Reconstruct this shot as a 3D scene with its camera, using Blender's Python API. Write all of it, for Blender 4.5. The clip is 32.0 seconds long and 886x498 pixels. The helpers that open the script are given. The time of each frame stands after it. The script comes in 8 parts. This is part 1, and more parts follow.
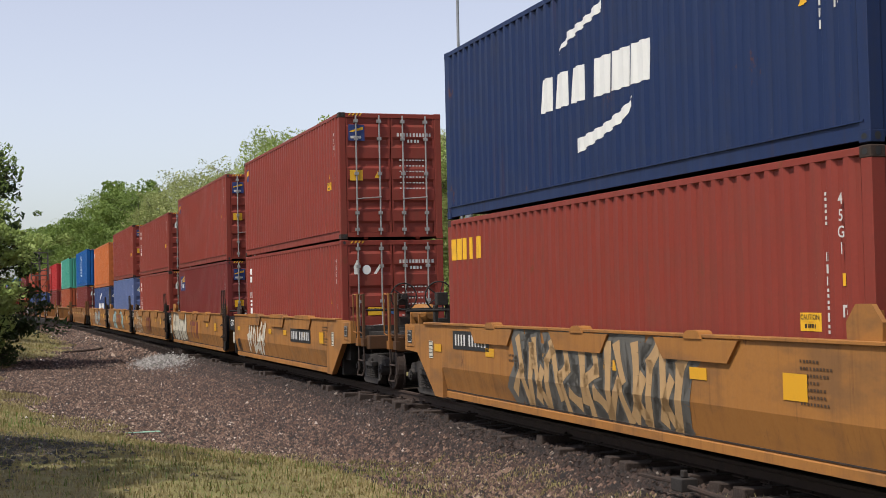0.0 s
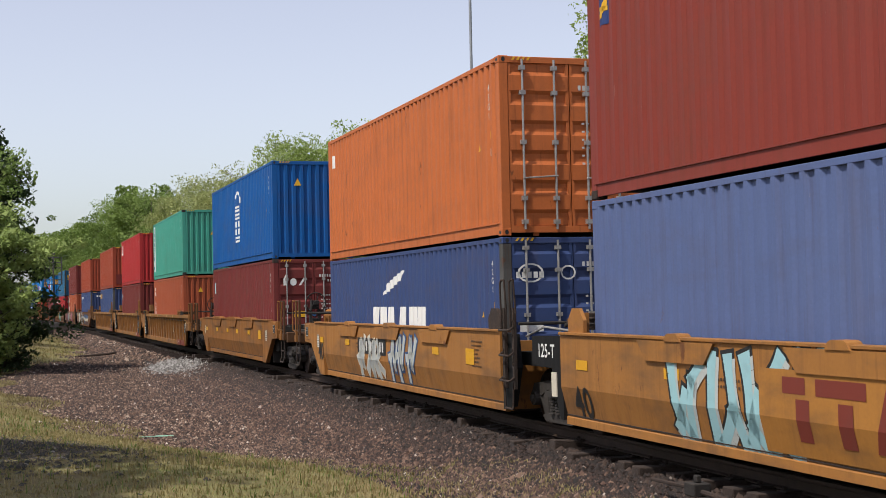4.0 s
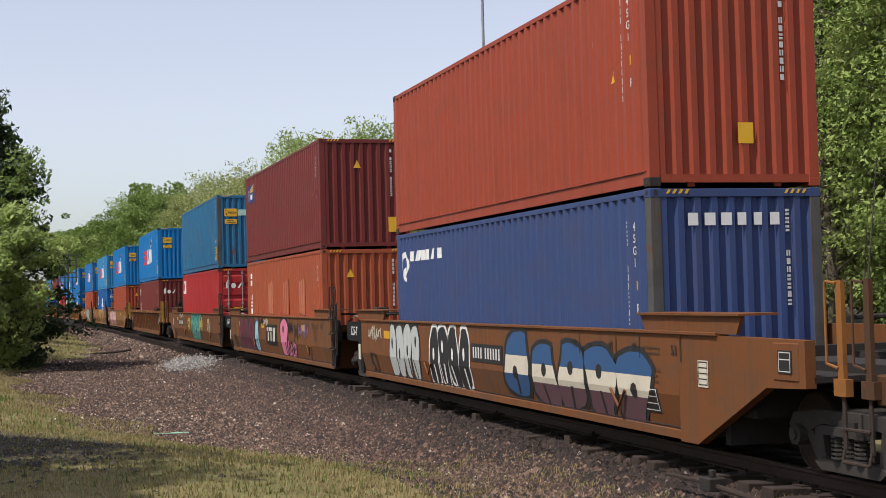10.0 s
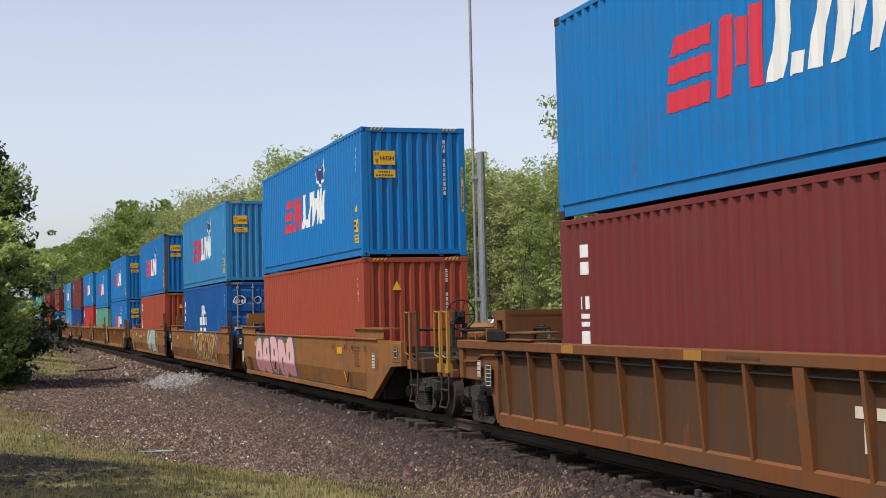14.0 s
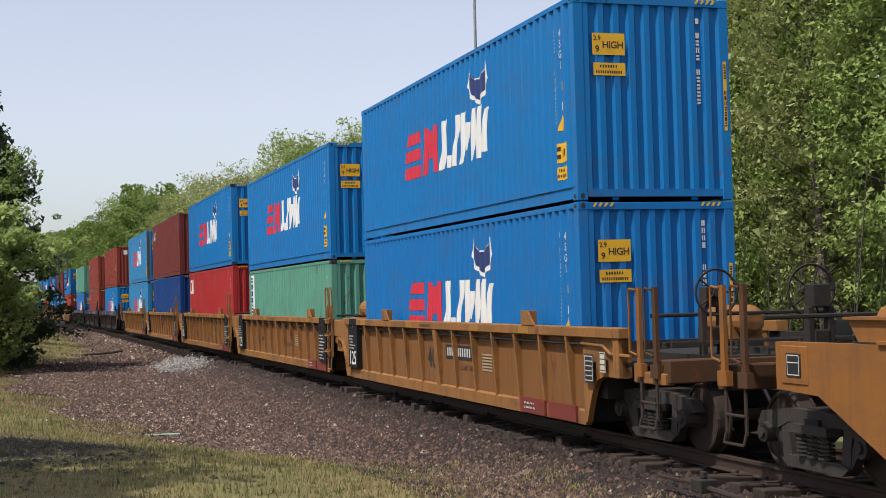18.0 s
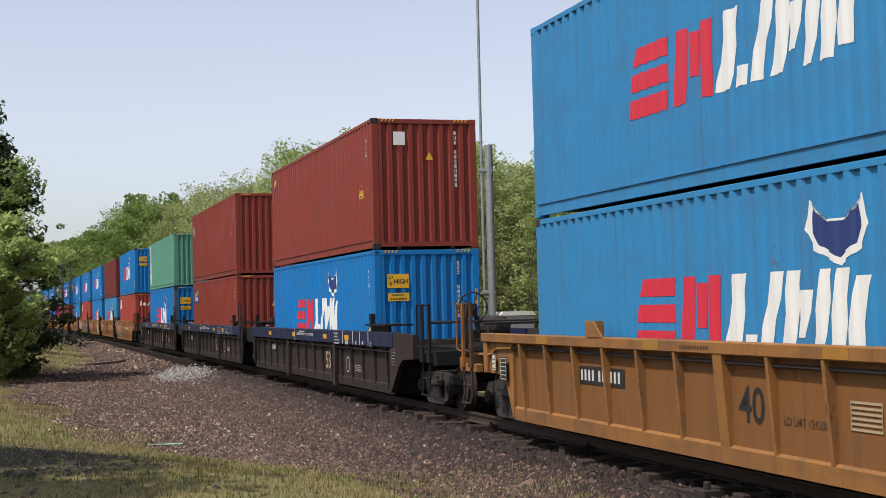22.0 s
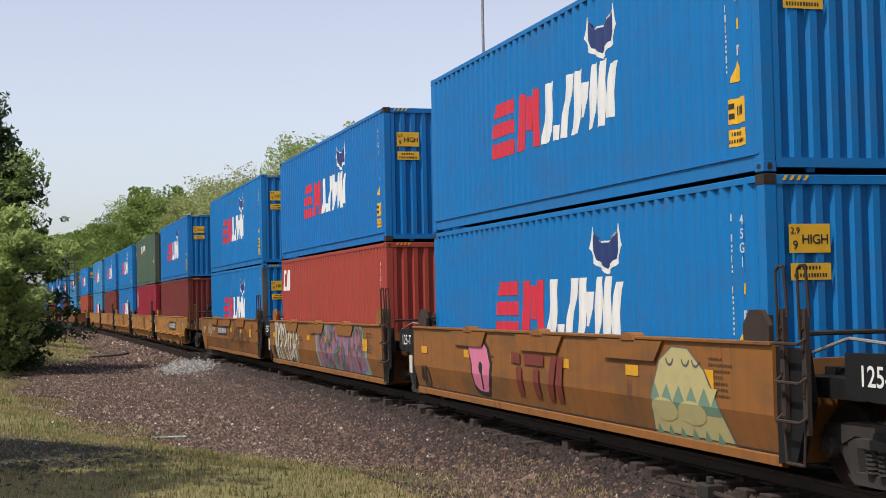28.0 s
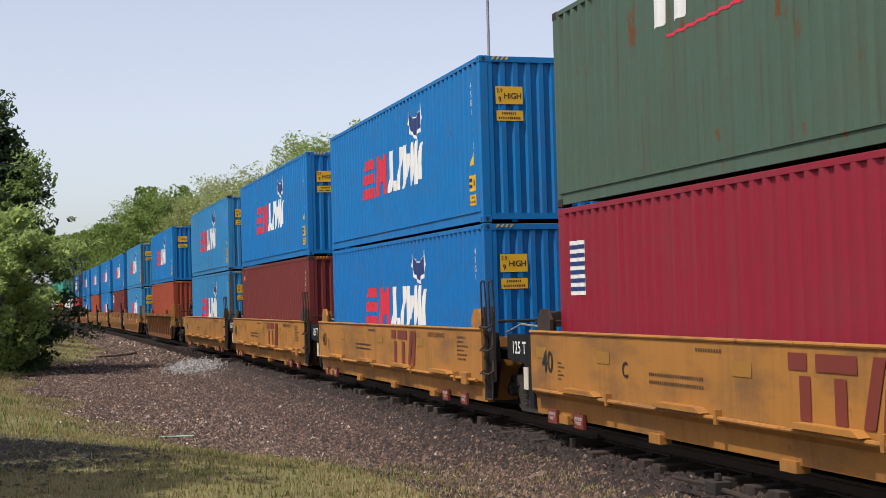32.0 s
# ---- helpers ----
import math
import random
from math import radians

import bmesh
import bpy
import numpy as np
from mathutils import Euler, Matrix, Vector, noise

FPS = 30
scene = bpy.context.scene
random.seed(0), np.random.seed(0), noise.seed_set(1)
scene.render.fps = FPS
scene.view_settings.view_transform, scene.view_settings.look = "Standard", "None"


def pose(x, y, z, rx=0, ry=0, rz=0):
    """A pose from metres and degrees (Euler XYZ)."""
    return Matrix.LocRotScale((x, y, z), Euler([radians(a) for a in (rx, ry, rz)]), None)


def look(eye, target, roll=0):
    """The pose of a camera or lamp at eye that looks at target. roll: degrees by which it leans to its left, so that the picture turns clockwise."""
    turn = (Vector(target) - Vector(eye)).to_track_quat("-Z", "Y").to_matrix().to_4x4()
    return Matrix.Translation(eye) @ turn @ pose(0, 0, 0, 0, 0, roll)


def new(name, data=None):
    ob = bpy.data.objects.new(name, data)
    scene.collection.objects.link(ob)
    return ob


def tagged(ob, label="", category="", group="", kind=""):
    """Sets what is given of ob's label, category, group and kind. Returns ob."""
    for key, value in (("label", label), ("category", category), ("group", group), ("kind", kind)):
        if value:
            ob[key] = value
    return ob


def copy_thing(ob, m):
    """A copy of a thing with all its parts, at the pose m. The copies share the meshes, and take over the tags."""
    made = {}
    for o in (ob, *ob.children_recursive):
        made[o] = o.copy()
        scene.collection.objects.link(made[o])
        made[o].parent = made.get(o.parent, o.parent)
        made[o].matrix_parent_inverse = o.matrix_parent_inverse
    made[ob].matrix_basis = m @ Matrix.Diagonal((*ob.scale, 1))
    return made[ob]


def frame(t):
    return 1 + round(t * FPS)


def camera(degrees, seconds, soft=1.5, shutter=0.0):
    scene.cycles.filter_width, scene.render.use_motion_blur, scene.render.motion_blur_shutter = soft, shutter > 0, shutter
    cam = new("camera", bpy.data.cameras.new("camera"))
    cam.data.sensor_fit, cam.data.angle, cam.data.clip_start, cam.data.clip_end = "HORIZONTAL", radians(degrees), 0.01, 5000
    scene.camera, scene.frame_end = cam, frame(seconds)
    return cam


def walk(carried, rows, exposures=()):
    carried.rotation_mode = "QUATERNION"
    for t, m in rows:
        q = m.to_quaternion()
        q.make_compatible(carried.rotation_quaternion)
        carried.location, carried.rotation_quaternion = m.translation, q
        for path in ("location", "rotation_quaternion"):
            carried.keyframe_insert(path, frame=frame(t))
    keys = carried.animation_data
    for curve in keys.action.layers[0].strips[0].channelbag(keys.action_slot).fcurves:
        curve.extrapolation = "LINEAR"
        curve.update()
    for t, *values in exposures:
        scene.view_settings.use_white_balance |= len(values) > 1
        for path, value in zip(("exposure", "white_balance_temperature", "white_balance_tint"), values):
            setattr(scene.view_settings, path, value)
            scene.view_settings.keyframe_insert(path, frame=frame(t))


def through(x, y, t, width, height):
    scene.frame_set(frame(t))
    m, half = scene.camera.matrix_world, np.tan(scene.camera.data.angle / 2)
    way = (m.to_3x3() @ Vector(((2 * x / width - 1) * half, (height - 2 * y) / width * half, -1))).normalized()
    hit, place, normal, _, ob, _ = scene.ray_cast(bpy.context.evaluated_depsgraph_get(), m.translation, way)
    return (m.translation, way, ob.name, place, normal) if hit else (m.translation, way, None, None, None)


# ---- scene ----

# ---- camera: hand-held, standing beside the track, it only turns a little ----
EYE = 1.943  # height of the lens above the rail heads
cam = camera(35.58, 32.0, soft=0.6)
PATH = [
    (0, 0.35, 1.897, 1.15),
    (0.5, 0.34, 1.926, 1.10),
    (1, 0.39, 1.936, 0.96),
    (1.5, 0.41, 1.847, 0.92),
    (2, 0.48, 1.756, 0.80),
    (2.5, 0.58, 1.739, 0.95),
    (3, 0.70, 1.816, 1.02),
    (3.5, 0.79, 1.974, 1.03),
    (4, 0.88, 2.094, 1.14),
    (4.5, 0.91, 2.105, 1.22),
    (6.5, 1.30, 1.972, 1.45),
    (7, 1.38, 1.919, 1.41),
    (7.5, 1.42, 1.944, 1.48),
    (8, 1.44, 1.969, 1.51),
    (8.5, 1.49, 2.083, 1.45),
    (9, 1.50, 2.178, 1.44),
    (9.5, 1.49, 2.079, 1.42),
    (10, 1.45, 1.930, 1.43),
    (10.5, 1.40, 1.863, 1.51),
    (11, 1.32, 1.920, 1.58),
    (11.5, 1.22, 2.081, 1.42),
    (12, 1.13, 2.233, 1.37),
    (12.5, 0.98, 2.447, 1.32),
    (13, 0.91, 2.538, 1.45),
    (13.5, 0.85, 2.684, 1.24),
    (15.5, 0.98, 2.641, 1.22),
    (16, 0.99, 2.478, 1.27),
    (16.5, 1.01, 2.411, 1.30),
    (17, 1.07, 2.303, 1.42),
    (17.5, 1.11, 2.167, 1.35),
    (18, 1.11, 1.980, 1.36),
    (18.5, 1.05, 1.937, 1.46),
    (19, 1.06, 1.973, 1.46),
    (19.5, 1.10, 1.995, 1.34),
    (20, 1.16, 1.944, 1.37),
    (20.5, 1.28, 2.040, 1.34),
    (21, 1.33, 2.165, 1.44),
    (21.5, 1.32, 2.334, 1.33),
    (22, 1.24, 2.391, 1.32),
    (22.5, 1.32, 2.231, 1.28),
    (23, 1.50, 2.219, 1.32),
    (23.5, 1.70, 2.294, 1.21),
    (24, 1.79, 2.211, 1.24),
    (24.5, 1.90, 2.073, 1.38),
    (25, 1.83, 2.030, 1.40),
    (25.5, 1.69, 2.201, 1.19),
    (27.5, 1.44, 2.225, 1.12),
    (28, 1.39, 2.143, 1.11),
    (28.5, 1.38, 2.125, 1.18),
    (29, 1.42, 2.072, 1.36),
    (29.5, 1.50, 2.064, 1.33),
    (30, 1.60, 2.040, 1.28),
    (30.5, 1.65, 1.968, 1.26),
    (31, 1.72, 1.939, 1.35),
    (31.5, 1.70, 1.992, 1.42),
    (32, 1.67, 2.067, 1.43),
]
walk(cam, [(t, pose(0, 0, EYE, 90 + pitch, roll, yaw)) for t, yaw, pitch, roll in PATH])

# ---- light: hazy spring sun from beyond the near side of the train ----
SUN_AZ, SUN_EL = 230.0, 59.0   # compass bearing of the sun clockwise from +y, and its height
world = bpy.data.worlds.new("sky")
scene.world = world
world.use_nodes = True
wn = world.node_tree.nodes
wl = world.node_tree.links
sky = wn.new("ShaderNodeTexSky")
sky.sky_type = "NISHITA"
sky.sun_disc = False
sky.sun_elevation, sky.sun_rotation = radians(SUN_EL), radians(SUN_AZ)
sky.air_density, sky.dust_density, sky.ozone_density = 1.0, 1.6, 3.0
haze = wn.new("ShaderNodeHueSaturation")   # thin high haze: a paler sky
haze.inputs["Hue"].default_value = 0.522
haze.inputs["Saturation"].default_value, haze.inputs["Value"].default_value = 0.50, 0.86
wl.new(sky.outputs[0], haze.inputs["Color"])
wl.new(haze.outputs[0], wn["Background"].inputs[0])
wn["Background"].inputs[1].default_value = 0.15
sun = new("sun", bpy.data.lights.new("sun", "SUN"))
sun.data.energy, sun.data.angle, sun.data.color = 3.4, radians(1.2), (1.0, 0.94, 0.85)
sx, sy = math.sin(radians(SUN_AZ)), math.cos(radians(SUN_AZ))
sz = math.tan(radians(SUN_EL))
sun.matrix_world = look((sx * 60, sy * 60, sz * 60), (0, 0, 0))
scene.view_settings.exposure = 0.45

# ---- the line of the track: heading and curvature along its length ----
KNOT_S = [-20, 30, 80, 130, 200, 320, 420]
KNOT_K = [0.616, -0.017, 0.143, 0.253, 0.335, 0.405, 0.3]  # thousandths of a radian a metre
SG = np.arange(-800.0, 1500.0, 0.5)
_k = np.interp(SG, KNOT_S, KNOT_K) / 1000
_k[SG < -30] = 0
_th = np.concatenate([[0], np.cumsum((_k[1:] + _k[:-1]) * 0.25)])
_i0 = int(np.argmin(abs(SG)))
TH = _th - _th[_i0] + radians(18.289)
_dx, _dy = -np.sin(TH) * 0.5, np.cos(TH) * 0.5
TX = np.concatenate([[0], np.cumsum((_dx[1:] + _dx[:-1]) / 2)])
TY = np.concatenate([[0], np.cumsum((_dy[1:] + _dy[:-1]) / 2)])
TX, TY = TX - TX[_i0] + 4.231, TY - TY[_i0] + 15.0


def on_line(s, lateral=0.0):
    """World x, y at s metres along the track and lateral metres towards the camera's side."""
    th = np.interp(s, SG, TH)
    return np.interp(s, SG, TX) - np.cos(th) * lateral, np.interp(s, SG, TY) - np.sin(th) * lateral


def heading(s):
    return float(np.interp(s, SG, TH))

# ---- materials ----
def nodes_of(name):
    m = bpy.data.materials.new(name)
    m.use_nodes = True
    t = m.node_tree
    return m, t.nodes, t.links, t.nodes["Principled BSDF"]


def noise_tex(n, l, vec, scale, detail=4.0, rough=0.55):
    x = n.new("ShaderNodeTexNoise")
    x.inputs["Scale"].default_value, x.inputs["Detail"].default_value = scale, detail
    x.inputs["Roughness"].default_value = rough
    l.new(vec, x.inputs["Vector"])
    return x.outputs[0]


def ramp(n, l, val, lo, hi, a=0.0, b=1.0):
    x = n.new("ShaderNodeMapRange")
    x.inputs[1].default_value, x.inputs[2].default_value = lo, hi
    x.inputs[3].default_value, x.inputs[4].default_value = a, b
    l.new(val, x.inputs[0])
    return x.outputs[0]


def mixc(n, l, fac, a, b, kind="MIX"):
    x = n.new("ShaderNodeMix")
    x.data_type, x.blend_type = "RGBA", kind
    for sock, v in ((x.inputs[0], fac), (x.inputs[6], a), (x.inputs[7], b)):
        if isinstance(v, (int, float)):
            sock.default_value = v
        elif isinstance(v, tuple):
            sock.default_value = (*v[:3], 1)
        else:
            l.new(v, sock)
    return x.outputs[2]


def scaled(n, l, vec, sc):
    x = n.new("ShaderNodeMapping")
    x.inputs[3].default_value = sc
    l.new(vec, x.inputs[0])
    return x.outputs[0]


def own_coords(n, l):
    """Object coordinates shifted by each object's own random number."""
    tc, oi = n.new("ShaderNodeTexCoord"), n.new("ShaderNodeObjectInfo")
    mul, add = n.new("ShaderNodeMath"), n.new("ShaderNodeVectorMath")
    mul.operation, add.operation = "MULTIPLY", "ADD"
    mul.inputs[1].default_value = 37.0
    l.new(oi.outputs["Random"], mul.inputs[0])
    l.new(tc.outputs["Object"], add.inputs[0])
    l.new(mul.outputs[0], add.inputs[1])
    return add.outputs[0], oi.outputs["Random"]


def bump(n, l, bsdf, height, strength, dist=0.02):
    x = n.new("ShaderNodeBump")
    x.inputs["Strength"].default_value, x.inputs["Distance"].default_value = strength, dist
    l.new(height, x.inputs["Height"])
    l.new(x.outputs[0], bsdf.inputs["Normal"])


def paint(name, rgb, rust=0.25, fade=0.25, rough=0.5, dirt=(0.085, 0.055, 0.036), dirty=0.3, scuff=0.5, blotch=0.12, scrape=0.735):
    """Weathered steel paint: chalky fading, rain streaks, grime and rust spots."""
    m, n, l, b = nodes_of(name)
    vec, rnd = own_coords(n, l)
    big = noise_tex(n, l, vec, 0.45, 3)
    streak = noise_tex(n, l, scaled(n, l, vec, (2.6, 2.6, 0.16)), 1.6, 5, 0.65)
    fine = noise_tex(n, l, vec, 26.0, 3)
    spots = noise_tex(n, l, scaled(n, l, vec, (1.0, 1.0, 0.45)), 2.3, 7, 0.72)
    lift = 0.010 if max(rgb) > 0.1 else 0.004
    pale = tuple(min(1, c * 1.02 + lift) for c in rgb)
    dirt = tuple(min(d, 0.35 * max(rgb) + 0.012) if max(rgb) < 0.1 else d for d in dirt)
    col = mixc(n, l, ramp(n, l, big, 0.35, 0.7, 0, fade), rgb, pale)
    col = mixc(n, l, ramp(n, l, streak, 0.52, 0.78, 0, dirty), col, dirt)
    col = mixc(n, l, ramp(n, l, streak, 0.42, 0.24, 0, fade * 0.6), col, pale)
    col = mixc(n, l, ramp(n, l, spots, 0.675 - 0.085 * rust, 0.71 - 0.075 * rust, 0, min(1.0, 0.4 + rust)), col, (0.13, 0.045, 0.018))
    col = mixc(n, l, ramp(n, l, fine, 0.3, 0.7, 0.0, 0.10), col, (0.02, 0.018, 0.015))
    worn = noise_tex(n, l, scaled(n, l, vec, (0.55, 0.55, 1.5)), 1.3, 5, 0.6)
    col = mixc(n, l, ramp(n, l, worn, 0.48, 0.66, 0, blotch), col, dirt)
    nick = noise_tex(n, l, scaled(n, l, vec, (9.0, 9.0, 1.1)), 1.7, 6, 0.75)
    col = mixc(n, l, ramp(n, l, nick, scrape, scrape + 0.025, 0, scuff), col, (0.42, 0.37, 0.33))
    drip = noise_tex(n, l, scaled(n, l, vec, (5.0, 5.0, 0.22)), 2.0, 4, 0.6)
    col = mixc(n, l, ramp(n, l, drip, 0.60, 0.72, 0, 0.05 + 0.7 * rust), col, (0.075, 0.030, 0.014) if max(rgb) > 0.03 else dirt)
    l.new(col, b.inputs["Base Color"])
    l.new(ramp(n, l, streak, 0.2, 0.8, rough - 0.1, rough + 0.2), b.inputs["Roughness"])
    b.inputs["Specular IOR Level"].default_value = 0.22
    mixh = n.new("ShaderNodeMath")
    mixh.operation = "ADD"
    l.new(ramp(n, l, big, 0, 1, 0, 1.4), mixh.inputs[0])
    l.new(ramp(n, l, fine, 0, 1, 0, 0.05), mixh.inputs[1])
    bump(n, l, b, mixh.outputs[0], 0.35, 0.03)
    return m


def sheet_paint(name, rgb, worn=0.25, rough=0.55):
    """Stencilled or stuck-on marking, scuffed so that some of it has gone."""
    m, n, l, b = nodes_of(name)
    vec, rnd = own_coords(n, l)
    grime = noise_tex(n, l, vec, 3.5, 5, 0.7)
    col = mixc(n, l, ramp(n, l, grime, 0.5, 0.75, 0, worn), rgb, tuple(c * 0.45 + 0.03 for c in rgb))
    l.new(col, b.inputs["Base Color"])
    b.inputs["Roughness"].default_value = rough
    return m


def grit(name, rgb, rgb2, scale, rough=0.9, metal=0.0, bumpy=0.4):
    m, n, l, b = nodes_of(name)
    vec, rnd = own_coords(n, l)
    a = noise_tex(n, l, vec, scale, 6, 0.65)
    c = noise_tex(n, l, vec, scale * 9, 3, 0.6)
    col = mixc(n, l, ramp(n, l, a, 0.32, 0.7), rgb, rgb2)
    col = mixc(n, l, ramp(n, l, c, 0.35, 0.75, 0, 0.45), col, tuple(v * 0.4 for v in rgb))
    l.new(col, b.inputs["Base Color"])
    b.inputs["Roughness"].default_value, b.inputs["Metallic"].default_value = rough, metal
    bump(n, l, b, c, bumpy, 0.02)
    return m


def plain_ground(name, cols, scales, bumpy=0.6):
    """Ground in three tones broken up at two scales, in world coordinates."""
    m, n, l, b = nodes_of(name)
    g = n.new("ShaderNodeNewGeometry")
    a = noise_tex(n, l, g.outputs["Position"], scales[0], 5, 0.6)
    c = noise_tex(n, l, g.outputs["Position"], scales[1], 4, 0.7)
    col = mixc(n, l, ramp(n, l, a, 0.35, 0.65), cols[0], cols[1])
    col = mixc(n, l, ramp(n, l, c, 0.45, 0.7), col, cols[2])
    l.new(col, b.inputs["Base Color"])
    b.inputs["Roughness"].default_value = 0.95
    b.inputs["Specular IOR Level"].default_value = 0.15
    bump(n, l, b, c, bumpy, 0.05)
    return m


def pebbles(name, tones):
    """Loose pieces, each with a tone of its own."""
    m, n, l, b = nodes_of(name)
    g = n.new("ShaderNodeNewGeometry")
    r = n.new("ShaderNodeValToRGB")
    r.color_ramp.interpolation = "CONSTANT"
    while len(r.color_ramp.elements) < len(tones):
        r.color_ramp.elements.new(0.5)
    for e, (p, c) in zip(r.color_ramp.elements, tones):
        e.position, e.color = p, (*c, 1)
    l.new(g.outputs["Random Per Island"], r.inputs[0])
    l.new(r.outputs[0], b.inputs["Base Color"])
    b.inputs["Roughness"].default_value = 0.85
    return m


def leafy(name, tones, through=0.35):
    """Foliage: a tone for each leaf, light shining through it."""
    m, n, l, b = nodes_of(name)
    g = n.new("ShaderNodeNewGeometry")
    oi = n.new("ShaderNodeObjectInfo")
    big = noise_tex(n, l, g.outputs["Position"], 0.35, 2)
    col = mixc(n, l, g.outputs["Random Per Island"], tones[0], tones[1])
    col = mixc(n, l, ramp(n, l, big, 0.35, 0.65, 0, 0.7), col, tones[2])
    col = mixc(n, l, ramp(n, l, oi.outputs["Random"], 0, 1, 0, 0.5), col, tones[3])
    l.new(col, b.inputs["Base Color"])
    b.inputs["Roughness"].default_value = 0.6
    b.inputs["Specular IOR Level"].default_value = 0.25
    tr, mx = n.new("ShaderNodeBsdfTranslucent"), n.new("ShaderNodeMixShader")
    l.new(col, tr.inputs[0])
    mx.inputs[0].default_value = through
    l.new(b.outputs[0], mx.inputs[1])
    l.new(tr.outputs[0], mx.inputs[2])
    l.new(mx.outputs[0], n["Material Output"].inputs[0])
    return m


PAINT = {
    "brown": paint("paint_red_brown", (0.205, 0.034, 0.023), 0.2, 0.2, scrape=0.700, scuff=0.32),
    "rust": paint("paint_rust_red", (0.285, 0.050, 0.024), 0.25, 0.25, scrape=0.700, scuff=0.32),
    "maroon": paint("paint_maroon", (0.142, 0.024, 0.022), 0.15, 0.12, scrape=0.700, scuff=0.32),
    "crimson": paint("paint_crimson", (0.235, 0.012, 0.030), 0.1, 0.15),
    "red": paint("paint_bright_red", (0.36, 0.023, 0.026), 0.1, 0.2),
    "vermilion": paint("paint_vermilion", (0.315, 0.047, 0.032), 0.1, 0.2, scrape=0.70, scuff=0.3),
    "orange": paint("paint_orange", (0.46, 0.125, 0.035), 0.45, 0.2, scrape=0.700, scuff=0.32),
    "terracotta": paint("paint_terracotta", (0.305, 0.068, 0.029), 0.2, 0.2, scrape=0.700, scuff=0.32),
    "navy": paint("paint_navy", (0.010, 0.024, 0.080), 0.25, 0.12, scrape=0.700, scuff=0.32),
    "dusk": paint("paint_dusk_blue", (0.035, 0.060, 0.16), 0.15, 0.25),
    "faded": paint("paint_faded_blue", (0.085, 0.118, 0.25), 0.2, 0.6, scrape=0.700, scuff=0.32),
    "royal": paint("paint_royal_blue", (0.003, 0.078, 0.275), 0.05, 0.10, dirty=0.10),
    "cobalt": paint("paint_cobalt", (0.002, 0.038, 0.175), 0.05, 0.08, dirty=0.10),
    "blue": paint("paint_sea_blue", (0.003, 0.150, 0.41), 0.06, 0.12, dirty=0.15),
    "blue2": paint("paint_strong_blue", (0.003, 0.138, 0.40), 0.06, 0.12, dirty=0.15),
    "azure": paint("paint_pale_sea_blue", (0.028, 0.20, 0.42), 0.12, 0.22),
    "teal": paint("paint_teal_worn", (0.018, 0.125, 0.25), 0.75, 0.35, scrape=0.700, scuff=0.32),
    "jade": paint("paint_jade", (0.052, 0.285, 0.215), 0.25, 0.2),
    "sage": paint("paint_sage_worn", (0.090, 0.27, 0.195), 0.65, 0.4, scrape=0.700, scuff=0.32),
    "forest": paint("paint_forest", (0.062, 0.105, 0.074), 0.55, 0.5),
    "white": paint("paint_off_white", (0.62, 0.62, 0.58), 0.3, 0.2),
}
OCHRE = paint("car_ochre", (0.310, 0.134, 0.034), 0.45, 0.3, 0.55, dirty=0.45, blotch=0.5)
OCHRE_DULL = paint("car_dull_ochre", (0.258, 0.116, 0.034), 0.55, 0.3, 0.6, dirty=0.55, blotch=0.5)
# this brown and the grimy ochre below mix recess shade into rust and grime
RUST_SHADED = paint("car_rust_shaded", (0.075, 0.034, 0.014), 0.8, 0.3, 0.7, dirty=0.7)
OCHRE_SHADED = paint("car_grimy_shaded_ochre", (0.188, 0.080, 0.023), 0.6, 0.3, 0.6, dirty=0.6)
OCHRE_LIGHT = paint("car_light_ochre", (0.355, 0.155, 0.034), 0.3, 0.25, 0.55, dirty=0.4, blotch=0.5)
OCHRE_BROWN = paint("car_brown_ochre", (0.150, 0.054, 0.016), 0.7, 0.3, 0.65, dirty=0.65, blotch=0.5)
OCHRE_TAN = paint("car_tan_ochre", (0.235, 0.094, 0.022), 0.5, 0.3, 0.6, dirty=0.5, blotch=0.5)
STRAW_PAINT = paint("worn_yellow_steel", (0.33, 0.18, 0.022), 0.6, 0.3, 0.6, dirty=0.5)
CAR_GREY = paint("car_warm_grey", (0.027, 0.0185, 0.016), 0.5, 0.25, 0.65)
CAR_NAVY = paint("car_navy_sill", (0.012, 0.017, 0.050), 0.15, 0.2, 0.5)
BLACK = paint("car_black", (0.0065, 0.0065, 0.007), 0.2, 0.25, 0.7, scuff=0.12)
STEEL_DARK = grit("running_gear_steel", (0.010, 0.0082, 0.0072), (0.024, 0.018, 0.0145), 6.0, 0.85, 0.0)
STEEL_RUST = grit("rusty_casting", (0.040, 0.021, 0.013), (0.016, 0.011, 0.009), 7.0, 0.9, 0.0)
SPRING = grit("grey_spring_steel", (0.040, 0.033, 0.029), (0.020, 0.0165, 0.014), 7.0, 0.8, 0.0)
MAST = grit("weathered_mast_steel", (0.10, 0.095, 0.092), (0.055, 0.05, 0.048), 5.0, 0.7, 0.2, 0.15)
GALV = grit("galvanised_steel", (0.36, 0.37, 0.38), (0.27, 0.28, 0.29), 5.0, 0.5, 0.6, 0.15)
ROD = grit("zinc_rods", (0.42, 0.41, 0.40), (0.30, 0.28, 0.26), 5.0, 0.45, 0.5, 0.1)
RAIL_TOP = grit("rail_steel", (0.060, 0.034, 0.023), (0.034, 0.021, 0.015), 8.0, 0.75, 0.2, 0.2)
MARK_WHITE = sheet_paint("marking_white", (0.66, 0.66, 0.64), 0.15)
MARK_RED = sheet_paint("marking_red", (0.52, 0.018, 0.042), 0.1)
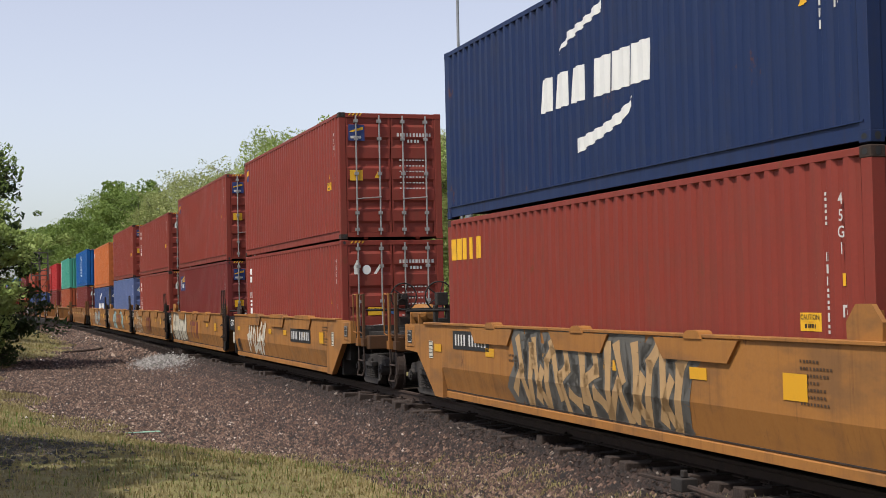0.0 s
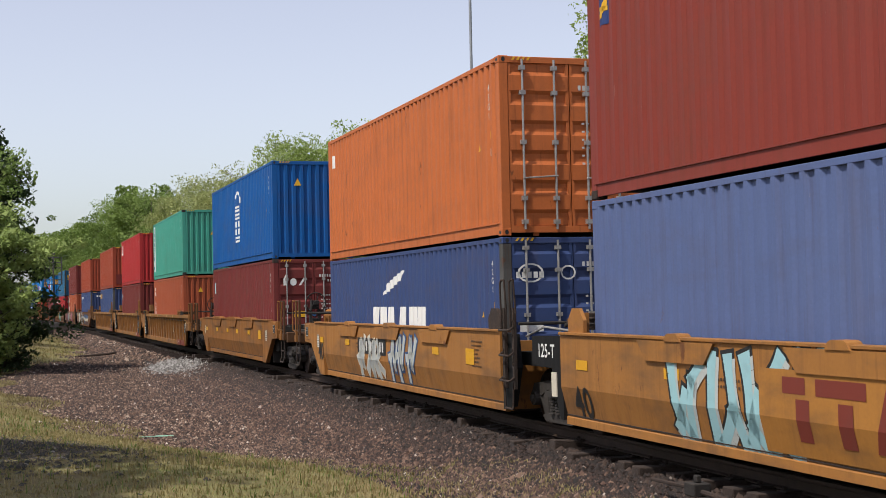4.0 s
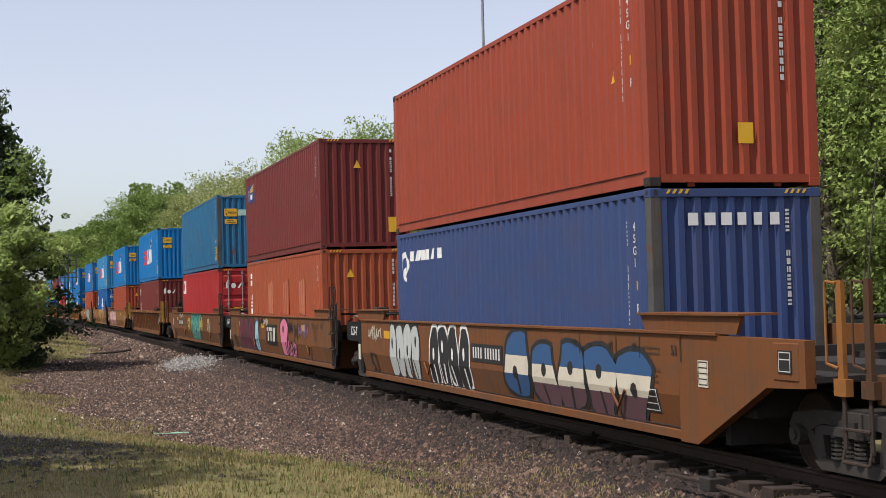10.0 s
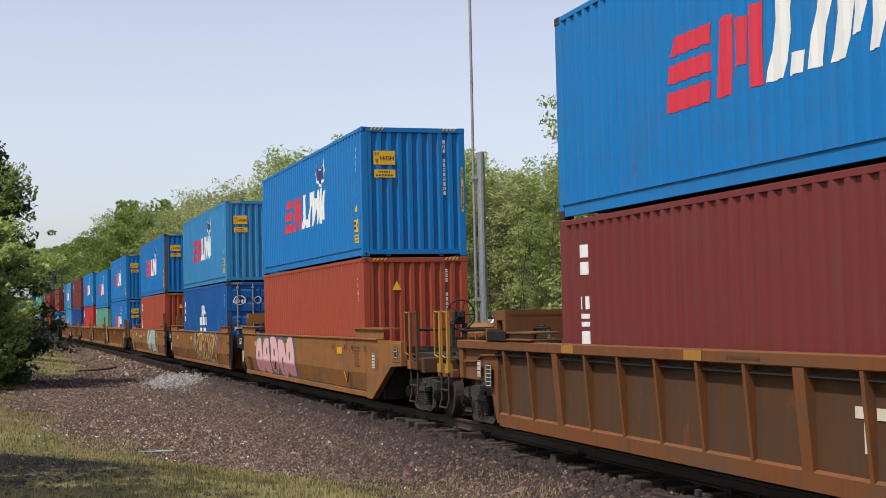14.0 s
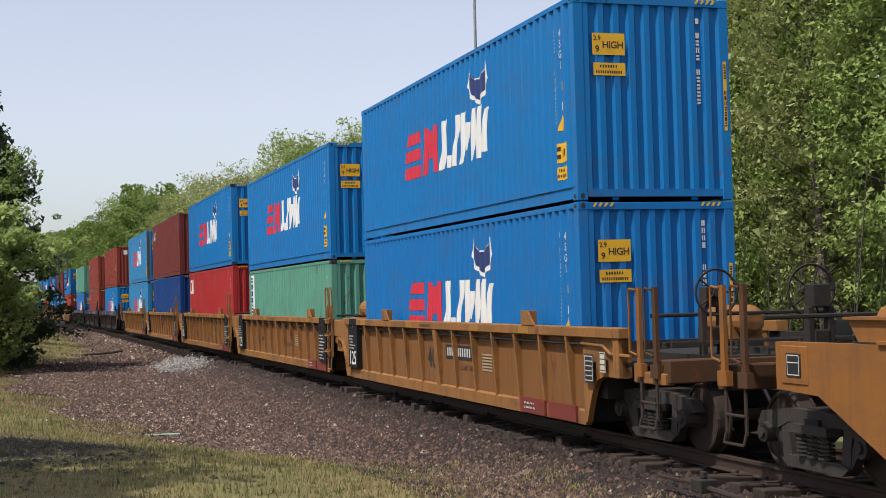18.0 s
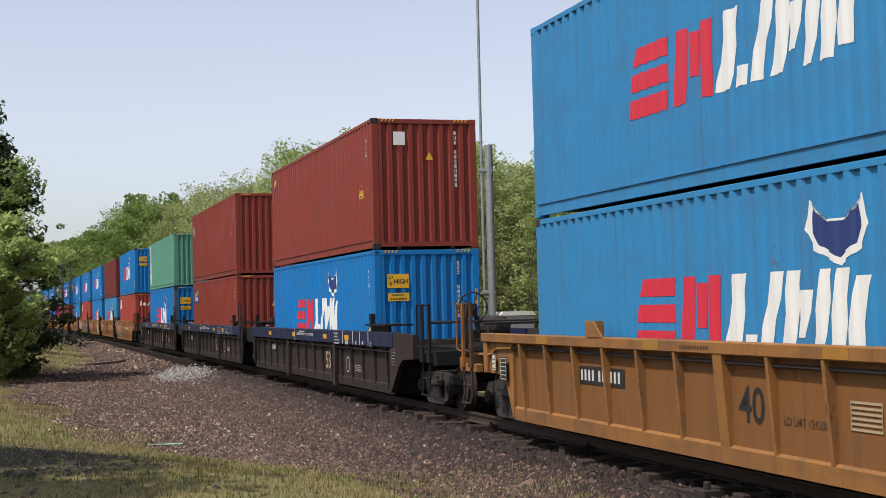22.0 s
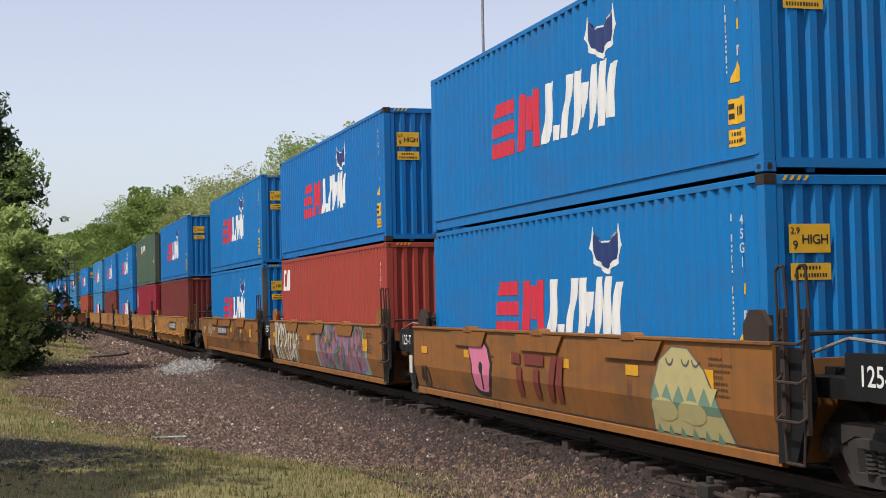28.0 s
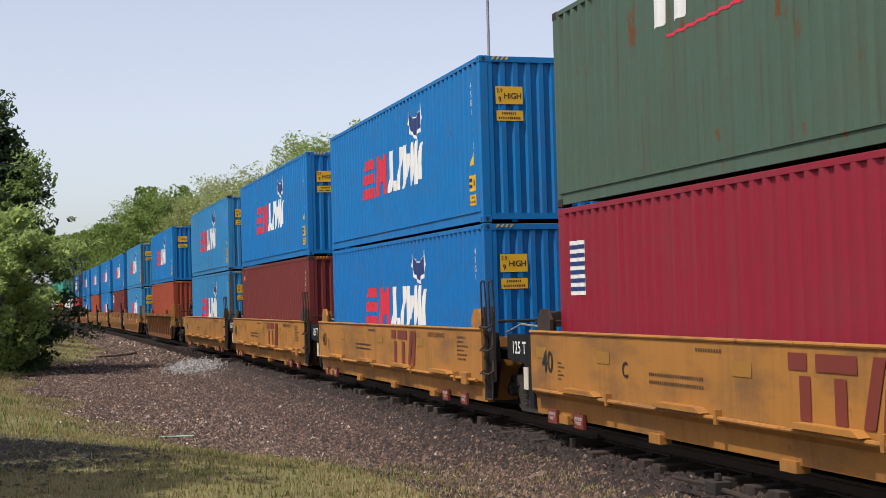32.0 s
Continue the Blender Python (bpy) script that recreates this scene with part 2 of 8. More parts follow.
MARK_YELLOW = sheet_paint("marking_yellow", (0.66, 0.36, 0.012), 0.4)
MARK_BLACK = sheet_paint("marking_black", (0.012, 0.012, 0.012))
MARK_NAVY = sheet_paint("marking_navy", (0.012, 0.030, 0.13))
MARK_MAROON = sheet_paint("marking_maroon", (0.155, 0.024, 0.014), 0.4)
MARK_AMBER = sheet_paint("reflector_amber", (0.60, 0.30, 0.012), 0.4, 0.4)
MARK_FINE = sheet_paint("fine_white_lettering", (0.50, 0.49, 0.47), 0.4)
MARK_FAINT = sheet_paint("faint_dark_lettering", (0.060, 0.030, 0.012), 0.4)
POST_WORN = paint("worn_post", (0.080, 0.078, 0.075), 0.9, 0.4, 0.7, dirty=0.7, blotch=0.6)
MARK_CREAM = sheet_paint("spray_cream", (0.55, 0.50, 0.40), 0.4)
MARK_CYAN = sheet_paint("spray_pale_cyan", (0.28, 0.48, 0.52), 0.3)
MARK_TEAL = sheet_paint("spray_teal", (0.03, 0.30, 0.25), 0.3)
MARK_PINK = sheet_paint("spray_pink", (0.58, 0.16, 0.26), 0.3)
MARK_ROSE = sheet_paint("spray_pale_pink", (0.62, 0.36, 0.36), 0.3)
MARK_LILAC = sheet_paint("spray_lilac", (0.22, 0.15, 0.32), 0.3)
MARK_SILVER = sheet_paint("spray_silver", (0.42, 0.44, 0.42), 0.4)
MARK_RUST = sheet_paint("spray_brown_red", (0.20, 0.045, 0.022), 0.3)
MARK_LEMON = sheet_paint("spray_lemon", (0.62, 0.50, 0.08), 0.3)
MARK_BLUE = sheet_paint("spray_blue", (0.022, 0.075, 0.19), 0.3)
MARK_GRAPE = sheet_paint("spray_grape", (0.095, 0.045, 0.058), 0.4)
MARK_BLUSH = sheet_paint("spray_blush", (0.46, 0.19, 0.20), 0.3)
MARK_MINT = sheet_paint("spray_mint", (0.36, 0.52, 0.46), 0.3)
MARK_SALMON = paint("faded_salmon_patch", (0.40, 0.135, 0.075), 0.1, 0.3)
MARK_PLUM = sheet_paint("spray_plum", (0.105, 0.016, 0.030), 0.3)
MARK_MAUVE = sheet_paint("spray_mauve", (0.27, 0.115, 0.125), 0.4)
MARK_SAND = sheet_paint("spray_sand", (0.40, 0.25, 0.115), 0.4)
MARK_SMOKE = sheet_paint("spray_smoke", (0.10, 0.095, 0.085), 0.4)
MARK_SAGE = sheet_paint("spray_sage", (0.20, 0.26, 0.21), 0.4)
MARK_DULL = sheet_paint("reflector_dull", (0.30, 0.14, 0.018), 0.5, 0.5)
MARK_SANDY = sheet_paint("sandy_lettering", (0.36, 0.27, 0.17), 0.3)
MARK_STRAW = sheet_paint("spray_straw", (0.42, 0.36, 0.16), 0.4)
MARK_FADED = sheet_paint("spray_faded_teal", (0.13, 0.22, 0.15), 0.4)

# ---- mesh helpers ----
MESH = {}


def mesh_from(bm, name, smooth=False):
    me = bpy.data.meshes.new(name)
    bm.normal_update()
    bm.to_mesh(me)
    bm.free()
    if smooth:
        me.polygons.foreach_set("use_smooth", [True] * len(me.polygons))
    me.materials.append(None)
    return me


def hang(name, me, material, parent, label="", m=None):
    """One mesh object under its thing; the mesh may be shared, the material is the object's own."""
    ob = new(name, me)
    ob.material_slots[0].link = "OBJECT"
    ob.material_slots[0].material = material
    ob.parent = parent
    if m is not None:
        ob.matrix_basis = m
    return tagged(ob, label)


def part(name, bm, material, parent, label="", m=None):
    return hang(name, mesh_from(bm, name), material, parent, label, m)


def piece(name, key, maker, material, parent, label="", m=None):
    """Like part, but alike pieces share one mesh, made at the first call."""
    if key not in MESH:
        MESH[key] = mesh_from(maker(), name)
    return hang(name, MESH[key], material, parent, label, m)


def empty(name):
    ob = new(name)
    ob.empty_display_size = 0.3
    return ob


def box(bm, x0, x1, y0, y1, z0, z1, bev=0.0):
    q = bmesh.ops.create_cube(bm, size=1.0, matrix=Matrix.LocRotScale(((x0 + x1) / 2, (y0 + y1) / 2, (z0 + z1) / 2), None, (abs(x1 - x0), abs(y1 - y0), abs(z1 - z0))))
    if bev:
        es = list({e for v in q["verts"] for e in v.link_edges})
        bmesh.ops.bevel(bm, geom=es, offset=bev, segments=1, affect="EDGES")
    return bm


def boxes(*rows, bev=0.0):
    bm = bmesh.new()
    for r in rows:
        box(bm, *r, bev=bev)
    return bm


def prism(bm, poly, y0, y1):
    """A plate: polygon of (x, z) swept from y0 to y1."""
    a = [bm.verts.new((x, y0, z)) for x, z in poly]
    b = [bm.verts.new((x, y1, z)) for x, z in poly]
    bm.faces.new(a)
    bm.faces.new(b[::-1])
    for i in range(len(a)):
        j = (i + 1) % len(a)
        bm.faces.new((a[j], a[i], b[i], b[j]))
    bmesh.ops.recalc_face_normals(bm, faces=bm.faces[:])
    return bm


def sweep(bm, poly, x0, x1):
    """A section of (y, z) swept from x0 to x1."""
    a = [bm.verts.new((x0, y, z)) for y, z in poly]
    b = [bm.verts.new((x1, y, z)) for y, z in poly]
    bm.faces.new(a)
    bm.faces.new(b[::-1])
    for i in range(len(a)):
        j = (i + 1) % len(a)
        bm.faces.new((a[j], a[i], b[i], b[j]))
    bmesh.ops.recalc_face_normals(bm, faces=bm.faces[:])
    return bm


def rod(bm, p, q, r, n=8, r2=None):
    p, q = Vector(p), Vector(q)
    d = q - p
    m = Matrix.Translation((p + q) / 2) @ d.to_track_quat("Z", "Y").to_matrix().to_4x4()
    bmesh.ops.create_cone(bm, cap_ends=True, segments=n, radius1=r, radius2=r if r2 is None else r2, depth=d.length, matrix=m)
    return bm


def rods(pts, r, n=6):
    """A bent bar through the points."""
    bm = bmesh.new()
    for a, b in zip(pts, pts[1:]):
        rod(bm, a, b, r, n)
    return bm


def ring(bm, c, axis, r, w, n=20):
    """A thin hoop of bar of radius w."""
    q = Vector(axis).to_track_quat("Z", "Y").to_matrix()
    pts = [Vector(c) + q @ Vector((r * math.cos(2 * math.pi * i / n), r * math.sin(2 * math.pi * i / n), 0)) for i in range(n + 1)]
    for a, b in zip(pts, pts[1:]):
        rod(bm, a, b, w, 5)
    return bm


def text_mesh(body, size, spacing=1.0):
    key = ("text", body, size, spacing)
    if key not in MESH:
        cu = bpy.data.curves.new("lettering", "FONT")
        cu.body, cu.size, cu.align_x, cu.align_y, cu.space_character = body, size, "CENTER", "CENTER", spacing
        cu.resolution_u = 3
        cu.offset = 0.012 * size
        ob = new("lettering", cu)
        bpy.context.view_layer.update()
        me = bpy.data.meshes.new_from_object(ob.evaluated_get(bpy.context.evaluated_depsgraph_get()))
        bpy.data.objects.remove(ob)
        me.materials.clear()
        me.materials.append(None)
        MESH[key] = me
    return MESH[key]

# ---- markings: thin sheets on a side (x, z) or on the forward end (y, z) ----
CL, CW, CH = 12.192, 2.438, 2.896
STANDARD = 2.591


def quad(x0, x1, z0, z1, slant=0.0):
    """A bar; slant moves its top to the right."""
    return [(x0, z0), (x1, z0), (x1 + slant, z1), (x0 + slant, z1)]


def disc(cx, cz, r, n=14, rz=None, turn=0.0):
    return [(cx + r * math.cos(2 * math.pi * i / n + turn), cz + (rz or r) * math.sin(2 * math.pi * i / n + turn)) for i in range(n)]


WAVE_N, WAVE_END = 43, 0.16
WAVE = ((0.0, 0), (0.30, 0), (0.5, 1), (0.80, 1))


def wave_y(x):
    """Outer face of the corrugated near side at x."""
    p = (CL - 2 * WAVE_END) / WAVE_N
    t = (x + CL / 2 - WAVE_END) / p
    if t < 0 or t > WAVE_N:
        return -CW / 2 + 0.004
    f = t - math.floor(t)
    d = 0 if f < 0.3 else (f - 0.3) / 0.2 if f < 0.5 else 1 if f < 0.8 else (1 - f) / 0.2
    return -CW / 2 + 0.004 + 0.036 * d


def side_sheet(polys, y=-CW / 2 - 0.001):
    """Paint on the near side: it follows the corrugation."""
    bm = bmesh.new()
    for p in polys:
        bm.faces.new([bm.verts.new((a, 0, b)) for a, b in p])
    bm.normal_update()
    bmesh.ops.triangulate(bm, faces=bm.faces[:])
    lo, hi = min(a for p in polys for a, b in p), max(a for p in polys for a, b in p)
    step = (CL - 2 * WAVE_END) / WAVE_N
    for i in range(WAVE_N):
        for f, d in WAVE:
            x = -CL / 2 + WAVE_END + (i + f) * step
            if lo < x < hi:
                bmesh.ops.bisect_plane(bm, geom=bm.verts[:] + bm.edges[:] + bm.faces[:], plane_co=(x, 0, 0), plane_no=(1, 0, 0))
    out = -CW / 2 - y + 0.004
    for v in bm.verts:
        v.co.y = wave_y(v.co.x) - out
    for f in bm.faces:
        f.normal_update()
        if f.normal.y > 0:
            f.normal_flip()
    return bm


def end_sheet(polys, x=CL / 2 + 0.004):
    bm = bmesh.new()
    for p in polys:
        f = bm.faces.new([bm.verts.new((x, a, b)) for a, b in p])
        f.normal_update()
        if f.normal.x < 0:
            f.normal_flip()
    return bm


def F(d):
    """Distance behind the forward end, as the container's own x."""
    return CL / 2 - d + (0.2 if d < 9.5 else 0.0)


def bars_row(n, x0, x1, z0, z1, seed, slant=0.0, fill=0.72):
    """A line of lettering that cannot be read, as plain bars."""
    r = random.Random(seed)
    step = (x1 - x0) / n
    return [quad(x0 + i * step, x0 + i * step + step * (fill + 0.12 * r.uniform(-1, 1)), z0, z1, slant) for i in range(n)]


def bars_column(n, x, w, z1, z0, seed):
    r = random.Random(seed)
    step = (z1 - z0) / n
    out = []
    for i in range(n):
        if r.random() < 0.1:
            continue
        z = z1 - i * step
        k = r.choice((0, 1, 2))
        if k == 0:
            out.append(quad(x, x + w, z - step * 0.74, z))
        elif k == 1:
            out += [quad(x, x + w * 0.36, z - step * 0.74, z), quad(x + w * 0.6, x + w, z - step * 0.74, z)]
        else:
            out += [quad(x, x + w, z - step * 0.28, z), quad(x, x + w, z - step * 0.74, z - step * 0.46)]
    return out


def arc(cx, cz, r, a0, a1, w0, w1, n=10, sx=1.0):
    """A crescent stroke from angle a0 to a1."""
    o, i = [], []
    for k in range(n + 1):
        a = radians(a0 + (a1 - a0) * k / n)
        t = k / n
        w = w0 + (w1 - w0) * t
        o.append((cx + sx * (r + w / 2) * math.cos(a), cz + (r + w / 2) * math.sin(a)))
        i.append((cx + sx * (r - w / 2) * math.cos(a), cz + (r - w / 2) * math.sin(a)))
    return [[o[k], o[k + 1], i[k + 1], i[k]] for k in range(n)]


def logo_fleet(kind, ob):
    """The owner's mark on the near side, as plain shapes in its colours."""
    s = lambda name, mat, polys, label="": stuff(piece(name, ("logo", kind, name, mat.name), lambda: side_sheet(polys), mat, ob, label)) if len(polys) > 1 else piece(name, ("logo", kind, name, mat.name), lambda: side_sheet(polys), mat, ob, label)
    if kind == "line":
        z0, z1 = 1.02, 1.90
        reds = [[quad(F(8.94), F(7.94), z0, z0 + 0.24, 0.05), quad(F(8.88), F(7.88), z0 + 0.34, z0 + 0.56, 0.05), quad(F(8.82), F(7.84), z0 + 0.66, z1, 0.05)],
                [quad(F(7.72), F(7.42), z0, z1, 0.06), quad(F(7.34), F(7.10), z0 + 0.28, z1 - 0.08, 0.05), quad(F(7.02), F(6.74), z0, z1, 0.06)]]
        whites = [[quad(F(6.66), F(6.34), z0, z1, 0.24), quad(F(6.26), F(6.02), z0, z0 + 0.22, 0.05)], [quad(F(5.88), F(5.62), z0, z1, 0.22)],
                  [quad(F(5.50), F(5.24), z0, z1, 0.22), quad(F(5.16), F(4.98), z0 + 0.2, z1 - 0.2, 0.12), quad(F(4.90), F(4.70), z0, z1, 0.22)], [quad(F(4.60), F(4.36), z0, z1, 0.20), quad(F(4.28), F(4.02), z0 + 0.08, z1 - 0.08, 0.18)]]
        for i, p in enumerate(reds):
            piece("red_mark", ("linered", i), lambda: side_sheet(p), MARK_RED, ob)
        for i, p in enumerate(whites):
            piece("white_mark", ("linewhite", i), lambda: side_sheet(p), MARK_WHITE, ob)
        face = [(F(4.78), 2.42), (F(4.58), 2.26), (F(4.22), 2.26), (F(4.02), 2.42), (F(3.96), 2.2), (F(4.06), 2.04), (F(4.28), 1.96), (F(4.36), 1.92), (F(4.46), 1.96), (F(4.70), 2.04), (F(4.84), 2.2)]
        face = [(F(4.40) + (x - F(4.40)) * 1.25, 1.92 + (z - 1.92) * 1.35) for x, z in face]
        c = (F(4.40), 2.27)
        rim = [[p, q, (c[0] + (q[0] - c[0]) * 0.74, c[1] + (q[1] - c[1]) * 0.78), (c[0] + (p[0] - c[0]) * 0.74, c[1] + (p[1] - c[1]) * 0.78)] for p, q in zip(face, face[1:] + face[:1])]
        s("badge_rim", MARK_WHITE, rim)
        s("badge", MARK_NAVY, [[(c[0] + (p[0] - c[0]) * 0.73, c[1] + (p[1] - c[1]) * 0.77) for p in face]])
    elif kind == "swoosh":
        s("white_mark", MARK_WHITE, bars_row(3, F(8.0), F(6.35), 1.27, 1.75, 3, 0.04, 0.74) + bars_row(3, F(6.15), F(4.5), 1.25, 1.75, 5, 0.04, 0.76))
        s("upper_swoosh", MARK_WHITE, [[(F(7.35), 2.02), (F(7.0), 2.26), (F(6.2), 2.40), (F(5.85), 2.52), (F(5.85), 2.36), (F(6.5), 2.24), (F(7.0), 2.14)]])
        s("lower_swoosh", MARK_WHITE, [[(F(5.0), 1.12), (F(5.25), 0.86), (F(5.9), 0.72), (F(6.75), 0.56), (F(6.75), 0.76), (F(5.9), 0.86), (F(5.3), 1.0)]])
    elif kind == "swoosh_low":
        s("white_mark", MARK_WHITE, bars_row(3, F(8.4), F(6.6), 1.14, 1.66, 3, 0.04, 0.74) + bars_row(3, F(6.35), F(4.4), 1.14, 1.66, 5, 0.04, 0.76))
        s("upper_swoosh", MARK_WHITE, [[(F(7.6), 1.92), (F(7.2), 2.20), (F(6.5), 2.38), (F(6.0), 2.48), (F(6.1), 2.30), (F(6.6), 2.16), (F(7.1), 2.02)]])
    elif kind == "globe":
        s("globe_arcs", MARK_WHITE, arc(F(6.3), 1.62, 0.5, 20, 160, 0.08, 0.08, 12, 1.15) + arc(F(6.3), 1.62, 0.46, 60, 120, 0.12, 0.12, 4, 2.0) + [quad(F(6.42), F(6.3), 1.68, 2.02, 0.06), quad(F(6.75), F(6.63), 1.7, 1.98, 0.14), quad(F(6.0), F(5.88), 1.7, 1.98, -0.14)])
        s("white_mark", MARK_WHITE, bars_row(5, F(7.35), F(5.35), 1.36, 1.68, 8, 0.0, 0.74) + bars_row(8, F(7.2), F(5.45), 1.10, 1.26, 9, 0.0, 0.66))
        s("column_mark", MARK_WHITE, bars_column(4, F(11.85), 0.3, 2.35, 1.15, 4))
    elif kind == "globe_mid":
        s("column_mark", MARK_WHITE, bars_column(5, F(7.0), 0.9, 2.0, 0.7, 14) + arc(F(6.55), 2.0, 0.45, 10, 170, 0.1, 0.1, 8, 1.2))
    elif kind == "yellow_end":
        s("yellow_mark", MARK_YELLOW, bars_row(5, F(12.0), F(10.5), 2.2, 2.56, 2, 0.0, 0.78))
    elif kind == "beacon":
        s("placard", MARK_NAVY, [quad(F(11.75), F(10.5), 2.0, 2.58)])
        piece("rays", ("beacon", "rays"), lambda: side_sheet([[(F(11.3), 2.40), (F(10.55), 2.52), (F(10.55), 2.57), (F(11.3), 2.44)], [(F(11.3), 2.37), (F(10.55), 2.44), (F(10.55), 2.48), (F(11.3), 2.39)], [(F(11.3), 2.33), (F(10.55), 2.36), (F(10.55), 2.40), (F(11.3), 2.36)]], -CW / 2 - 0.005), MARK_YELLOW, ob)
        piece("white_mark", ("beacon", "white"), lambda: side_sheet([quad(F(11.62), F(11.42), 2.05, 2.42, 0.03)] + bars_row(4, F(11.3), F(10.6), 2.1, 2.26, 3), -CW / 2 - 0.005), MARK_WHITE, ob)
    elif kind == "corner_flag":
        s("placard", MARK_NAVY, [quad(F(11.85), F(11.55), 2.28, 2.66)])
        piece("rays", ("flag", "rays"), lambda: side_sheet([quad(F(11.82), F(11.58), 2.46, 2.52, 0.0), [(F(11.82), 2.34), (F(11.7), 2.38), (F(11.58), 2.58), (F(11.64), 2.62)]], -CW / 2 - 0.005), MARK_YELLOW, ob)
    elif kind == "white_end":
        s("white_mark", MARK_WHITE, [quad(F(11.95), F(11.80), 2.0, 2.6, 0.03), quad(F(11.80), F(11.5), 2.0, 2.12), quad(F(11.8), F(11.5), 2.48, 2.6), quad(F(11.42), F(11.3), 2.0, 2.6, 0.06), quad(F(11.2), F(11.08), 2.0, 2.6, 0.02)])
    elif kind == "panel_column":
        s("white_panel", MARK_WHITE, [quad(F(11.85), F(11.3), 0.42, 2.74)])
        piece("column_mark", ("panel", "col"), lambda: side_sheet(bars_column(9, F(11.72), 0.28, 2.66, 0.46, 21), -CW / 2 - 0.005), MARK_NAVY, ob)
    elif kind == "column":
        s("column_mark", MARK_WHITE, bars_column(6, F(11.55), 0.3, 2.52, 1.1, 7))
    elif kind == "swirl":
        s("white_mark", MARK_WHITE, bars_row(6, F(11.2), F(9.2), 2.32, 2.52, 6, 0.05, 0.74))
        s("swirl", MARK_WHITE, arc(F(11.6), 2.25, 0.22, -60, 200, 0.05, 0.16, 10) + arc(F(11.55), 2.05, 0.12, 90, 330, 0.12, 0.04, 8))
    elif kind == "top_words":
        s("white_mark", MARK_WHITE, bars_row(2, F(9.0), F(7.9), 2.0, 2.45, 2, 0.03, 0.6) + bars_row(4, F(7.5), F(5.9), 2.08, 2.42, 11, 0.02, 0.5))
        s("red_line", MARK_RED, [[(F(8.6), 1.82), (F(6.2), 1.90), (F(6.2), 1.94), (F(8.6), 1.86)]])
    elif kind == "square_end":
        s("white_panel", MARK_WHITE, [quad(F(11.8), F(11.2), 1.62, 2.4)])
        piece("dark_lines", ("square", "lines"), lambda: side_sheet([quad(F(11.75), F(11.25), 2.28 - 0.12 * i, 2.34 - 0.12 * i) for i in range(6)], -CW / 2 - 0.005), MARK_NAVY, ob)
    elif kind == "dot_end":
        s("badge", MARK_CYAN, [disc(F(11.6), 2.2, 0.16, 12, 0.22)])
    elif kind == "corner_white":
        s("white_panel", MARK_WHITE, [quad(F(11.9), F(11.55), 2.2, 2.5)])


def stuff(ob):
    """Lettering too small to pick apart."""
    return tagged(ob, kind="stuff")


def side_codes(ob, seed, yellow=True, big=False, standard=False, caution=True):
    """Owner code columns, triangle and height placards at the forward end of the near side."""
    stuff(piece("code_column", ("codes", seed % 5), lambda: side_sheet(bars_column(12, F(1.0), 0.05, 2.52, 1.14, seed)), MARK_FINE, ob))
    hang("type_code", text_mesh("\n".join("42G1" if standard else "45G1"), 0.155), MARK_FINE, ob, m=pose(F(0.69), -CW / 2 - 0.002, 2.2, 90, 0, 0))
    piece("label_square", ("lsq",), lambda: side_sheet([quad(F(0.74), F(0.64), 1.62, 1.74)]), MARK_YELLOW, ob)
    stuff(piece("code_bars", ("csq",), lambda: side_sheet([quad(F(0.75), F(0.63), 1.42, 1.445), quad(F(0.75), F(0.72), 1.33, 1.42), quad(F(0.69), F(0.63), 1.35, 1.40)]), MARK_FINE, ob))
    if big:
        piece("warning_triangle", ("triangle",), lambda: side_sheet([[(F(0.86), 1.04), (F(0.62), 1.04), (F(0.74), 1.28)]]), MARK_YELLOW, ob)
        for z0, z1 in ((0.58, 0.86), (0.33, 0.52)):
            p = piece("height_placard", ("placard", z0), lambda: side_sheet([quad(F(0.93), F(0.55), z0, z1)]), MARK_YELLOW, ob, "yellow height placard")
            if z0 > 0.5:
                stuff(piece("placard_lines", ("pl", z0), lambda: side_sheet([quad(F(0.9), F(0.8), 0.75, 0.81), quad(F(0.9), F(0.8), 0.64, 0.70)] + bars_row(4, F(0.77), F(0.58), 0.67, 0.77, 3, 0, 0.5), -CW / 2 - 0.005), MARK_BLACK, p))
            else:
                stuff(piece("placard_lines", ("pl", z0), lambda: side_sheet(bars_row(7, F(0.84), F(0.64), 0.45, 0.49, 3, 0, 0.6) + bars_row(11, F(0.9), F(0.58), 0.37, 0.41, 4, 0, 0.6), -CW / 2 - 0.005), MARK_BLACK, p))
    elif yellow:
        if seed % 4 != 3:
            piece("warning_triangle", ("triangle", "b"), lambda: side_sheet([[(F(1.34), 1.46), (F(1.14), 1.46), (F(1.24), 1.66)]]), MARK_YELLOW, ob)
        if caution and seed % 3 != 2:
            p = piece("height_placard", ("placard", "b"), lambda: side_sheet([quad(F(1.42), F(1.08), 1.19, 1.37)]), MARK_YELLOW, ob, "yellow caution placard")
            hang("lettering", text_mesh("CAUTION", 0.072), MARK_BLACK, p, m=pose(F(1.25), -CW / 2 - 0.004, 1.325, 90, 0, 0))
            stuff(piece("placard_lines", ("placard", "linesb"), lambda: side_sheet(bars_row(8, F(1.36), F(1.14), 1.22, 1.26, 5, 0, 0.6), -CW / 2 - 0.004), MARK_BLACK, p))


# three plain white shapes on the ends of the leasing fleet's boxes
TRIO = ([(-0.93, 2.12), (-0.82, 2.12), (-0.80, 2.2), (-0.80, 2.44), (-0.86, 2.44), (-0.93, 2.3)], disc(-0.63, 2.22, 0.10, 14, 0.11), [(-0.47, 2.12), (-0.40, 2.12), (-0.26, 2.32), (-0.33, 2.33)])


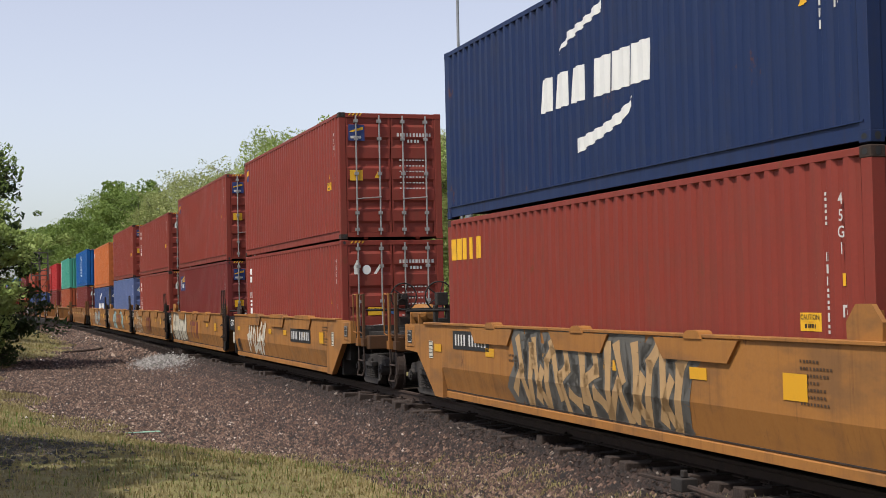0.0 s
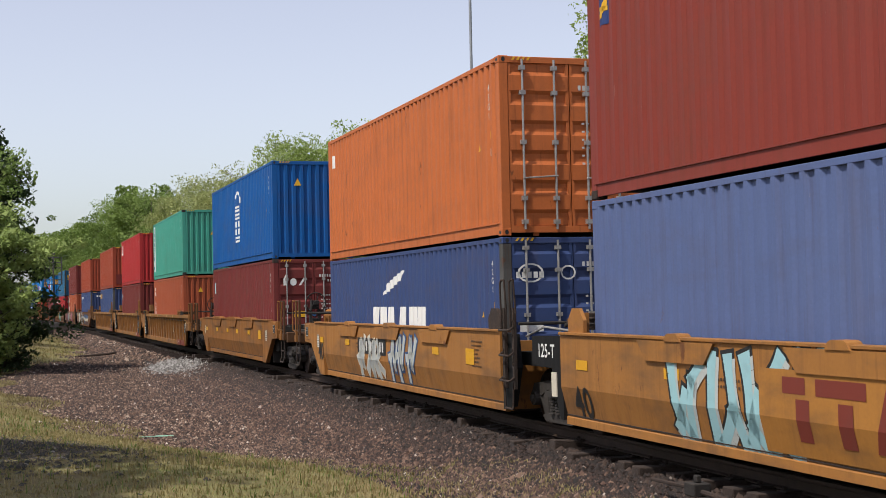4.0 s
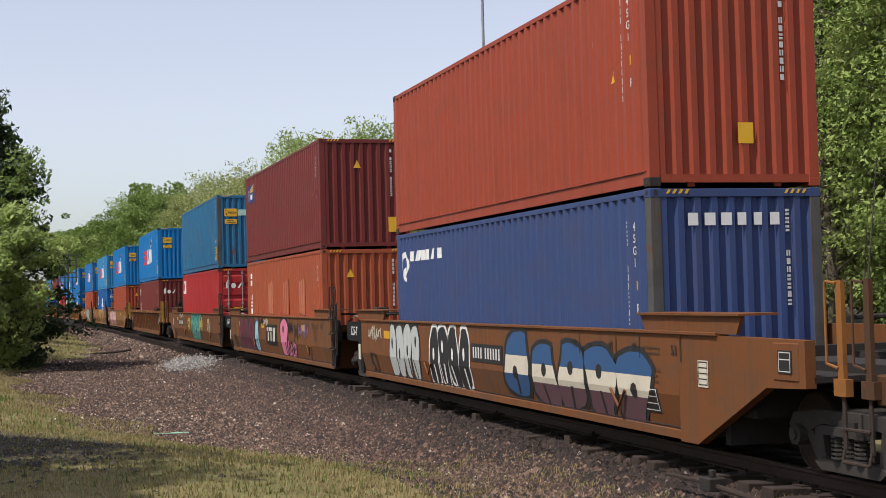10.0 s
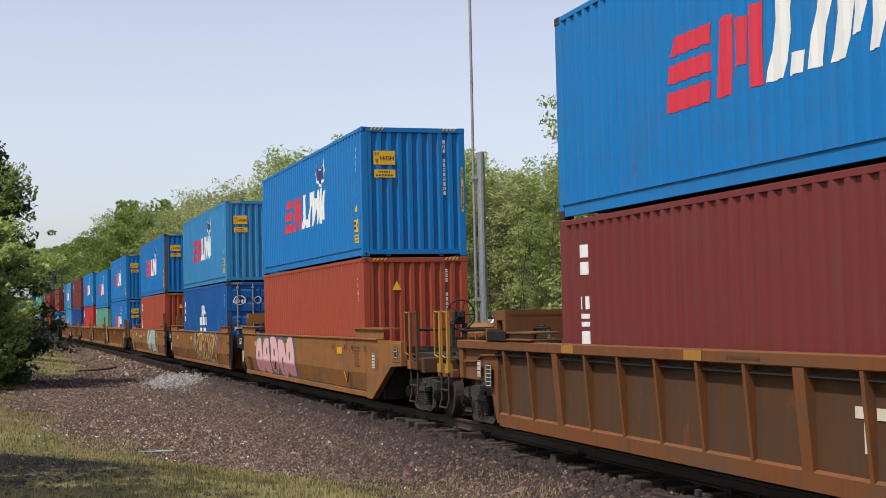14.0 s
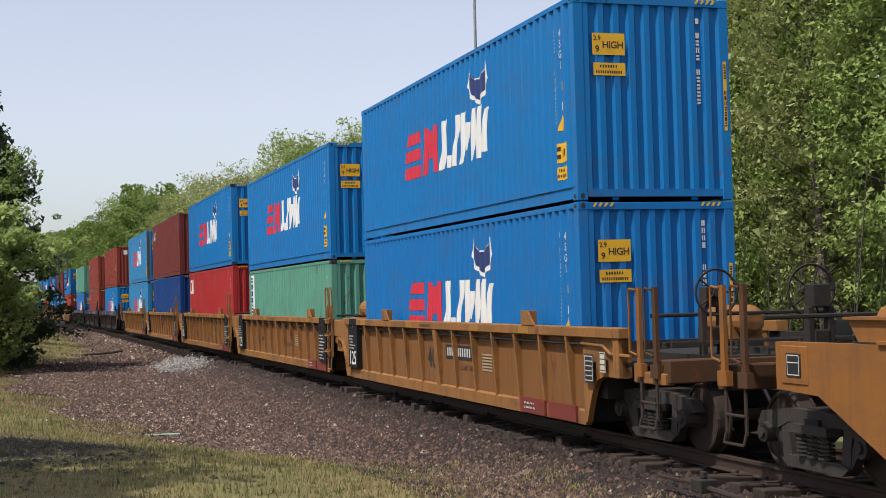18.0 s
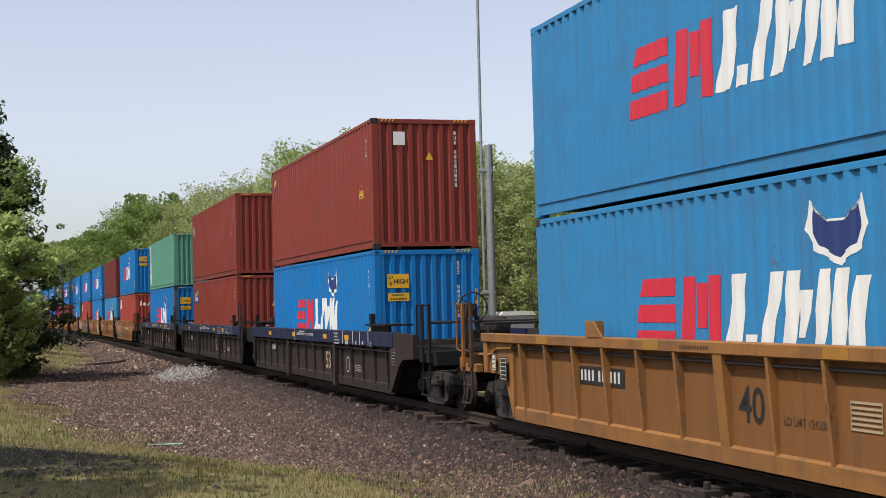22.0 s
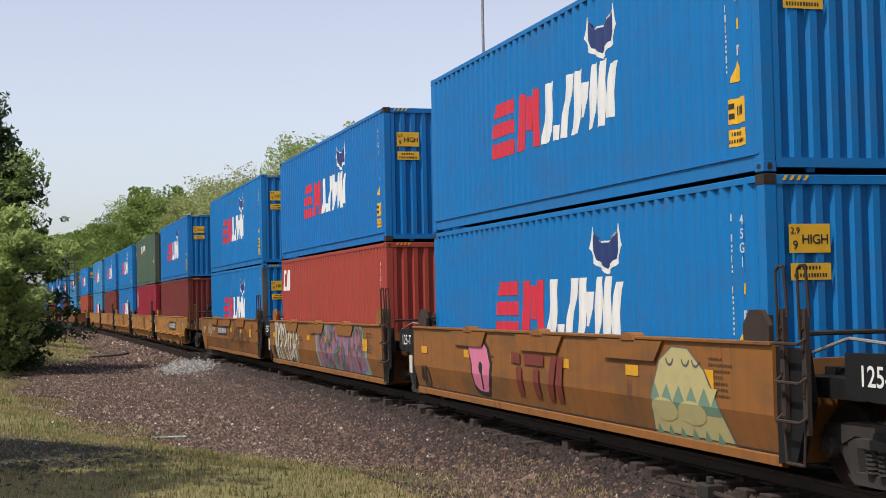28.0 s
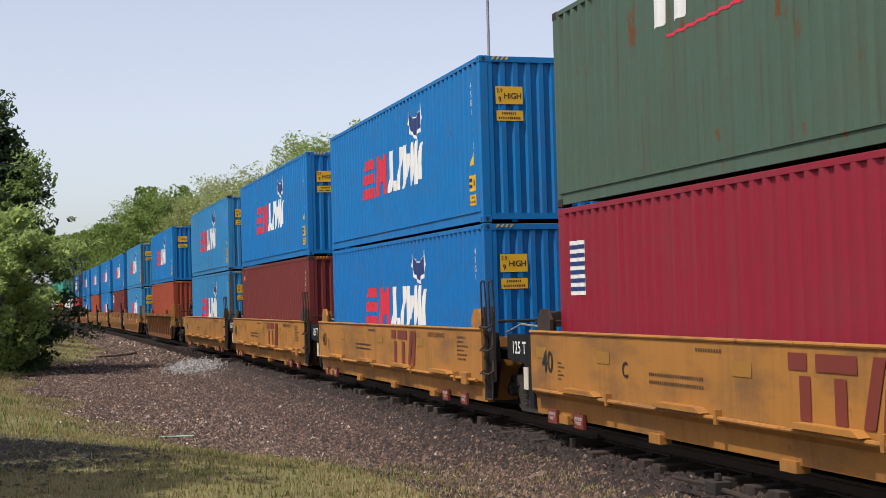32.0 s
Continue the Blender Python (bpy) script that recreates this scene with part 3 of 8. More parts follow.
def hazard():
    bm = bmesh.new()
    for i in range(4):
        y = 0.0 + i * 0.085
        bm.faces.new([bm.verts.new((0, a, b)) for a, b in ((y, 0), (y + 0.04, 0), (y + 0.075, 0.055), (y + 0.035, 0.055))])
    return bm


def end_marks(ob, kind, seed):
    """Markings on the forward end."""
    e = lambda name, key, mat, polys, x=CL / 2 - 0.008: piece(name, ("end", key, name), lambda: end_sheet(polys, x), mat, ob)
    stuff(e("code_column", seed % 4, MARK_FINE, bars_column(12, 0.69, 0.055, 2.62, 1.35, seed)))
    for y in (-1.0, 0.68):
        piece("hazard_strip", ("hazard",), hazard, MARK_YELLOW, ob, "yellow and black hazard strip", pose(CL / 2 + 0.006, y, 2.825))
    if kind == "high":
        p = e("height_placard", "high", MARK_YELLOW, [quad(-0.93, -0.43, 2.05, 2.36)], CL / 2 - 0.006)
        hang("lettering", text_mesh("HIGH", 0.142, 0.92), MARK_BLACK, p, m=pose(CL / 2 - 0.003, -0.615, 2.19, 90, 0, 90))
        hang("lettering", text_mesh("2.9", 0.095), MARK_BLACK, p, m=pose(CL / 2 - 0.003, -0.855, 2.285, 90, 0, 90))
        hang("lettering", text_mesh("9", 0.13), MARK_BLACK, p, m=pose(CL / 2 - 0.003, -0.855, 2.13, 90, 0, 90))
        p = e("height_placard", "high2", MARK_YELLOW, [quad(-0.92, -0.43, 1.76, 1.94)], CL / 2 - 0.006)
        stuff(piece("placard_lines", ("end", "high2", "l"), lambda: end_sheet(bars_row(7, -0.82, -0.54, 1.87, 1.91, 3, 0, 0.6) + bars_row(12, -0.88, -0.47, 1.79, 1.83, 4, 0, 0.6), CL / 2 - 0.004), MARK_BLACK, p))
        e("caution_strip", "high", MARK_YELLOW, [quad(1.11, 1.165, 1.0, 2.0)], CL / 2 + 0.0005)
        e("caution_bars", "high", MARK_BLACK, bars_column(12, 1.12, 0.035, 1.96, 1.04, 3), CL / 2 + 0.003)
    elif kind == "tri":
        e("warning_triangle", "tri", MARK_YELLOW, [[(0.02, 1.78), (0.24, 1.78), (0.13, 2.0)]])
    elif kind == "tri_left":
        e("warning_triangle", "tri_left", MARK_YELLOW, [[(-0.56, 2.16), (-0.34, 2.16), (-0.45, 2.38)]])
    elif kind == "yellow_low":
        e("height_placard", "low", MARK_YELLOW, [quad(0.05, 0.27, 0.55, 0.82)])
    elif kind == "tri_low":
        e("height_placard", "low2", MARK_YELLOW, [quad(-0.05, 0.1, 0.4, 0.62), [(0.6, 0.42), (0.8, 0.42), (0.7, 0.62)]])
    elif kind == "caution":
        e("warning_triangle", "caution", MARK_YELLOW, [[(-0.3, 2.12), (-0.1, 2.12), (-0.2, 2.34)], quad(0.62, 0.92, 0.42, 0.82)])
    elif kind == "words":
        for j, poly in enumerate(TRIO):
            e("white_mark", "words%d" % j, MARK_WHITE, [poly], CL / 2 - 0.004)
    elif kind == "name_row":
        e("white_mark", "name_row", MARK_WHITE, bars_row(6, -0.7, 0.7, 2.42, 2.58, 12, 0.0, 0.62), CL / 2 - 0.004)
    elif kind == "label":
        e("white_label", "label", MARK_WHITE, [quad(-0.72, -0.45, 2.3, 2.6)], CL / 2 - 0.004)
        e("warning_triangle", "label", MARK_YELLOW, [[(0.02, 1.98), (0.2, 1.98), (0.11, 2.16)]])
    elif kind == "patched":
        e("repaint_patch", "patched", PAINT["maroon"], [quad(-0.98, 0.1, 0.25, 0.95), quad(-0.35, 0.1, 0.9, 1.5)], CL / 2 - 0.006)
        e("warning_triangle", "patched", MARK_YELLOW, [[(0.0, 2.0), (0.16, 2.0), (0.08, 2.18)]])


def wave_side():
    """One long side: trapezoid corrugation, outer faces flush with the posts."""
    bm = bmesh.new()
    x0, x1, n = -CL / 2 + 0.16, CL / 2 - 0.16, 43
    p = (x1 - x0) / n
    xs, ys = [], []
    for i in range(n):
        a = x0 + i * p
        for f, d in ((0.0, 0), (0.30, 0), (0.5, 1), (0.80, 1)):
            xs.append(a + f * p)
            ys.append(-CW / 2 + 0.004 + 0.036 * d)
    xs.append(x1)
    ys.append(-CW / 2 + 0.004)
    lo = [bm.verts.new((x, y, 0.205)) for x, y in zip(xs, ys)]
    hi = [bm.verts.new((x, y, CH - 0.062)) for x, y in zip(xs, ys)]
    for i in range(len(xs) - 1):
        bm.faces.new((lo[i], lo[i + 1], hi[i + 1], hi[i]))
    return bm


def wave_end():
    bm = bmesh.new()
    y0, y1, n = -CW / 2 + 0.15, CW / 2 - 0.15, 9
    p = (y1 - y0) / n
    ys, xs = [], []
    for i in range(n):
        for f, d in ((0.0, 0), (0.36, 0), (0.5, 1), (0.86, 1)):
            ys.append(y0 + (i + f) * p)
            xs.append(CL / 2 - 0.012 - 0.046 * d)
    ys.append(y1)
    xs.append(CL / 2 - 0.012)
    lo = [bm.verts.new((x, y, 0.15)) for x, y in zip(xs, ys)]
    hi = [bm.verts.new((x, y, CH - 0.10)) for x, y in zip(xs, ys)]
    for i in range(len(xs) - 1):
        bm.faces.new((lo[i], lo[i + 1], hi[i + 1], hi[i]))
    return bm


def roof():
    bm = boxes((-CL / 2 + 0.02, CL / 2 - 0.02, -CW / 2 + 0.05, CW / 2 - 0.05, CH - 0.05, CH - 0.03))
    for i in range(28):
        x = -CL / 2 + 0.35 + i * 0.41
        box(bm, x, x + 0.2, -CW / 2 + 0.16, CW / 2 - 0.16, CH - 0.03, CH - 0.012)
    return bm


def casting():
    bm = boxes((-0.089, 0.089, -0.081, 0.081, -0.059, 0.059), bev=0.008)
    return bm


def side_slot():
    """The dark slot of a corner casting."""
    bm = bmesh.new()
    bm.faces.new([bm.verts.new((a, -0.083, b)) for a, b in disc(0, 0, 0.045, 10, 0.03)])
    return bm


def end_slot():
    bm = bmesh.new()
    bm.faces.new([bm.verts.new((0.091, a, b)) for a, b in disc(0, 0, 0.032, 10, 0.04)])
    return bm


def end_sill():
    bm = boxes((CL / 2 - 0.12, CL / 2 - 0.01, -CW / 2 + 0.16, CW / 2 - 0.16, 0.05, 0.155))
    for y in (-0.62, 0.62):
        prism(bm, [(CL / 2 - 0.09, 0.05), (CL / 2 - 0.03, 0.05), (CL / 2 - 0.05, -0.0)], y - 0.05, y + 0.05)
    return bm


def door_leaf():
    """One door leaf seen from outside: a frame and a sheet with five pressed horizontal ribs."""
    bm = bmesh.new()
    x = CL / 2
    zs, xs = [0.16, 0.36], [x - 0.035, x - 0.035]
    for i in range(5):
        z = 0.36 + i * 0.48
        zs += [z + 0.06, z + 0.30, z + 0.36]
        xs += [x - 0.004, x - 0.004, x - 0.035]
        if i < 4:
            zs.append(z + 0.48)
            xs.append(x - 0.035)
    zs.append(CH - 0.11)
    xs.append(x - 0.035)
    a = [bm.verts.new((p, 0.03, q)) for p, q in zip(xs, zs)]
    b = [bm.verts.new((p, 1.03, q)) for p, q in zip(xs, zs)]
    for i in range(len(zs) - 1):
        bm.faces.new((a[i], b[i], b[i + 1], a[i + 1]))
    box(bm, x - 0.07, x - 0.012, 0.01, 0.055, 0.155, CH - 0.108)
    box(bm, x - 0.07, x - 0.012, 1.005, 1.06, 0.155, CH - 0.108)
    return bm


def lock_bar(y):
    bm = rods([(CL / 2 + 0.035, y, 0.10), (CL / 2 + 0.035, y, CH - 0.06)], 0.02, 8)
    for z in (0.22, 0.6, 1.5, 2.3, 2.7):
        box(bm, CL / 2 - 0.02, CL / 2 + 0.06, y - 0.045, y + 0.045, z - 0.035, z + 0.035)
    return bm


def container(colour, mark, end, seed, doors=False, codes="small", label="", far=False, standard=False):
    """A forty-foot high-cube container; its own x runs forward, its near side is -y."""
    ob = empty("shipping_container")
    m = PAINT[colour]
    piece("side_panel", ("wave_side",), wave_side, m, ob)
    piece("side_panel", ("wave_side",), wave_side, m, ob, m=pose(0, 0, 0, 0, 0, 180))
    piece("roof", ("roof",), roof, m, ob)
    piece("floor_frame", ("floor",), lambda: boxes((-CL / 2 + 0.1, CL / 2 - 0.14, -CW / 2 + 0.06, CW / 2 - 0.06, 0.09, 0.15)), BLACK, ob)
    for y, k in ((-1, "n"), (1, "f")):
        piece("bottom_rail", ("brail", k), lambda: boxes((-CL / 2 + 0.09, CL / 2 - 0.09, *sorted((y * (CW / 2 - 0.016), y * (CW / 2 - 0.07))), 0.03, 0.195), (-CL / 2 + 0.09, CL / 2 - 0.09, *sorted((y * (CW / 2 + 0.004), y * (CW / 2 - 0.05))), 0.195, 0.212)), m, ob)
        piece("top_rail", ("trail", k), lambda: boxes((-CL / 2 + 0.09, CL / 2 - 0.09, *sorted((y * (CW / 2 - 0.002), y * (CW / 2 - 0.09))), CH - 0.085, CH - 0.008), bev=0.006), m, ob)
    for x in (-1, 1):
        for y in (-1, 1):
            piece("corner_post", ("post", x, y), lambda: boxes((*sorted((x * (CL / 2 - 0.004), x * (CL / 2 - 0.165))), *sorted((y * (CW / 2 - 0.004), y * (CW / 2 - 0.155))), 0.11, CH - 0.11), bev=0.008), POST_WORN if x > 0 and (colour in ("forest", "teal", "dusk") or colour in ("blue", "blue2", "azure") and seed % 5 == 1) else m, ob)
    if doors:
        piece("door", ("door", 1), door_leaf, m, ob)
        piece("door", ("door", 1), door_leaf, m, ob, m=pose(0, -1.07, 0))
        for y in (-0.83, -0.28, 0.28, 0.83):
            piece("locking_bar", ("bar", y), lambda: lock_bar(y), ROD, ob, "galvanised locking bar")
        for y in (-0.55, 0.55):
            piece("door_handle", ("handle", y), lambda: rods([(CL / 2 + 0.05, y - 0.3, 0.92), (CL / 2 + 0.05, y + 0.3, 0.96)], 0.014), ROD, ob)
    else:
        piece("end_wall", ("wave_end",), wave_end, m, ob)
    piece("rear_wall", ("rear",), lambda: boxes((-CL / 2 + 0.01, -CL / 2 + 0.05, -CW / 2 + 0.15, CW / 2 - 0.15, 0.15, CH - 0.1)), m, ob)
    piece("end_header", ("header",), lambda: boxes((CL / 2 - 0.1, CL / 2 - 0.002, -CW / 2 + 0.155, CW / 2 - 0.155, CH - 0.115, CH - 0.01), bev=0.006), m, ob)
    piece("end_sill", ("sill",), end_sill, m, ob)
    if not far:
        for x in (-1, 1):
            for z in (0.059, CH - 0.059):
                c = piece("corner_casting", ("cast",), casting, STEEL_RUST if seed % 3 == 0 else m, ob, m=pose(x * (CL / 2 - 0.089), -CW / 2 + 0.081, z))
                if x > 0:
                    piece("slot", ("slot",), side_slot, MARK_BLACK, c)
                    piece("slot", ("slot2",), end_slot, MARK_BLACK, c)
        for z in (0.059, CH - 0.059):
            piece("corner_casting", ("cast",), casting, m, ob, m=pose(CL / 2 - 0.089, CW / 2 - 0.081, z))
    if mark:
        logo_fleet(mark, ob)
    if not far or codes == "big":
        side_codes(ob, seed, codes == "small", codes == "big", standard, colour in ("brown", "orange", "forest"))
        if doors:
            stuff(piece("code_row", ("doorcode", seed % 3), lambda: end_sheet(bars_row(11, 0.15, 1.0, 2.36, 2.44, seed, 0.0, 0.6) + bars_row(4, 0.4, 0.72, 2.22, 2.29, seed + 1, 0, 0.6), CL / 2 + 0.0), MARK_FINE, ob))
            stuff(piece("data_lines", ("doordata", seed % 3), lambda: end_sheet([q for i in range(6) for q in bars_row(9, 0.2, 0.9, 1.8 - 0.13 * i, 1.83 - 0.13 * i, seed + i, 0, 0.6)], CL / 2 + 0.0), MARK_FINE, ob))
            if end == "words":
                for j, poly in enumerate(TRIO):
                    piece("white_mark", ("doorwords", j), lambda: end_sheet([poly], CL / 2 + 0.003), MARK_WHITE, ob)
                q = piece("caution_placard", ("doorcq",), lambda: end_sheet([quad(-0.62, -0.28, 1.18, 1.36)], CL / 2 + 0.003), MARK_YELLOW, ob)
                hang("lettering", text_mesh("CAUTION", 0.072), MARK_BLACK, q, m=pose(CL / 2 + 0.005, -0.45, 1.31, 90, 0, 90))
                piece("round_badge", ("doorbdg",), lambda: end_sheet([disc(-0.02, 1.26, 0.07, 12)], CL / 2 + 0.003), MARK_BLUE, ob)
            elif end == "square":
                q = piece("placard", ("doorsq",), lambda: end_sheet([quad(-1.0, -0.62, 2.25, 2.62)], CL / 2 + 0.003), MARK_NAVY, ob, "navy placard")
                piece("rays", ("doorsqr",), lambda: end_sheet([[(-0.97, 2.44), (-0.66, 2.50), (-0.66, 2.57), (-0.97, 2.47)]], CL / 2 + 0.006), MARK_YELLOW, q)
                piece("bar_row", ("doorsqb",), lambda: end_sheet([quad(-0.95, -0.7, 2.30, 2.36)], CL / 2 + 0.006), MARK_FINE, q)
                piece("height_placard", ("doorcau",), lambda: end_sheet([quad(-0.98, -0.68, 1.34, 1.58)], CL / 2 + 0.003), MARK_YELLOW, ob)
                piece("warning_triangle", ("doortri",), lambda: end_sheet([[(-0.4, 1.40), (-0.24, 1.40), (-0.32, 1.56)]], CL / 2 + 0.003), MARK_YELLOW, ob)
            elif end == "globe":
                piece("white_mark", ("doorglobe",), lambda: end_sheet(arc(-0.75, 2.25, 0.16, 0, 360, 0.03, 0.03, 14, 1.3) + bars_row(5, -1.0, -0.5, 2.16, 2.27, 3, 0, 0.7) + arc(-0.1, 2.25, 0.12, 0, 360, 0.03, 0.03, 10) + [quad(-0.95, -0.55, 1.2, 1.34)], CL / 2 + 0.003), MARK_WHITE, ob)
            piece("hazard_strip", ("hazard",), hazard, MARK_YELLOW, ob, m=pose(CL / 2 + 0.006, -1.0, 2.825))
        else:
            end_marks(ob, end, seed)
    if standard:   # eight and a half feet high instead of nine and a half
        ob.scale.z = STANDARD / CH
    return tagged(ob, label, "container", "containers on the train")

# ---- well cars: own x forward, near side -y, z = 0 at the rail heads ----
HW = 1.50          # half width over the side walls
TOP = {"smooth": 1.45, "ribbed": 1.50, "sill": 1.45, "step": 1.42}


def side_y(z):
    """Outer face of a folded smooth side: upright above the fold, drawn in below it."""
    return HW - max(0.0, 0.72 - z) * 0.24


def fold_sheet(polys, out=0.005, folded=True):
    """Paint on the near side of a car, following its fold."""
    bm = bmesh.new()
    for p in polys:
        bm.faces.new([bm.verts.new((a, 0, b)) for a, b in p])
    bm.normal_update()
    if folded:
        bmesh.ops.bisect_plane(bm, geom=bm.verts[:] + bm.edges[:] + bm.faces[:], plane_co=(0, 0, 0.72), plane_no=(0, 0, 1))
        bm.normal_update()
        bmesh.ops.triangulate(bm, faces=bm.faces[:])
    for v in bm.verts:
        v.co.y = -(side_y(v.co.z) if folded else HW) - out
    for f in bm.faces:
        f.normal_update()
        if f.normal.y > 0:
            f.normal_flip()
    return bm


def wheelset():
    bm = bmesh.new()
    for k in (-1, 1):
        y = k * 0.78
        rod(bm, (0, y + k * 0.068, 0), (0, y - k * 0.058, 0), 0.425, 28)
        rod(bm, (0, y - k * 0.058, 0), (0, y - k * 0.088, 0), 0.452, 28)
        ring(bm, (0, y + k * 0.069, 0), (0, 1, 0), 0.395, 0.026, 28)
        rod(bm, (0, y + k * 0.12, 0), (0, y + k * 0.06, 0), 0.13, 12)
    rod(bm, (0, -0.85, 0), (0, 0.85, 0), 0.075, 8)
    return bm


def side_frame():
    """Cast truck side frame with its window and bearing pedestals."""
    bm = bmesh.new()
    prism(bm, [(-1.12, 0.50), (-1.02, 0.64), (-0.5, 0.70), (0.5, 0.70), (1.02, 0.64), (1.12, 0.50), (0.72, 0.47), (0.5, 0.56), (-0.5, 0.56), (-0.72, 0.47)], -0.07, 0.07)
    prism(bm, [(-0.62, 0.18), (-0.50, 0.10), (0.50, 0.10), (0.62, 0.18), (0.5, 0.22), (-0.5, 0.22)], -0.09, 0.09)
    for k in (-1, 1):
        prism(bm, [(k * 0.52, 0.60), (k * 0.66, 0.60), (k * 0.60, 0.16), (k * 0.44, 0.16)], -0.06, 0.06)
        prism(bm, [(k * 0.70, 0.50), (k * 0.92, 0.56), (k * 0.60, 0.16), (k * 0.5, 0.14)], -0.05, 0.05)
        rod(bm, (k * 0.90, -0.14, 0.42), (k * 0.90, 0.08, 0.42), 0.11, 12)
        rod(bm, (k * 0.90, -0.17, 0.42), (k * 0.90, -0.13, 0.42), 0.06, 8)
    return bm


def spring_nest():
    bm = bmesh.new()
    for x in (-0.2, 0.0, 0.2):
        for i in range(6):
            rod(bm, (x, 0, 0.235 + i * 0.042), (x, 0, 0.258 + i * 0.042), 0.085, 10)
        rod(bm, (x, 0, 0.22), (x, 0, 0.48), 0.05, 8)
    box(bm, -0.36, 0.36, -0.1, 0.1, 0.47, 0.56)
    return bm


def truck(ob, x):
    t = piece("truck", ("bolster",), lambda: boxes((-0.24, 0.24, -0.98, 0.98, 0.46, 0.72), (-0.14, 0.14, -1.1, 1.1, 0.5, 0.62)), STEEL_DARK, ob, "dark cast steel truck", pose(x, 0, 0))
    for y in (-0.99, 0.99):
        # the near frame is a paler grey than the far one
        piece("side_frame", ("sframe",), side_frame, SPRING if y < 0 else STEEL_DARK, t, m=pose(0, y, 0, 0, 0, 0 if y < 0 else 180))
    piece("spring_nest", ("springs",), spring_nest, SPRING, t, "grey coil springs", pose(0, -1.05, 0))
    for k in (-0.90, 0.90):
        piece("wheelset", ("wheelset",), wheelset, STEEL_RUST, t, "rusty wheels on their axle", pose(k, 0, 0.425))


def ladder(h0, h1, w=0.40):
    """Two bolted flat stanchions with hooped tops, and looped rungs that stand off them."""
    bm = bmesh.new()
    for x in (-w / 2, w / 2):
        box(bm, x - 0.04, x + 0.04, 0.0, 0.05, h0 + 0.3, h1 - 0.42)
        for i in range(5):
            z = h0 + 0.45 + i * 0.22
            rod(bm, (x, -0.015, z), (x, 0.0, z), 0.018, 6)
        for p, q in (((x - 0.03, -0.02, h1 - 0.72), (x - 0.03, -0.03, h1 - 0.04)), ((x - 0.03, -0.03, h1 - 0.04), (x + 0.01, -0.02, h1)), ((x + 0.01, -0.02, h1), (x + 0.07, 0.0, h1)), ((x + 0.07, 0.0, h1), (x + 0.09, 0.02, h1 - 0.5))):
            rod(bm, p, q, 0.016, 6)
    for z in (h0 + 0.42, h0 + 0.80, h0 + 1.18):
        for p, q in (((-w / 2 - 0.03, 0.0, z + 0.05), (-w / 2 - 0.02, -0.07, z)), ((-w / 2 - 0.02, -0.07, z), (w / 2 + 0.02, -0.07, z)), ((w / 2 + 0.02, -0.07, z), (w / 2 + 0.03, 0.0, z + 0.05))):
            rod(bm, p, q, 0.017, 6)
    for x in (-w / 2, w / 2):
        rod(bm, (x, 0.0, h0 + 0.42), (x * 0.8, 0.0, h0), 0.015, 6)
    rod(bm, (-w * 0.4, 0.0, h0), (w * 0.4, 0.0, h0), 0.018, 6)
    return bm


def grab_iron(h0, h1):
    """A flat upright stanchion on a foot block, with a thin hoop standing off it."""
    bm = boxes((-0.045, 0.045, -0.015, 0.03, h0, h1), (-0.10, 0.10, -0.03, 0.05, h0, h0 + 0.16))
    for a, b in (((-0.03, -0.02, h1 - 0.03), (-0.15, -0.05, h1 - 0.01)), ((-0.15, -0.05, h1 - 0.01), (-0.17, -0.05, h1 - 0.06)), ((-0.17, -0.05, h1 - 0.06), (-0.17, -0.05, h1 - 0.78)), ((-0.17, -0.05, h1 - 0.78), (-0.03, -0.02, h1 - 0.82))):
        rod(bm, a, b, 0.014, 6)
    return bm


def stirrup(w=0.42):
    """A U-shaped step below the sill on two flat straps."""
    bm = boxes((-w / 2 - 0.025, -w / 2 + 0.025, 0.0, 0.02, 0.42, 1.0), (w / 2 - 0.025, w / 2 + 0.025, 0.0, 0.02, 0.42, 1.0))
    for a, b in (((-w / 2, 0, 0.62), (w / 2, 0, 0.62)), ((-w / 2, 0, 0.44), (-w / 2, -0.03, 0.32)), ((-w / 2, -0.03, 0.32), (w / 2, -0.03, 0.32)), ((w / 2, -0.03, 0.32), (w / 2, 0, 0.44))):
        rod(bm, a, b, 0.017, 6)
    return bm


def arch_curve(reach):
    """The rounded cut over the shared truck, in the plane of the side."""
    return [(-reach, 1.02), (-reach * 0.72, 1.01), (-0.66, 0.97), (-0.50, 0.88), (-0.37, 0.74), (-0.26, 0.56), (-0.17, 0.36), (-0.10, 0.20), (0.0, 0.20)]


def arch_flange(reach):
    bm = bmesh.new()
    c = arch_curve(reach)[:-1]
    for (a, b), (p, q) in zip(c, c[1:]):
        l = math.hypot(p - a, q - b)
        nx, nz = -(q - b) / l * 0.03, (p - a) / l * 0.03
        v = [bm.verts.new((x, y, z)) for y in (-1.53, -1.36) for x, z in ((a, b), (p, q), (p + nx, q + nz), (a + nx, b + nz))]
        for f in ((0, 1, 2, 3), (7, 6, 5, 4), (0, 4, 5, 1), (3, 2, 6, 7), (1, 5, 6, 2), (0, 3, 7, 4)):
            bm.faces.new([v[i] for i in f])
    bmesh.ops.recalc_face_normals(bm, faces=bm.faces[:])
    return bm


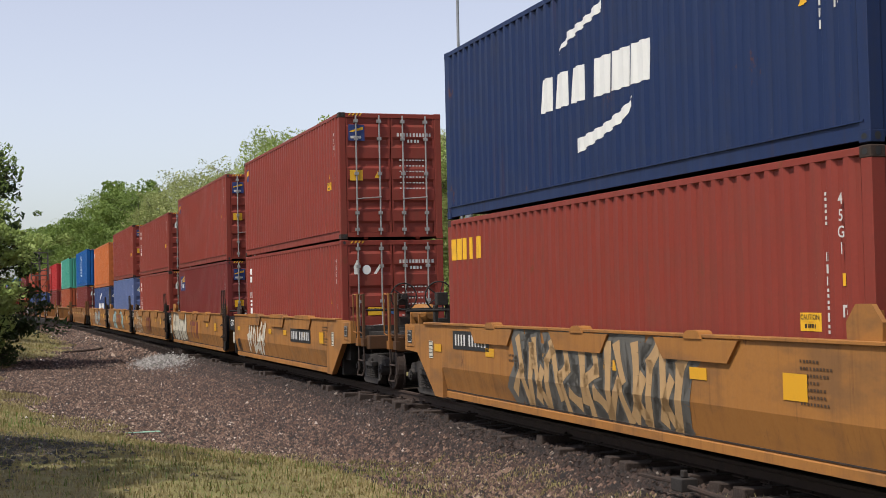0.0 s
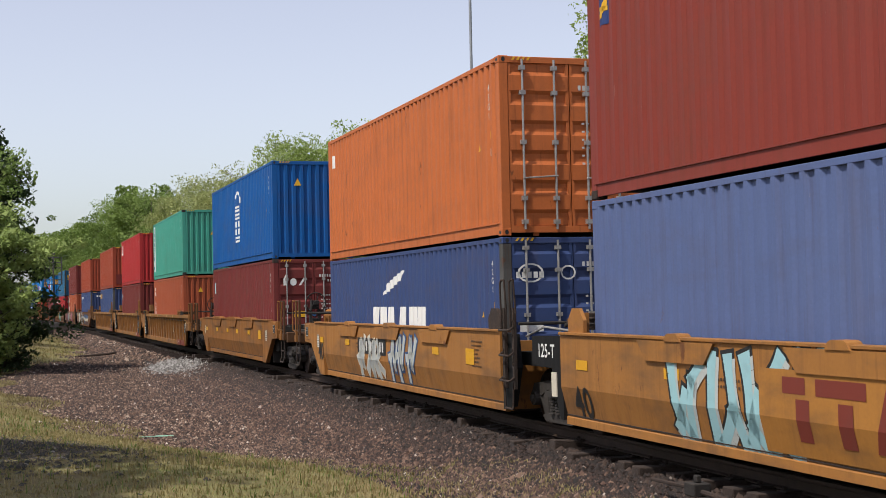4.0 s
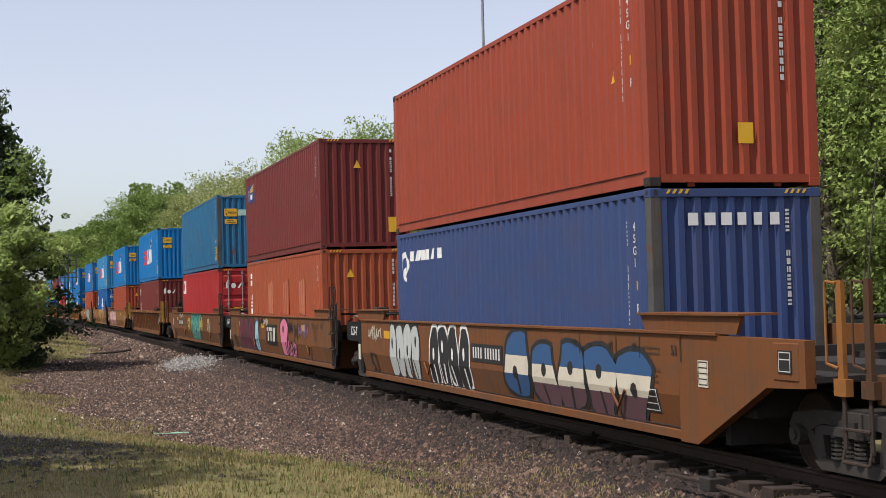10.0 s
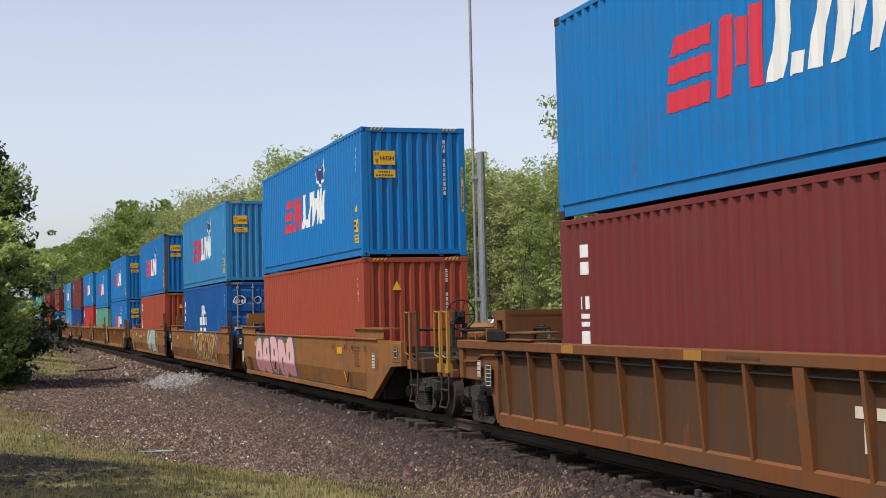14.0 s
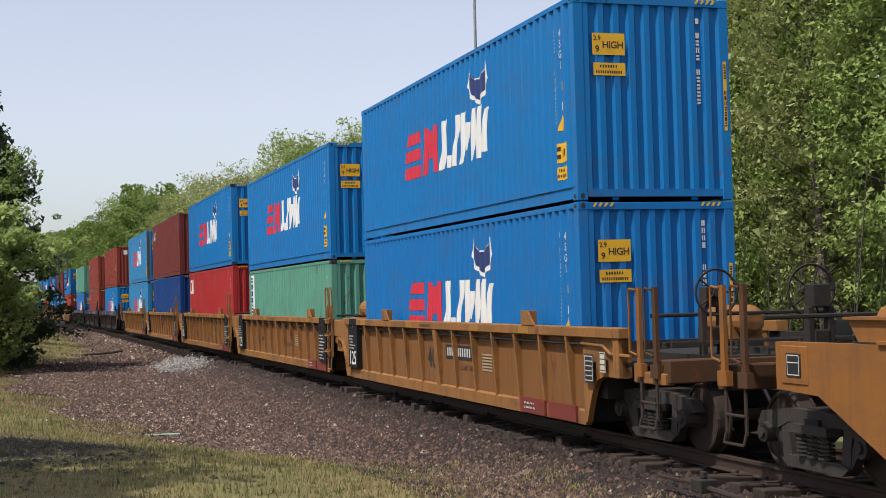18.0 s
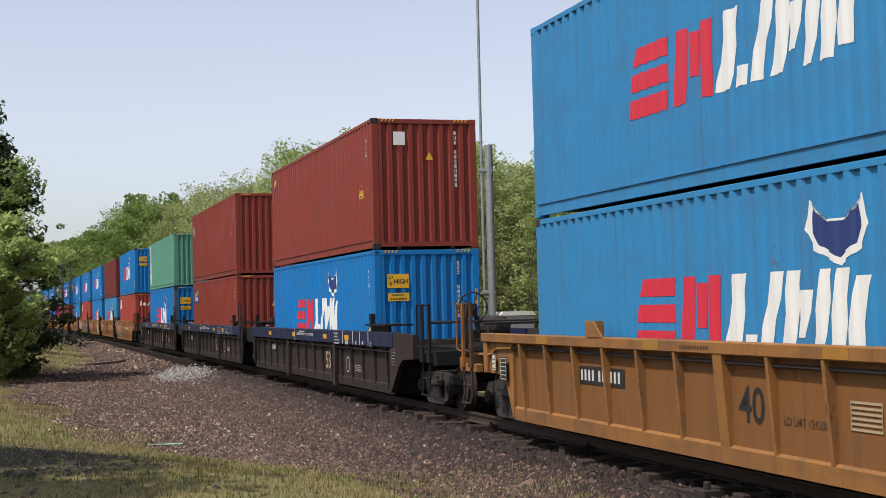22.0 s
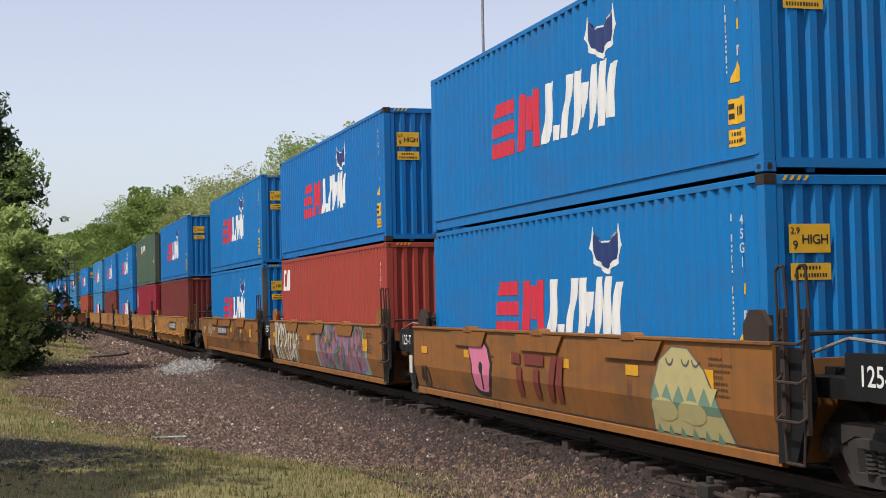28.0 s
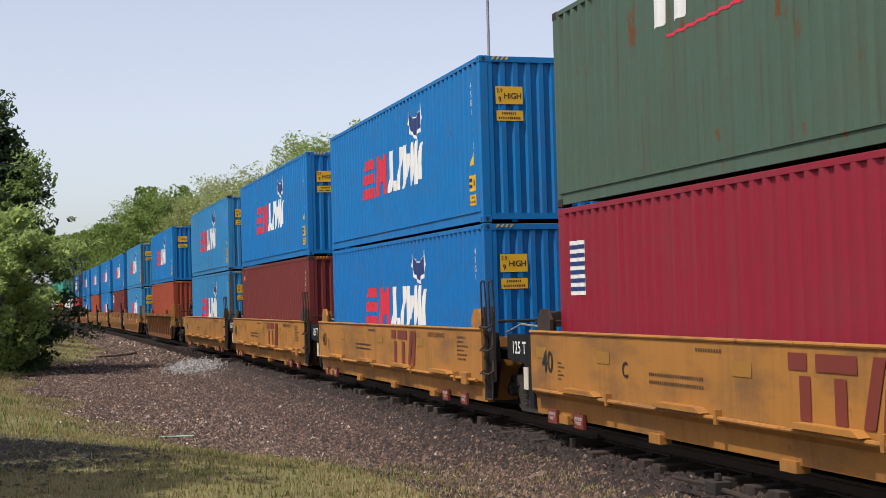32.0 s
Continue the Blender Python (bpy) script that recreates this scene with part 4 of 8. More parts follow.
def joint_box(e):
    """A folded housing at the end of a unit, with an upright slot in its face."""
    bm = boxes((-0.05, 0.25 * e + 0.20, -1.44, -1.05, 0.72, 1.28), bev=0.02)
    c = 0.075 + 0.125 * e
    for x in (c - 0.07, c + 0.04):
        box(bm, x, x + 0.03, -1.475, -1.43, 0.84, 1.10)
    box(bm, c - 0.07, c + 0.07, -1.475, -1.43, 1.08, 1.12)
    box(bm, c - 0.10, c + 0.10, -1.46, -1.0, 1.28, 1.34)
    return bm


def stop_frame():
    """An open steel frame on the end platform: two arches joined by a plate with two round-topped holes."""
    bm = bmesh.new()
    for y in (-1.12, 1.02):
        prism(bm, [(-0.28, 0), (-0.14, 0), (-0.14, 0.62), (0.14, 0.62), (0.14, 0), (0.28, 0), (0.28, 0.78), (-0.28, 0.78)], y, y + 0.10)
    def hole(c):
        return [(c - 0.22, 0.30), (c - 0.20, 0.40), (c - 0.12, 0.50), (c, 0.54), (c + 0.12, 0.50), (c + 0.20, 0.40), (c + 0.22, 0.30)]
    out = [(-1.02, 0.30)] + hole(-0.5) + hole(0.5) + [(1.02, 0.30), (1.02, 0.78), (-1.02, 0.78)]
    a = [bm.verts.new((0.24, y, z)) for y, z in out]
    b = [bm.verts.new((0.28, y, z)) for y, z in out]
    bm.faces.new(a)
    bm.faces.new(b[::-1])
    for i in range(len(a)):
        j = (i + 1) % len(a)
        bm.faces.new((a[j], a[i], b[i], b[j]))
    box(bm, -0.28, 0.28, -1.02, 1.02, 0.66, 0.70)
    bmesh.ops.recalc_face_normals(bm, faces=bm.faces[:])
    return bm


def stop_arch():
    """Two open steel arches, one over each side of the platform."""
    bm = bmesh.new()
    for y0 in (-1.12, 0.52):
        for y in (y0, y0 + 0.52):
            prism(bm, [(-0.25, 0), (-0.13, 0), (-0.13, 0.62), (0.13, 0.62), (0.13, 0), (0.25, 0), (0.25, 0.78), (-0.25, 0.78)], y, y + 0.08)
        box(bm, -0.25, 0.25, y0 + 0.08, y0 + 0.52, 0.70, 0.78)
        for x in (-0.25, 0.20):
            box(bm, x, x + 0.05, y0 + 0.08, y0 + 0.52, 0.45, 0.70)
    return bm


def chord_bracket():
    """A wedge on the top chord that guides the box into the well."""
    bm = prism(bmesh.new(), [(-0.16, 0), (0.36, 0), (0.10, 0.20), (-0.16, 0.22)], -0.03, 0.0)
    box(bm, -0.16, 0.10, 0.0, 0.12, 0.17, 0.21)
    for x in (-0.16, -0.03, 0.09):
        box(bm, x, x + 0.03, 0.0, 0.12, 0.0, 0.18)
    return bm


def brake_wheel():
    bm = bmesh.new()
    ring(bm, (0, 0, 0), (1, 0, 0), 0.28, 0.016, 22)
    for i in range(5):
        a = 2 * math.pi * i / 5
        rod(bm, (0.02, 0, 0), (0, 0.28 * math.cos(a), 0.28 * math.sin(a)), 0.012, 5)
    rod(bm, (-0.12, 0, 0), (0.05, 0, 0), 0.06, 10)
    return bm


def coupler():
    bm = boxes((0, 0.62, -0.08, 0.08, 0.72, 0.94), (0.5, 0.86, -0.17, 0.17, 0.70, 0.98), bev=0.02)
    rod(bm, (0.72, 0.12, 0.66), (0.72, 0.12, 1.02), 0.05, 8)
    return bm


def hose():
    return rods([(0.1, -0.25, 0.85), (0.35, -0.26, 0.6), (0.6, -0.2, 0.5), (0.85, -0.1, 0.62)], 0.025, 6)


def tray(l):
    """A flared walkway tray over the sill at the end of a container."""
    bm = bmesh.new()
    prism(bm, [(-l / 2, 0.20), (l / 2, 0.20), (l / 2 - 0.12, 0.0), (-l / 2 + 0.16, 0.0)], -0.02, 0.02)
    box(bm, -l / 2 - 0.02, l / 2 + 0.02, -0.06, 0.42, 0.20, 0.225)
    return bm


def grating(l, w):
    bm = bmesh.new()
    n = int(l / 0.09)
    for i in range(n):
        x = -l / 2 + i * l / n
        box(bm, x, x + 0.035, -w / 2, w / 2, 0, 0.03)
    for y in (-w / 2, -w / 6, w / 6, w / 2 - 0.03):
        box(bm, -l / 2, l / 2, y, y + 0.03, -0.03, 0.035)
    return bm


def guide():
    """Pentagonal corner guide for the container."""
    bm = bmesh.new()
    prism(bm, [(-0.26, 0), (0.26, 0), (0.27, 0.2), (0.12, 0.36), (-0.12, 0.36), (-0.27, 0.2)], -0.02, 0.03)
    prism(bm, [(-0.05, 0.02), (0.05, 0.02), (0.05, 0.3), (-0.05, 0.3)], 0.03, 0.16)
    return bm


def tank():
    bm = bmesh.new()
    rod(bm, (-0.42, 0, 0), (0.42, 0, 0), 0.2, 16)
    rod(bm, (-0.5, 0, 0), (-0.42, 0, 0), 0.12, 16, 0.2)
    rod(bm, (0.42, 0, 0), (0.5, 0, 0), 0.2, 16, 0.12)
    for x in (-0.28, 0.28):
        box(bm, x - 0.04, x + 0.04, -0.22, 0.22, -0.28, 0.0)
    return bm


def reflectors(ob, xs, z, w=0.42, h=0.17, out=0.008, folded=True, mat=None):
    for x in xs:
        piece("reflector", ("refl", w, h, z, out, folded), lambda: fold_sheet([quad(-w / 2, w / 2, z - h / 2, z + h / 2)], out, folded), mat or MARK_AMBER, ob, "amber reflector", pose(x, 0, 0))


def stencil(ob, x, z, n, w, h, seed, mat, lines=1, out=0.007, folded=True):
    """Lines of small lettering that cannot be read."""
    r = random.Random(seed)
    polys = []
    for i in range(lines):
        k = max(3, int(n * r.uniform(0.6, 1.25)))
        polys += bars_row(k, -w / 2, -w / 2 + w * k / (n * 1.25), z - i * h * 1.9, z - i * h * 1.9 + h * 0.8, seed + i, 0, 0.6)
    stuff(piece("stencil_lines", ("sten", n, w, h, seed, lines, z, out, folded), lambda: fold_sheet(polys, out, folded), MARK_FAINT if mat is MARK_BLACK else MARK_FINE, ob, "", pose(x, 0, 0)))


def label_card(ob, x, z, w, h, out=0.008, folded=False, rows=4, dark=True):
    """A framed notice: black card with pale ruled lines, or the other way round."""
    c = piece("notice_card", ("card", w, h, z, out, folded), lambda: fold_sheet([quad(-w / 2, w / 2, z - h / 2, z + h / 2)], out, folded), MARK_BLACK if dark else MARK_CREAM, ob, "small framed notice card", pose(x, 0, 0))
    stuff(piece("ruled_lines", ("rule", w, h, z, out, rows, folded), lambda: fold_sheet([quad(-w * 0.44, w * 0.44, z - h * 0.42 + i * h * 0.84 / rows, z - h * 0.42 + i * h * 0.84 / rows + 0.012) for i in range(rows + 1)] + [quad(-w * 0.44, -w * 0.40, z - h * 0.42, z + h * 0.42), quad(w * 0.40, w * 0.44, z - h * 0.42, z + h * 0.42)], out + 0.003, folded), MARK_FINE if dark else MARK_BLACK, c))


def number_panel(ob, x, z, w=1.5, h=0.28, folded=True, out=0.008):
    """A black panel with the car's number, kept to plain bars."""
    p = piece("number_panel", ("npanel", w, h, z, folded, out), lambda: fold_sheet([quad(-w / 2, w / 2, z - h / 2, z + h / 2)], out, folded), MARK_BLACK, ob, "black number panel", pose(x, 0, 0))
    for i in range(10):
        bx = -w * 0.45 + w * 0.083 * i + (w * 0.06 if i > 3 else 0)
        piece("number_bar", ("nbar", w, h, z, folded, out), lambda: fold_sheet([quad(-w * 0.022, w * 0.022, z - h * 0.30, z + h * 0.30)], out + 0.003, folded), MARK_FINE, p, "", pose(bx + w * 0.04, 0, 0))


def fold_text(ob, body, x, z, size, mat):
    """Lettering on the drawn-in lower part of a folded side."""
    hang("lettering", text_mesh(body, size), mat, ob, m=pose(x, -side_y(z) - 0.012, z, 90 + math.degrees(math.atan(0.24)), 0, 0))


def sign_text(ob, body, x, z, size, mat, out=0.009, y=None):
    yy = -(HW if y is None else y) - out
    hang("lettering", text_mesh(body, size), mat, ob, m=pose(x, yy, z, 90, 0, 0))


def lattice_mark(ob, x, z, w, h, folded=True, out=0.009, mat=None):
    """The pool's faded dark red mark, as plain slanting bars."""
    t = w / 3
    b = h * 0.26
    polys = [quad(0, t * 0.55, h - b, h), quad(t * 0.32, t * 0.64, 0, h - b * 1.3), quad(t * 0.8, t * 1.9, h - b, h), quad(t * 1.30, t * 1.62, 0, h - b * 1.3),
             quad(t * 2.02, t * 2.32, 0, h, t * 0.3), quad(t * 2.5, t * 2.8, 0, h, t * 0.15)]
    for i, p in enumerate(polys):
        piece("mark_stroke", ("pool", w, h, z, folded, out, i), lambda: fold_sheet([[(c - w / 2, d + z - h / 2) for c, d in p]], out + 0.001 * i, folded), mat or MARK_MAROON, ob, "faded dark red stencilled mark", pose(x, 0, 0))


def cut_band(poly, lo, hi):
    """The part of a convex outline between two heights."""
    for sign, lim in ((1, lo), (-1, hi)):
        out = []
        for (a, b), (c, d) in zip(poly, poly[1:] + poly[:1]):
            p, q = sign * (b - lim), sign * (d - lim)
            if p >= 0:
                out.append((a, b))
            if p * q < 0:
                k = p / (p - q)
                out.append((a + (c - a) * k, b + (d - b) * k))
        poly = out
        if len(poly) < 3:
            return None
    return poly


def throw_up(ob, x0, x1, z0, z1, n, fill, line, seed, shade=None, halo=None, folded=True, low_fill=None):
    """Sprayed lettering that cannot be read: swollen rounded forms with an outline."""
    r = random.Random(seed)
    step = (x1 - x0) / n
    rim, body, low, glow, cuts = [], [], [], [], []
    for i in range(n):
        cx, cz = x0 + (i + 0.5) * step, (z0 + z1) / 2 + r.uniform(-0.05, 0.05)
        k, ph = 18, r.uniform(0, 6)
        lean = r.uniform(-0.25, 0.25)
        prof = [1 + 0.16 * math.sin(3 * a * 2 * math.pi / k + ph) + 0.10 * math.sin(5 * a * 2 * math.pi / k + 2 * ph) for a in range(k)]

        def shape(g):
            out = []
            for a in range(k):
                t = 2 * math.pi * a / k
                c, s = math.cos(t), math.sin(t)
                c, s = math.copysign(abs(c) ** 0.7, c), math.copysign(abs(s) ** 0.6, s)
                px = cx + (step * 0.52 * prof[a]) * c * g + lean * s * step * 0.5
                pz = cz + ((z1 - z0) / 2 * (0.86 + 0.14 * prof[a])) * s * (g if g < 1 else 1 + (g - 1) * 0.6)
                out.append((px, max(0.22, min(pz, TOPZ - 0.01))))
            return out
        glow.append(shape(1.28))
        rim.append(shape(1.06))
        body.append(shape(0.9))
        cuts.append(disc(cx + r.uniform(-0.1, 0.1) * step, cz + r.uniform(-0.12, 0.2) * (z1 - z0), step * 0.10, 8, (z1 - z0) * 0.10))
        if r.random() < 0.8:
            xx = cx + r.uniform(-0.15, 0.15) * step
            cuts.append(quad(xx, xx + 0.05 + 0.04 * r.random(), cz - (z1 - z0) * 0.42, cz - (z1 - z0) * 0.12, r.uniform(-0.1, 0.1)))
    top = None
    if halo:
        top = stuff(part("graffiti_halo", fold_sheet(glow, 0.006, folded), halo, ob))
    g = stuff(part("graffiti", fold_sheet(rim, 0.008, folded), line, ob, "sprayed graffiti"))
    stuff(part("fill", fold_sheet(body, 0.010, folded), fill, g))
    if shade:
        bands = [cut_band(s_, z0 + (z1 - z0) * 0.36, z0 + (z1 - z0) * 0.62) for s_ in body]
        stuff(part("shading", fold_sheet([p for p in bands if p], 0.012, folded), shade, g))
    if low_fill:
        bands = [cut_band(s_, z0 - 1, z0 + (z1 - z0) * 0.36) for s_ in body]
        stuff(part("low_fill", fold_sheet([p for p in bands if p], 0.0125, folded), low_fill, g))
    stuff(part("strokes", fold_sheet(cuts, 0.014, folded), line, g))


# kinks, hooks and arrows from which sprayed forms are put together: no alphabet's letters
GLYPHS = (
    (((0, 0.05), (0.35, 0.95), (0.55, 0.35), (0.95, 1.0)), ((-0.2, 0.55), (0.5, 0.70))),
    (((0.1, 1), (0.25, 0.0), (0.75, 0.5), (1.1, -0.02)), ((0.6, 1.0), (0.85, 0.55))),
    (((0.2, 0), (0, 0.6), (0.4, 1), (0.7, 0.6), (0.5, 0.15), (1.15, 0.3)),),
    (((0, 0.75), (0.5, 1.02), (0.9, 0.5), (0.35, 0.3), (0.6, -0.02)), ((0.8, 0.95), (1.2, 0.8))),
    (((0.0, 1.0), (0.2, 0.3), (0.6, 0.0), (0.7, 0.75), (1.05, 1.0)), ((0.1, 0.1), (0.45, 0.6))),
    (((-0.1, 0.2), (0.4, 0.55), (0.2, 1.0)), ((0.4, 0.55), (0.75, 0.0), (1.0, 0.9), (1.2, 0.6))),
    (((0.5, -0.02), (0.3, 0.5), (0.75, 0.65), (0.55, 1.0)), ((-0.1, 0.95), (0.2, 0.2)), ((0.75, 0.3), (1.15, 0.15))),
)


def wild_style(ob, x0, x1, z0, z1, n, fill, line, seed, halo=None, shade=None, thick=0.0, folded=True):
    """Sprayed angular lettering that cannot be read: crossing fat strokes with an outline."""
    r = random.Random(seed)
    step = (x1 - x0) / n
    h = z1 - z0
    strokes = []
    for i in range(n):
        a, wd = x0 + i * step + step * 0.08, step * 0.84
        lean, tilt = r.uniform(-0.05, 0.30) * step, r.uniform(-0.08, 0.08) * h
        zb, hh = z0 + r.uniform(0.02, 0.10) * h, h * r.uniform(0.80, 0.94)
        for line_ in GLYPHS[r.randrange(len(GLYPHS))]:
            pts = [(a + wd * u + lean * v + r.uniform(-0.04, 0.04) * step, zb + hh * v + tilt * u + r.uniform(-0.02, 0.02) * h) for u, v in line_]
            strokes += list(zip(pts, pts[1:]))
    w = step * 0.25
    bows = [(r.uniform(-0.14, 0.14), r.uniform(0.85, 1.25), r.uniform(0.8, 1.2)) for _ in strokes]

    def fat(g, dx=0.0, dz=0.0):
        out = []
        for ((a, b), (c, d)), (bow, w0, w1) in zip(strokes, bows):
            l = math.hypot(c - a, d - b) or 1
            ux, uz = (c - a) / l, (d - b) / l
            e = w * 0.3 + g
            pts = []
            for i in range(7):
                t = i / 6
                k = bow * min(l, 0.6) * 4 * t * (1 - t) * 0.5
                pts.append((a - ux * e + ux * (l + 2 * e) * t - uz * k, b - uz * e + uz * (l + 2 * e) * t + ux * k, (w / 2) * (w0 + (w1 - w0) * t) * (1 - 0.25 * math.sin(math.pi * t)) + g))
            for (p, q, h0), (p2, q2, h1) in zip(pts, pts[1:]):
                m_ = math.hypot(p2 - p, q2 - q) or 1
                nx, nz = -(q2 - q) / m_, (p2 - p) / m_
                f = lambda px, pz: (px + dx, max(0.21, min(pz + dz, TOPZ - 0.005)))
                out.append([f(p + nx * h0, q + nz * h0), f(p - nx * h0, q - nz * h0), f(p2 - nx * h1, q2 - nz * h1), f(p2 + nx * h1, q2 + nz * h1)])
        return out
    g = 0.045 + thick * 0.2
    if halo:
        stuff(part("graffiti_halo", fold_sheet(fat(0.16 + thick), 0.005, folded), halo, ob))
    top = stuff(part("graffiti", fold_sheet(fat(g), 0.008, folded), line, ob, "sprayed graffiti"))
    if shade:
        stuff(part("shading", fold_sheet(fat(0.01, 0.05, -0.07), 0.0095, folded), shade, top))
    stuff(part("fill", fold_sheet(fat(0.0), 0.011, folded), fill, top))


def scribble(ob, x0, x1, z0, z1, mat, seed, folded=True, w=0.03, loops=7):
    """A quick one-line tag."""
    r = random.Random(seed)
    pts = []
    n = loops * 8
    for i in range(n):
        t = i / n
        pts.append((x0 + (x1 - x0) * (t + 0.05 * math.sin(loops * 6.28 * t + r.random() * 0.3)), (z0 + z1) / 2 + (z1 - z0) * 0.5 * math.sin(loops * 6.28 * t * 1.27 + seed) * (0.7 + 0.3 * math.sin(9 * t + seed))))
    rim = []
    for i, (a, b) in enumerate(pts):
        (p, q), (c, d) = pts[max(0, i - 1)], pts[min(n - 1, i + 1)]
        l = math.hypot(c - p, d - q) or 1
        nx, nz = -(d - q) / l * w / 2, (c - p) / l * w / 2
        rim.append(((a + nx, b + nz), (a - nx, b - nz)))
    bm = fold_sheet([[u[0], v[0], v[1], u[1]] for u, v in zip(rim, rim[1:])], 0.009, folded)
    bmesh.ops.remove_doubles(bm, verts=bm.verts[:], dist=1e-5)
    part("spray_tag", bm, mat, ob)


TOPZ = 1.44


def well_car(kind, long, front, rear, coat, seed, label, panel_dark=BLACK):
    """One unit of a double-stack well car. long: the 53-foot well. front, rear: 'joint' or 'coupler'."""
    ob = empty("well_car")
    lw = 16.5 if long else 13.3
    a, b = -lw / 2, lw / 2
    top = TOP[kind]
    dark = panel_dark
    # the well itself; at a coupler end the lower body is cut away over the truck
    cut = 0.95 if kind == "smooth" else 0.0
    a2, b2 = a + (cut if rear == "coupler" else 0.0), b - (cut if front == "coupler" else 0.0)
    piece("floor_beam", ("wfloor", lw, a2, b2), lambda: boxes((a2 + 0.1, b2 - 0.1, -1.25, 1.25, 0.20, 0.33)), STEEL_DARK, ob)
    # bulkheads at coupler ends go near-black, the shade there put into the colour
    piece("bulkhead", ("bulk", top), lambda: boxes((-0.05, 0.05, -1.34, 1.34, 0.22, 1.28)), STEEL_DARK if rear == "coupler" else coat, ob, m=pose(a + 0.12, 0, 0))
    piece("bulkhead", ("bulk", top), lambda: boxes((-0.05, 0.05, -1.34, 1.34, 0.22, 1.28)), STEEL_DARK if front == "coupler" else coat, ob, m=pose(b - 0.12, 0, 0))
    if kind == "smooth":
        prof = [(HW, top), (HW, 0.72), (side_y(0.22), 0.22), (side_y(0.22) - 0.09, 0.20), (1.30, 0.26), (1.36, 0.72), (1.36, top)]
        for k in (-1, 1):
            piece("side_wall", ("smooth", lw, k, a2, b2), lambda: sweep(bmesh.new(), [(k * y, z) for y, z in prof], a2, b2), coat, ob)
        piece("side_lip", ("smoothlip", lw), lambda: boxes((a, b, -HW - 0.03, -HW + 0.14, top - 0.02, top + 0.015), bev=0.004), coat, ob)
        piece("bottom_seam", ("seam", lw, a2, b2), lambda: sweep(bmesh.new(), [(-side_y(0.34) - 0.012, 0.345), (-side_y(0.34) - 0.012, 0.33), (-side_y(0.34) + 0.01, 0.33), (-side_y(0.34) + 0.01, 0.345)], a2, b2), STEEL_RUST, ob)
        piece("bottom_sill", ("foldsill", lw, a2, b2), lambda: sweep(bmesh.new(), [(-side_y(0.33) - 0.004, 0.318), (-side_y(0.33) - 0.016, 0.30), (-side_y(0.33) - 0.016, 0.205), (-side_y(0.33) + 0.05, 0.19), (-side_y(0.33) + 0.10, 0.30)], a2, b2), coat, ob)
        if not long:
            for i, x in enumerate((-3.2, 0.1, 3.25)):
                f = piece("side_flap", ("flap",), lambda: prism(bmesh.new(), [(-0.95, 0.0), (0.95, 0.0), (0.72, -0.24), (-0.72, -0.24)], -0.035, 0.0), coat, ob, m=pose(x, -HW, 1.415))
                wd = 0.85 if front == "coupler" else 0.2
                piece("roller_bracket", ("roll", wd), lambda: prism(bmesh.new(), [(-wd, 0.0), (wd, 0.0), (wd - 0.05, 0.07), (wd - 0.1, 0.09), (-wd + 0.1, 0.09), (-wd + 0.05, 0.07)], -0.05, 0.12), coat, f)
            reflectors(ob, (-5.9, -3.3, -0.95, 1.05, 3.3), 1.04, 0.38, 0.13)
            reflectors(ob, (5.2,), 1.0, 0.42, 0.26)
        else:
            reflectors(ob, (-6.0, -1.5, 4.9), 1.16, 0.5, 0.16)
            for x in (-3.0, 5.6):
                piece("rope_eye", ("eye",), lambda: rods([(-0.22, -HW - 0.02, 0.70), (0.0, -HW - 0.01, 0.48), (0.22, -HW - 0.02, 0.70)], 0.018), coat, ob, m=pose(x, 0, 0))
        stencil(ob, 5.6 if not long else 6.6, 1.24, 9, 0.62, 0.035, seed % 3, MARK_BLACK, 7)
        stencil(ob, -2.0, 1.02, 12, 0.95, 0.04, 3 + seed % 3, MARK_BLACK, 2)
    elif kind in ("ribbed", "sill"):
        deep = kind == "sill"
        cz = top - (0.31 if deep else 0.14)
        piece("top_chord", ("chord", lw, deep), lambda: boxes((a - 0.3, b + 0.3, -1.52, -1.34, cz, top), bev=0.012), CAR_NAVY if deep else coat, ob)
        piece("top_chord", ("chordf", lw, deep), lambda: boxes((a - 0.3, b + 0.3, 1.34, 1.52, cz, top)), CAR_NAVY if deep else coat, ob)
        for k in (-1, 1):
            # recessed sheets get a darker coat than chord and ribs: shade in the colour
            piece("side_sheet", ("ribsheet", lw, k), lambda: boxes((a, b, *sorted((k * 1.36, k * 1.39)), 0.24, cz + 0.02)), OCHRE_SHADED if coat is OCHRE_DULL else RUST_SHADED if coat is OCHRE_BROWN else coat, ob)
            piece("bottom_sill", ("ribsill", lw, k, deep), lambda: sweep(bmesh.new(), [(k * 1.34, 0.18), (k * (1.43 - 0.02 * deep), 0.18), (k * (1.435 - 0.02 * deep), 0.36), (k * 1.40, 0.385), (k * 1.34, 0.40)], a, b), coat, ob)
        n = 16 if long else 13
        for i in range(n):
            x = a + 0.45 + i * (lw - 0.9) / (n - 1)
            wide = i in (n // 2, 2 if long else -1)
            piece("rib", ("rib", deep, wide), lambda: rib(deep, wide, cz), coat, ob, m=pose(x, 0, 0))
        piece("brake_pipe", ("pipe", lw, deep), lambda: rods([(a, -1.45, cz - 0.07), (b, -1.45, cz - 0.09)], 0.022, 6), STEEL_DARK if not deep else CAR_GREY, ob)
        if not long and not deep:
            for x in (-3.4, 4.7):
                piece("chord_bracket", ("cbracket",), chord_bracket, coat, ob, m=pose(x, -1.50, top))
        reflectors(ob, (-5.2, -1.6, 2.3, 4.6), cz + (0.15 if deep else 0.07), 0.42, 0.11, 0.024, False, None if deep else MARK_DULL)
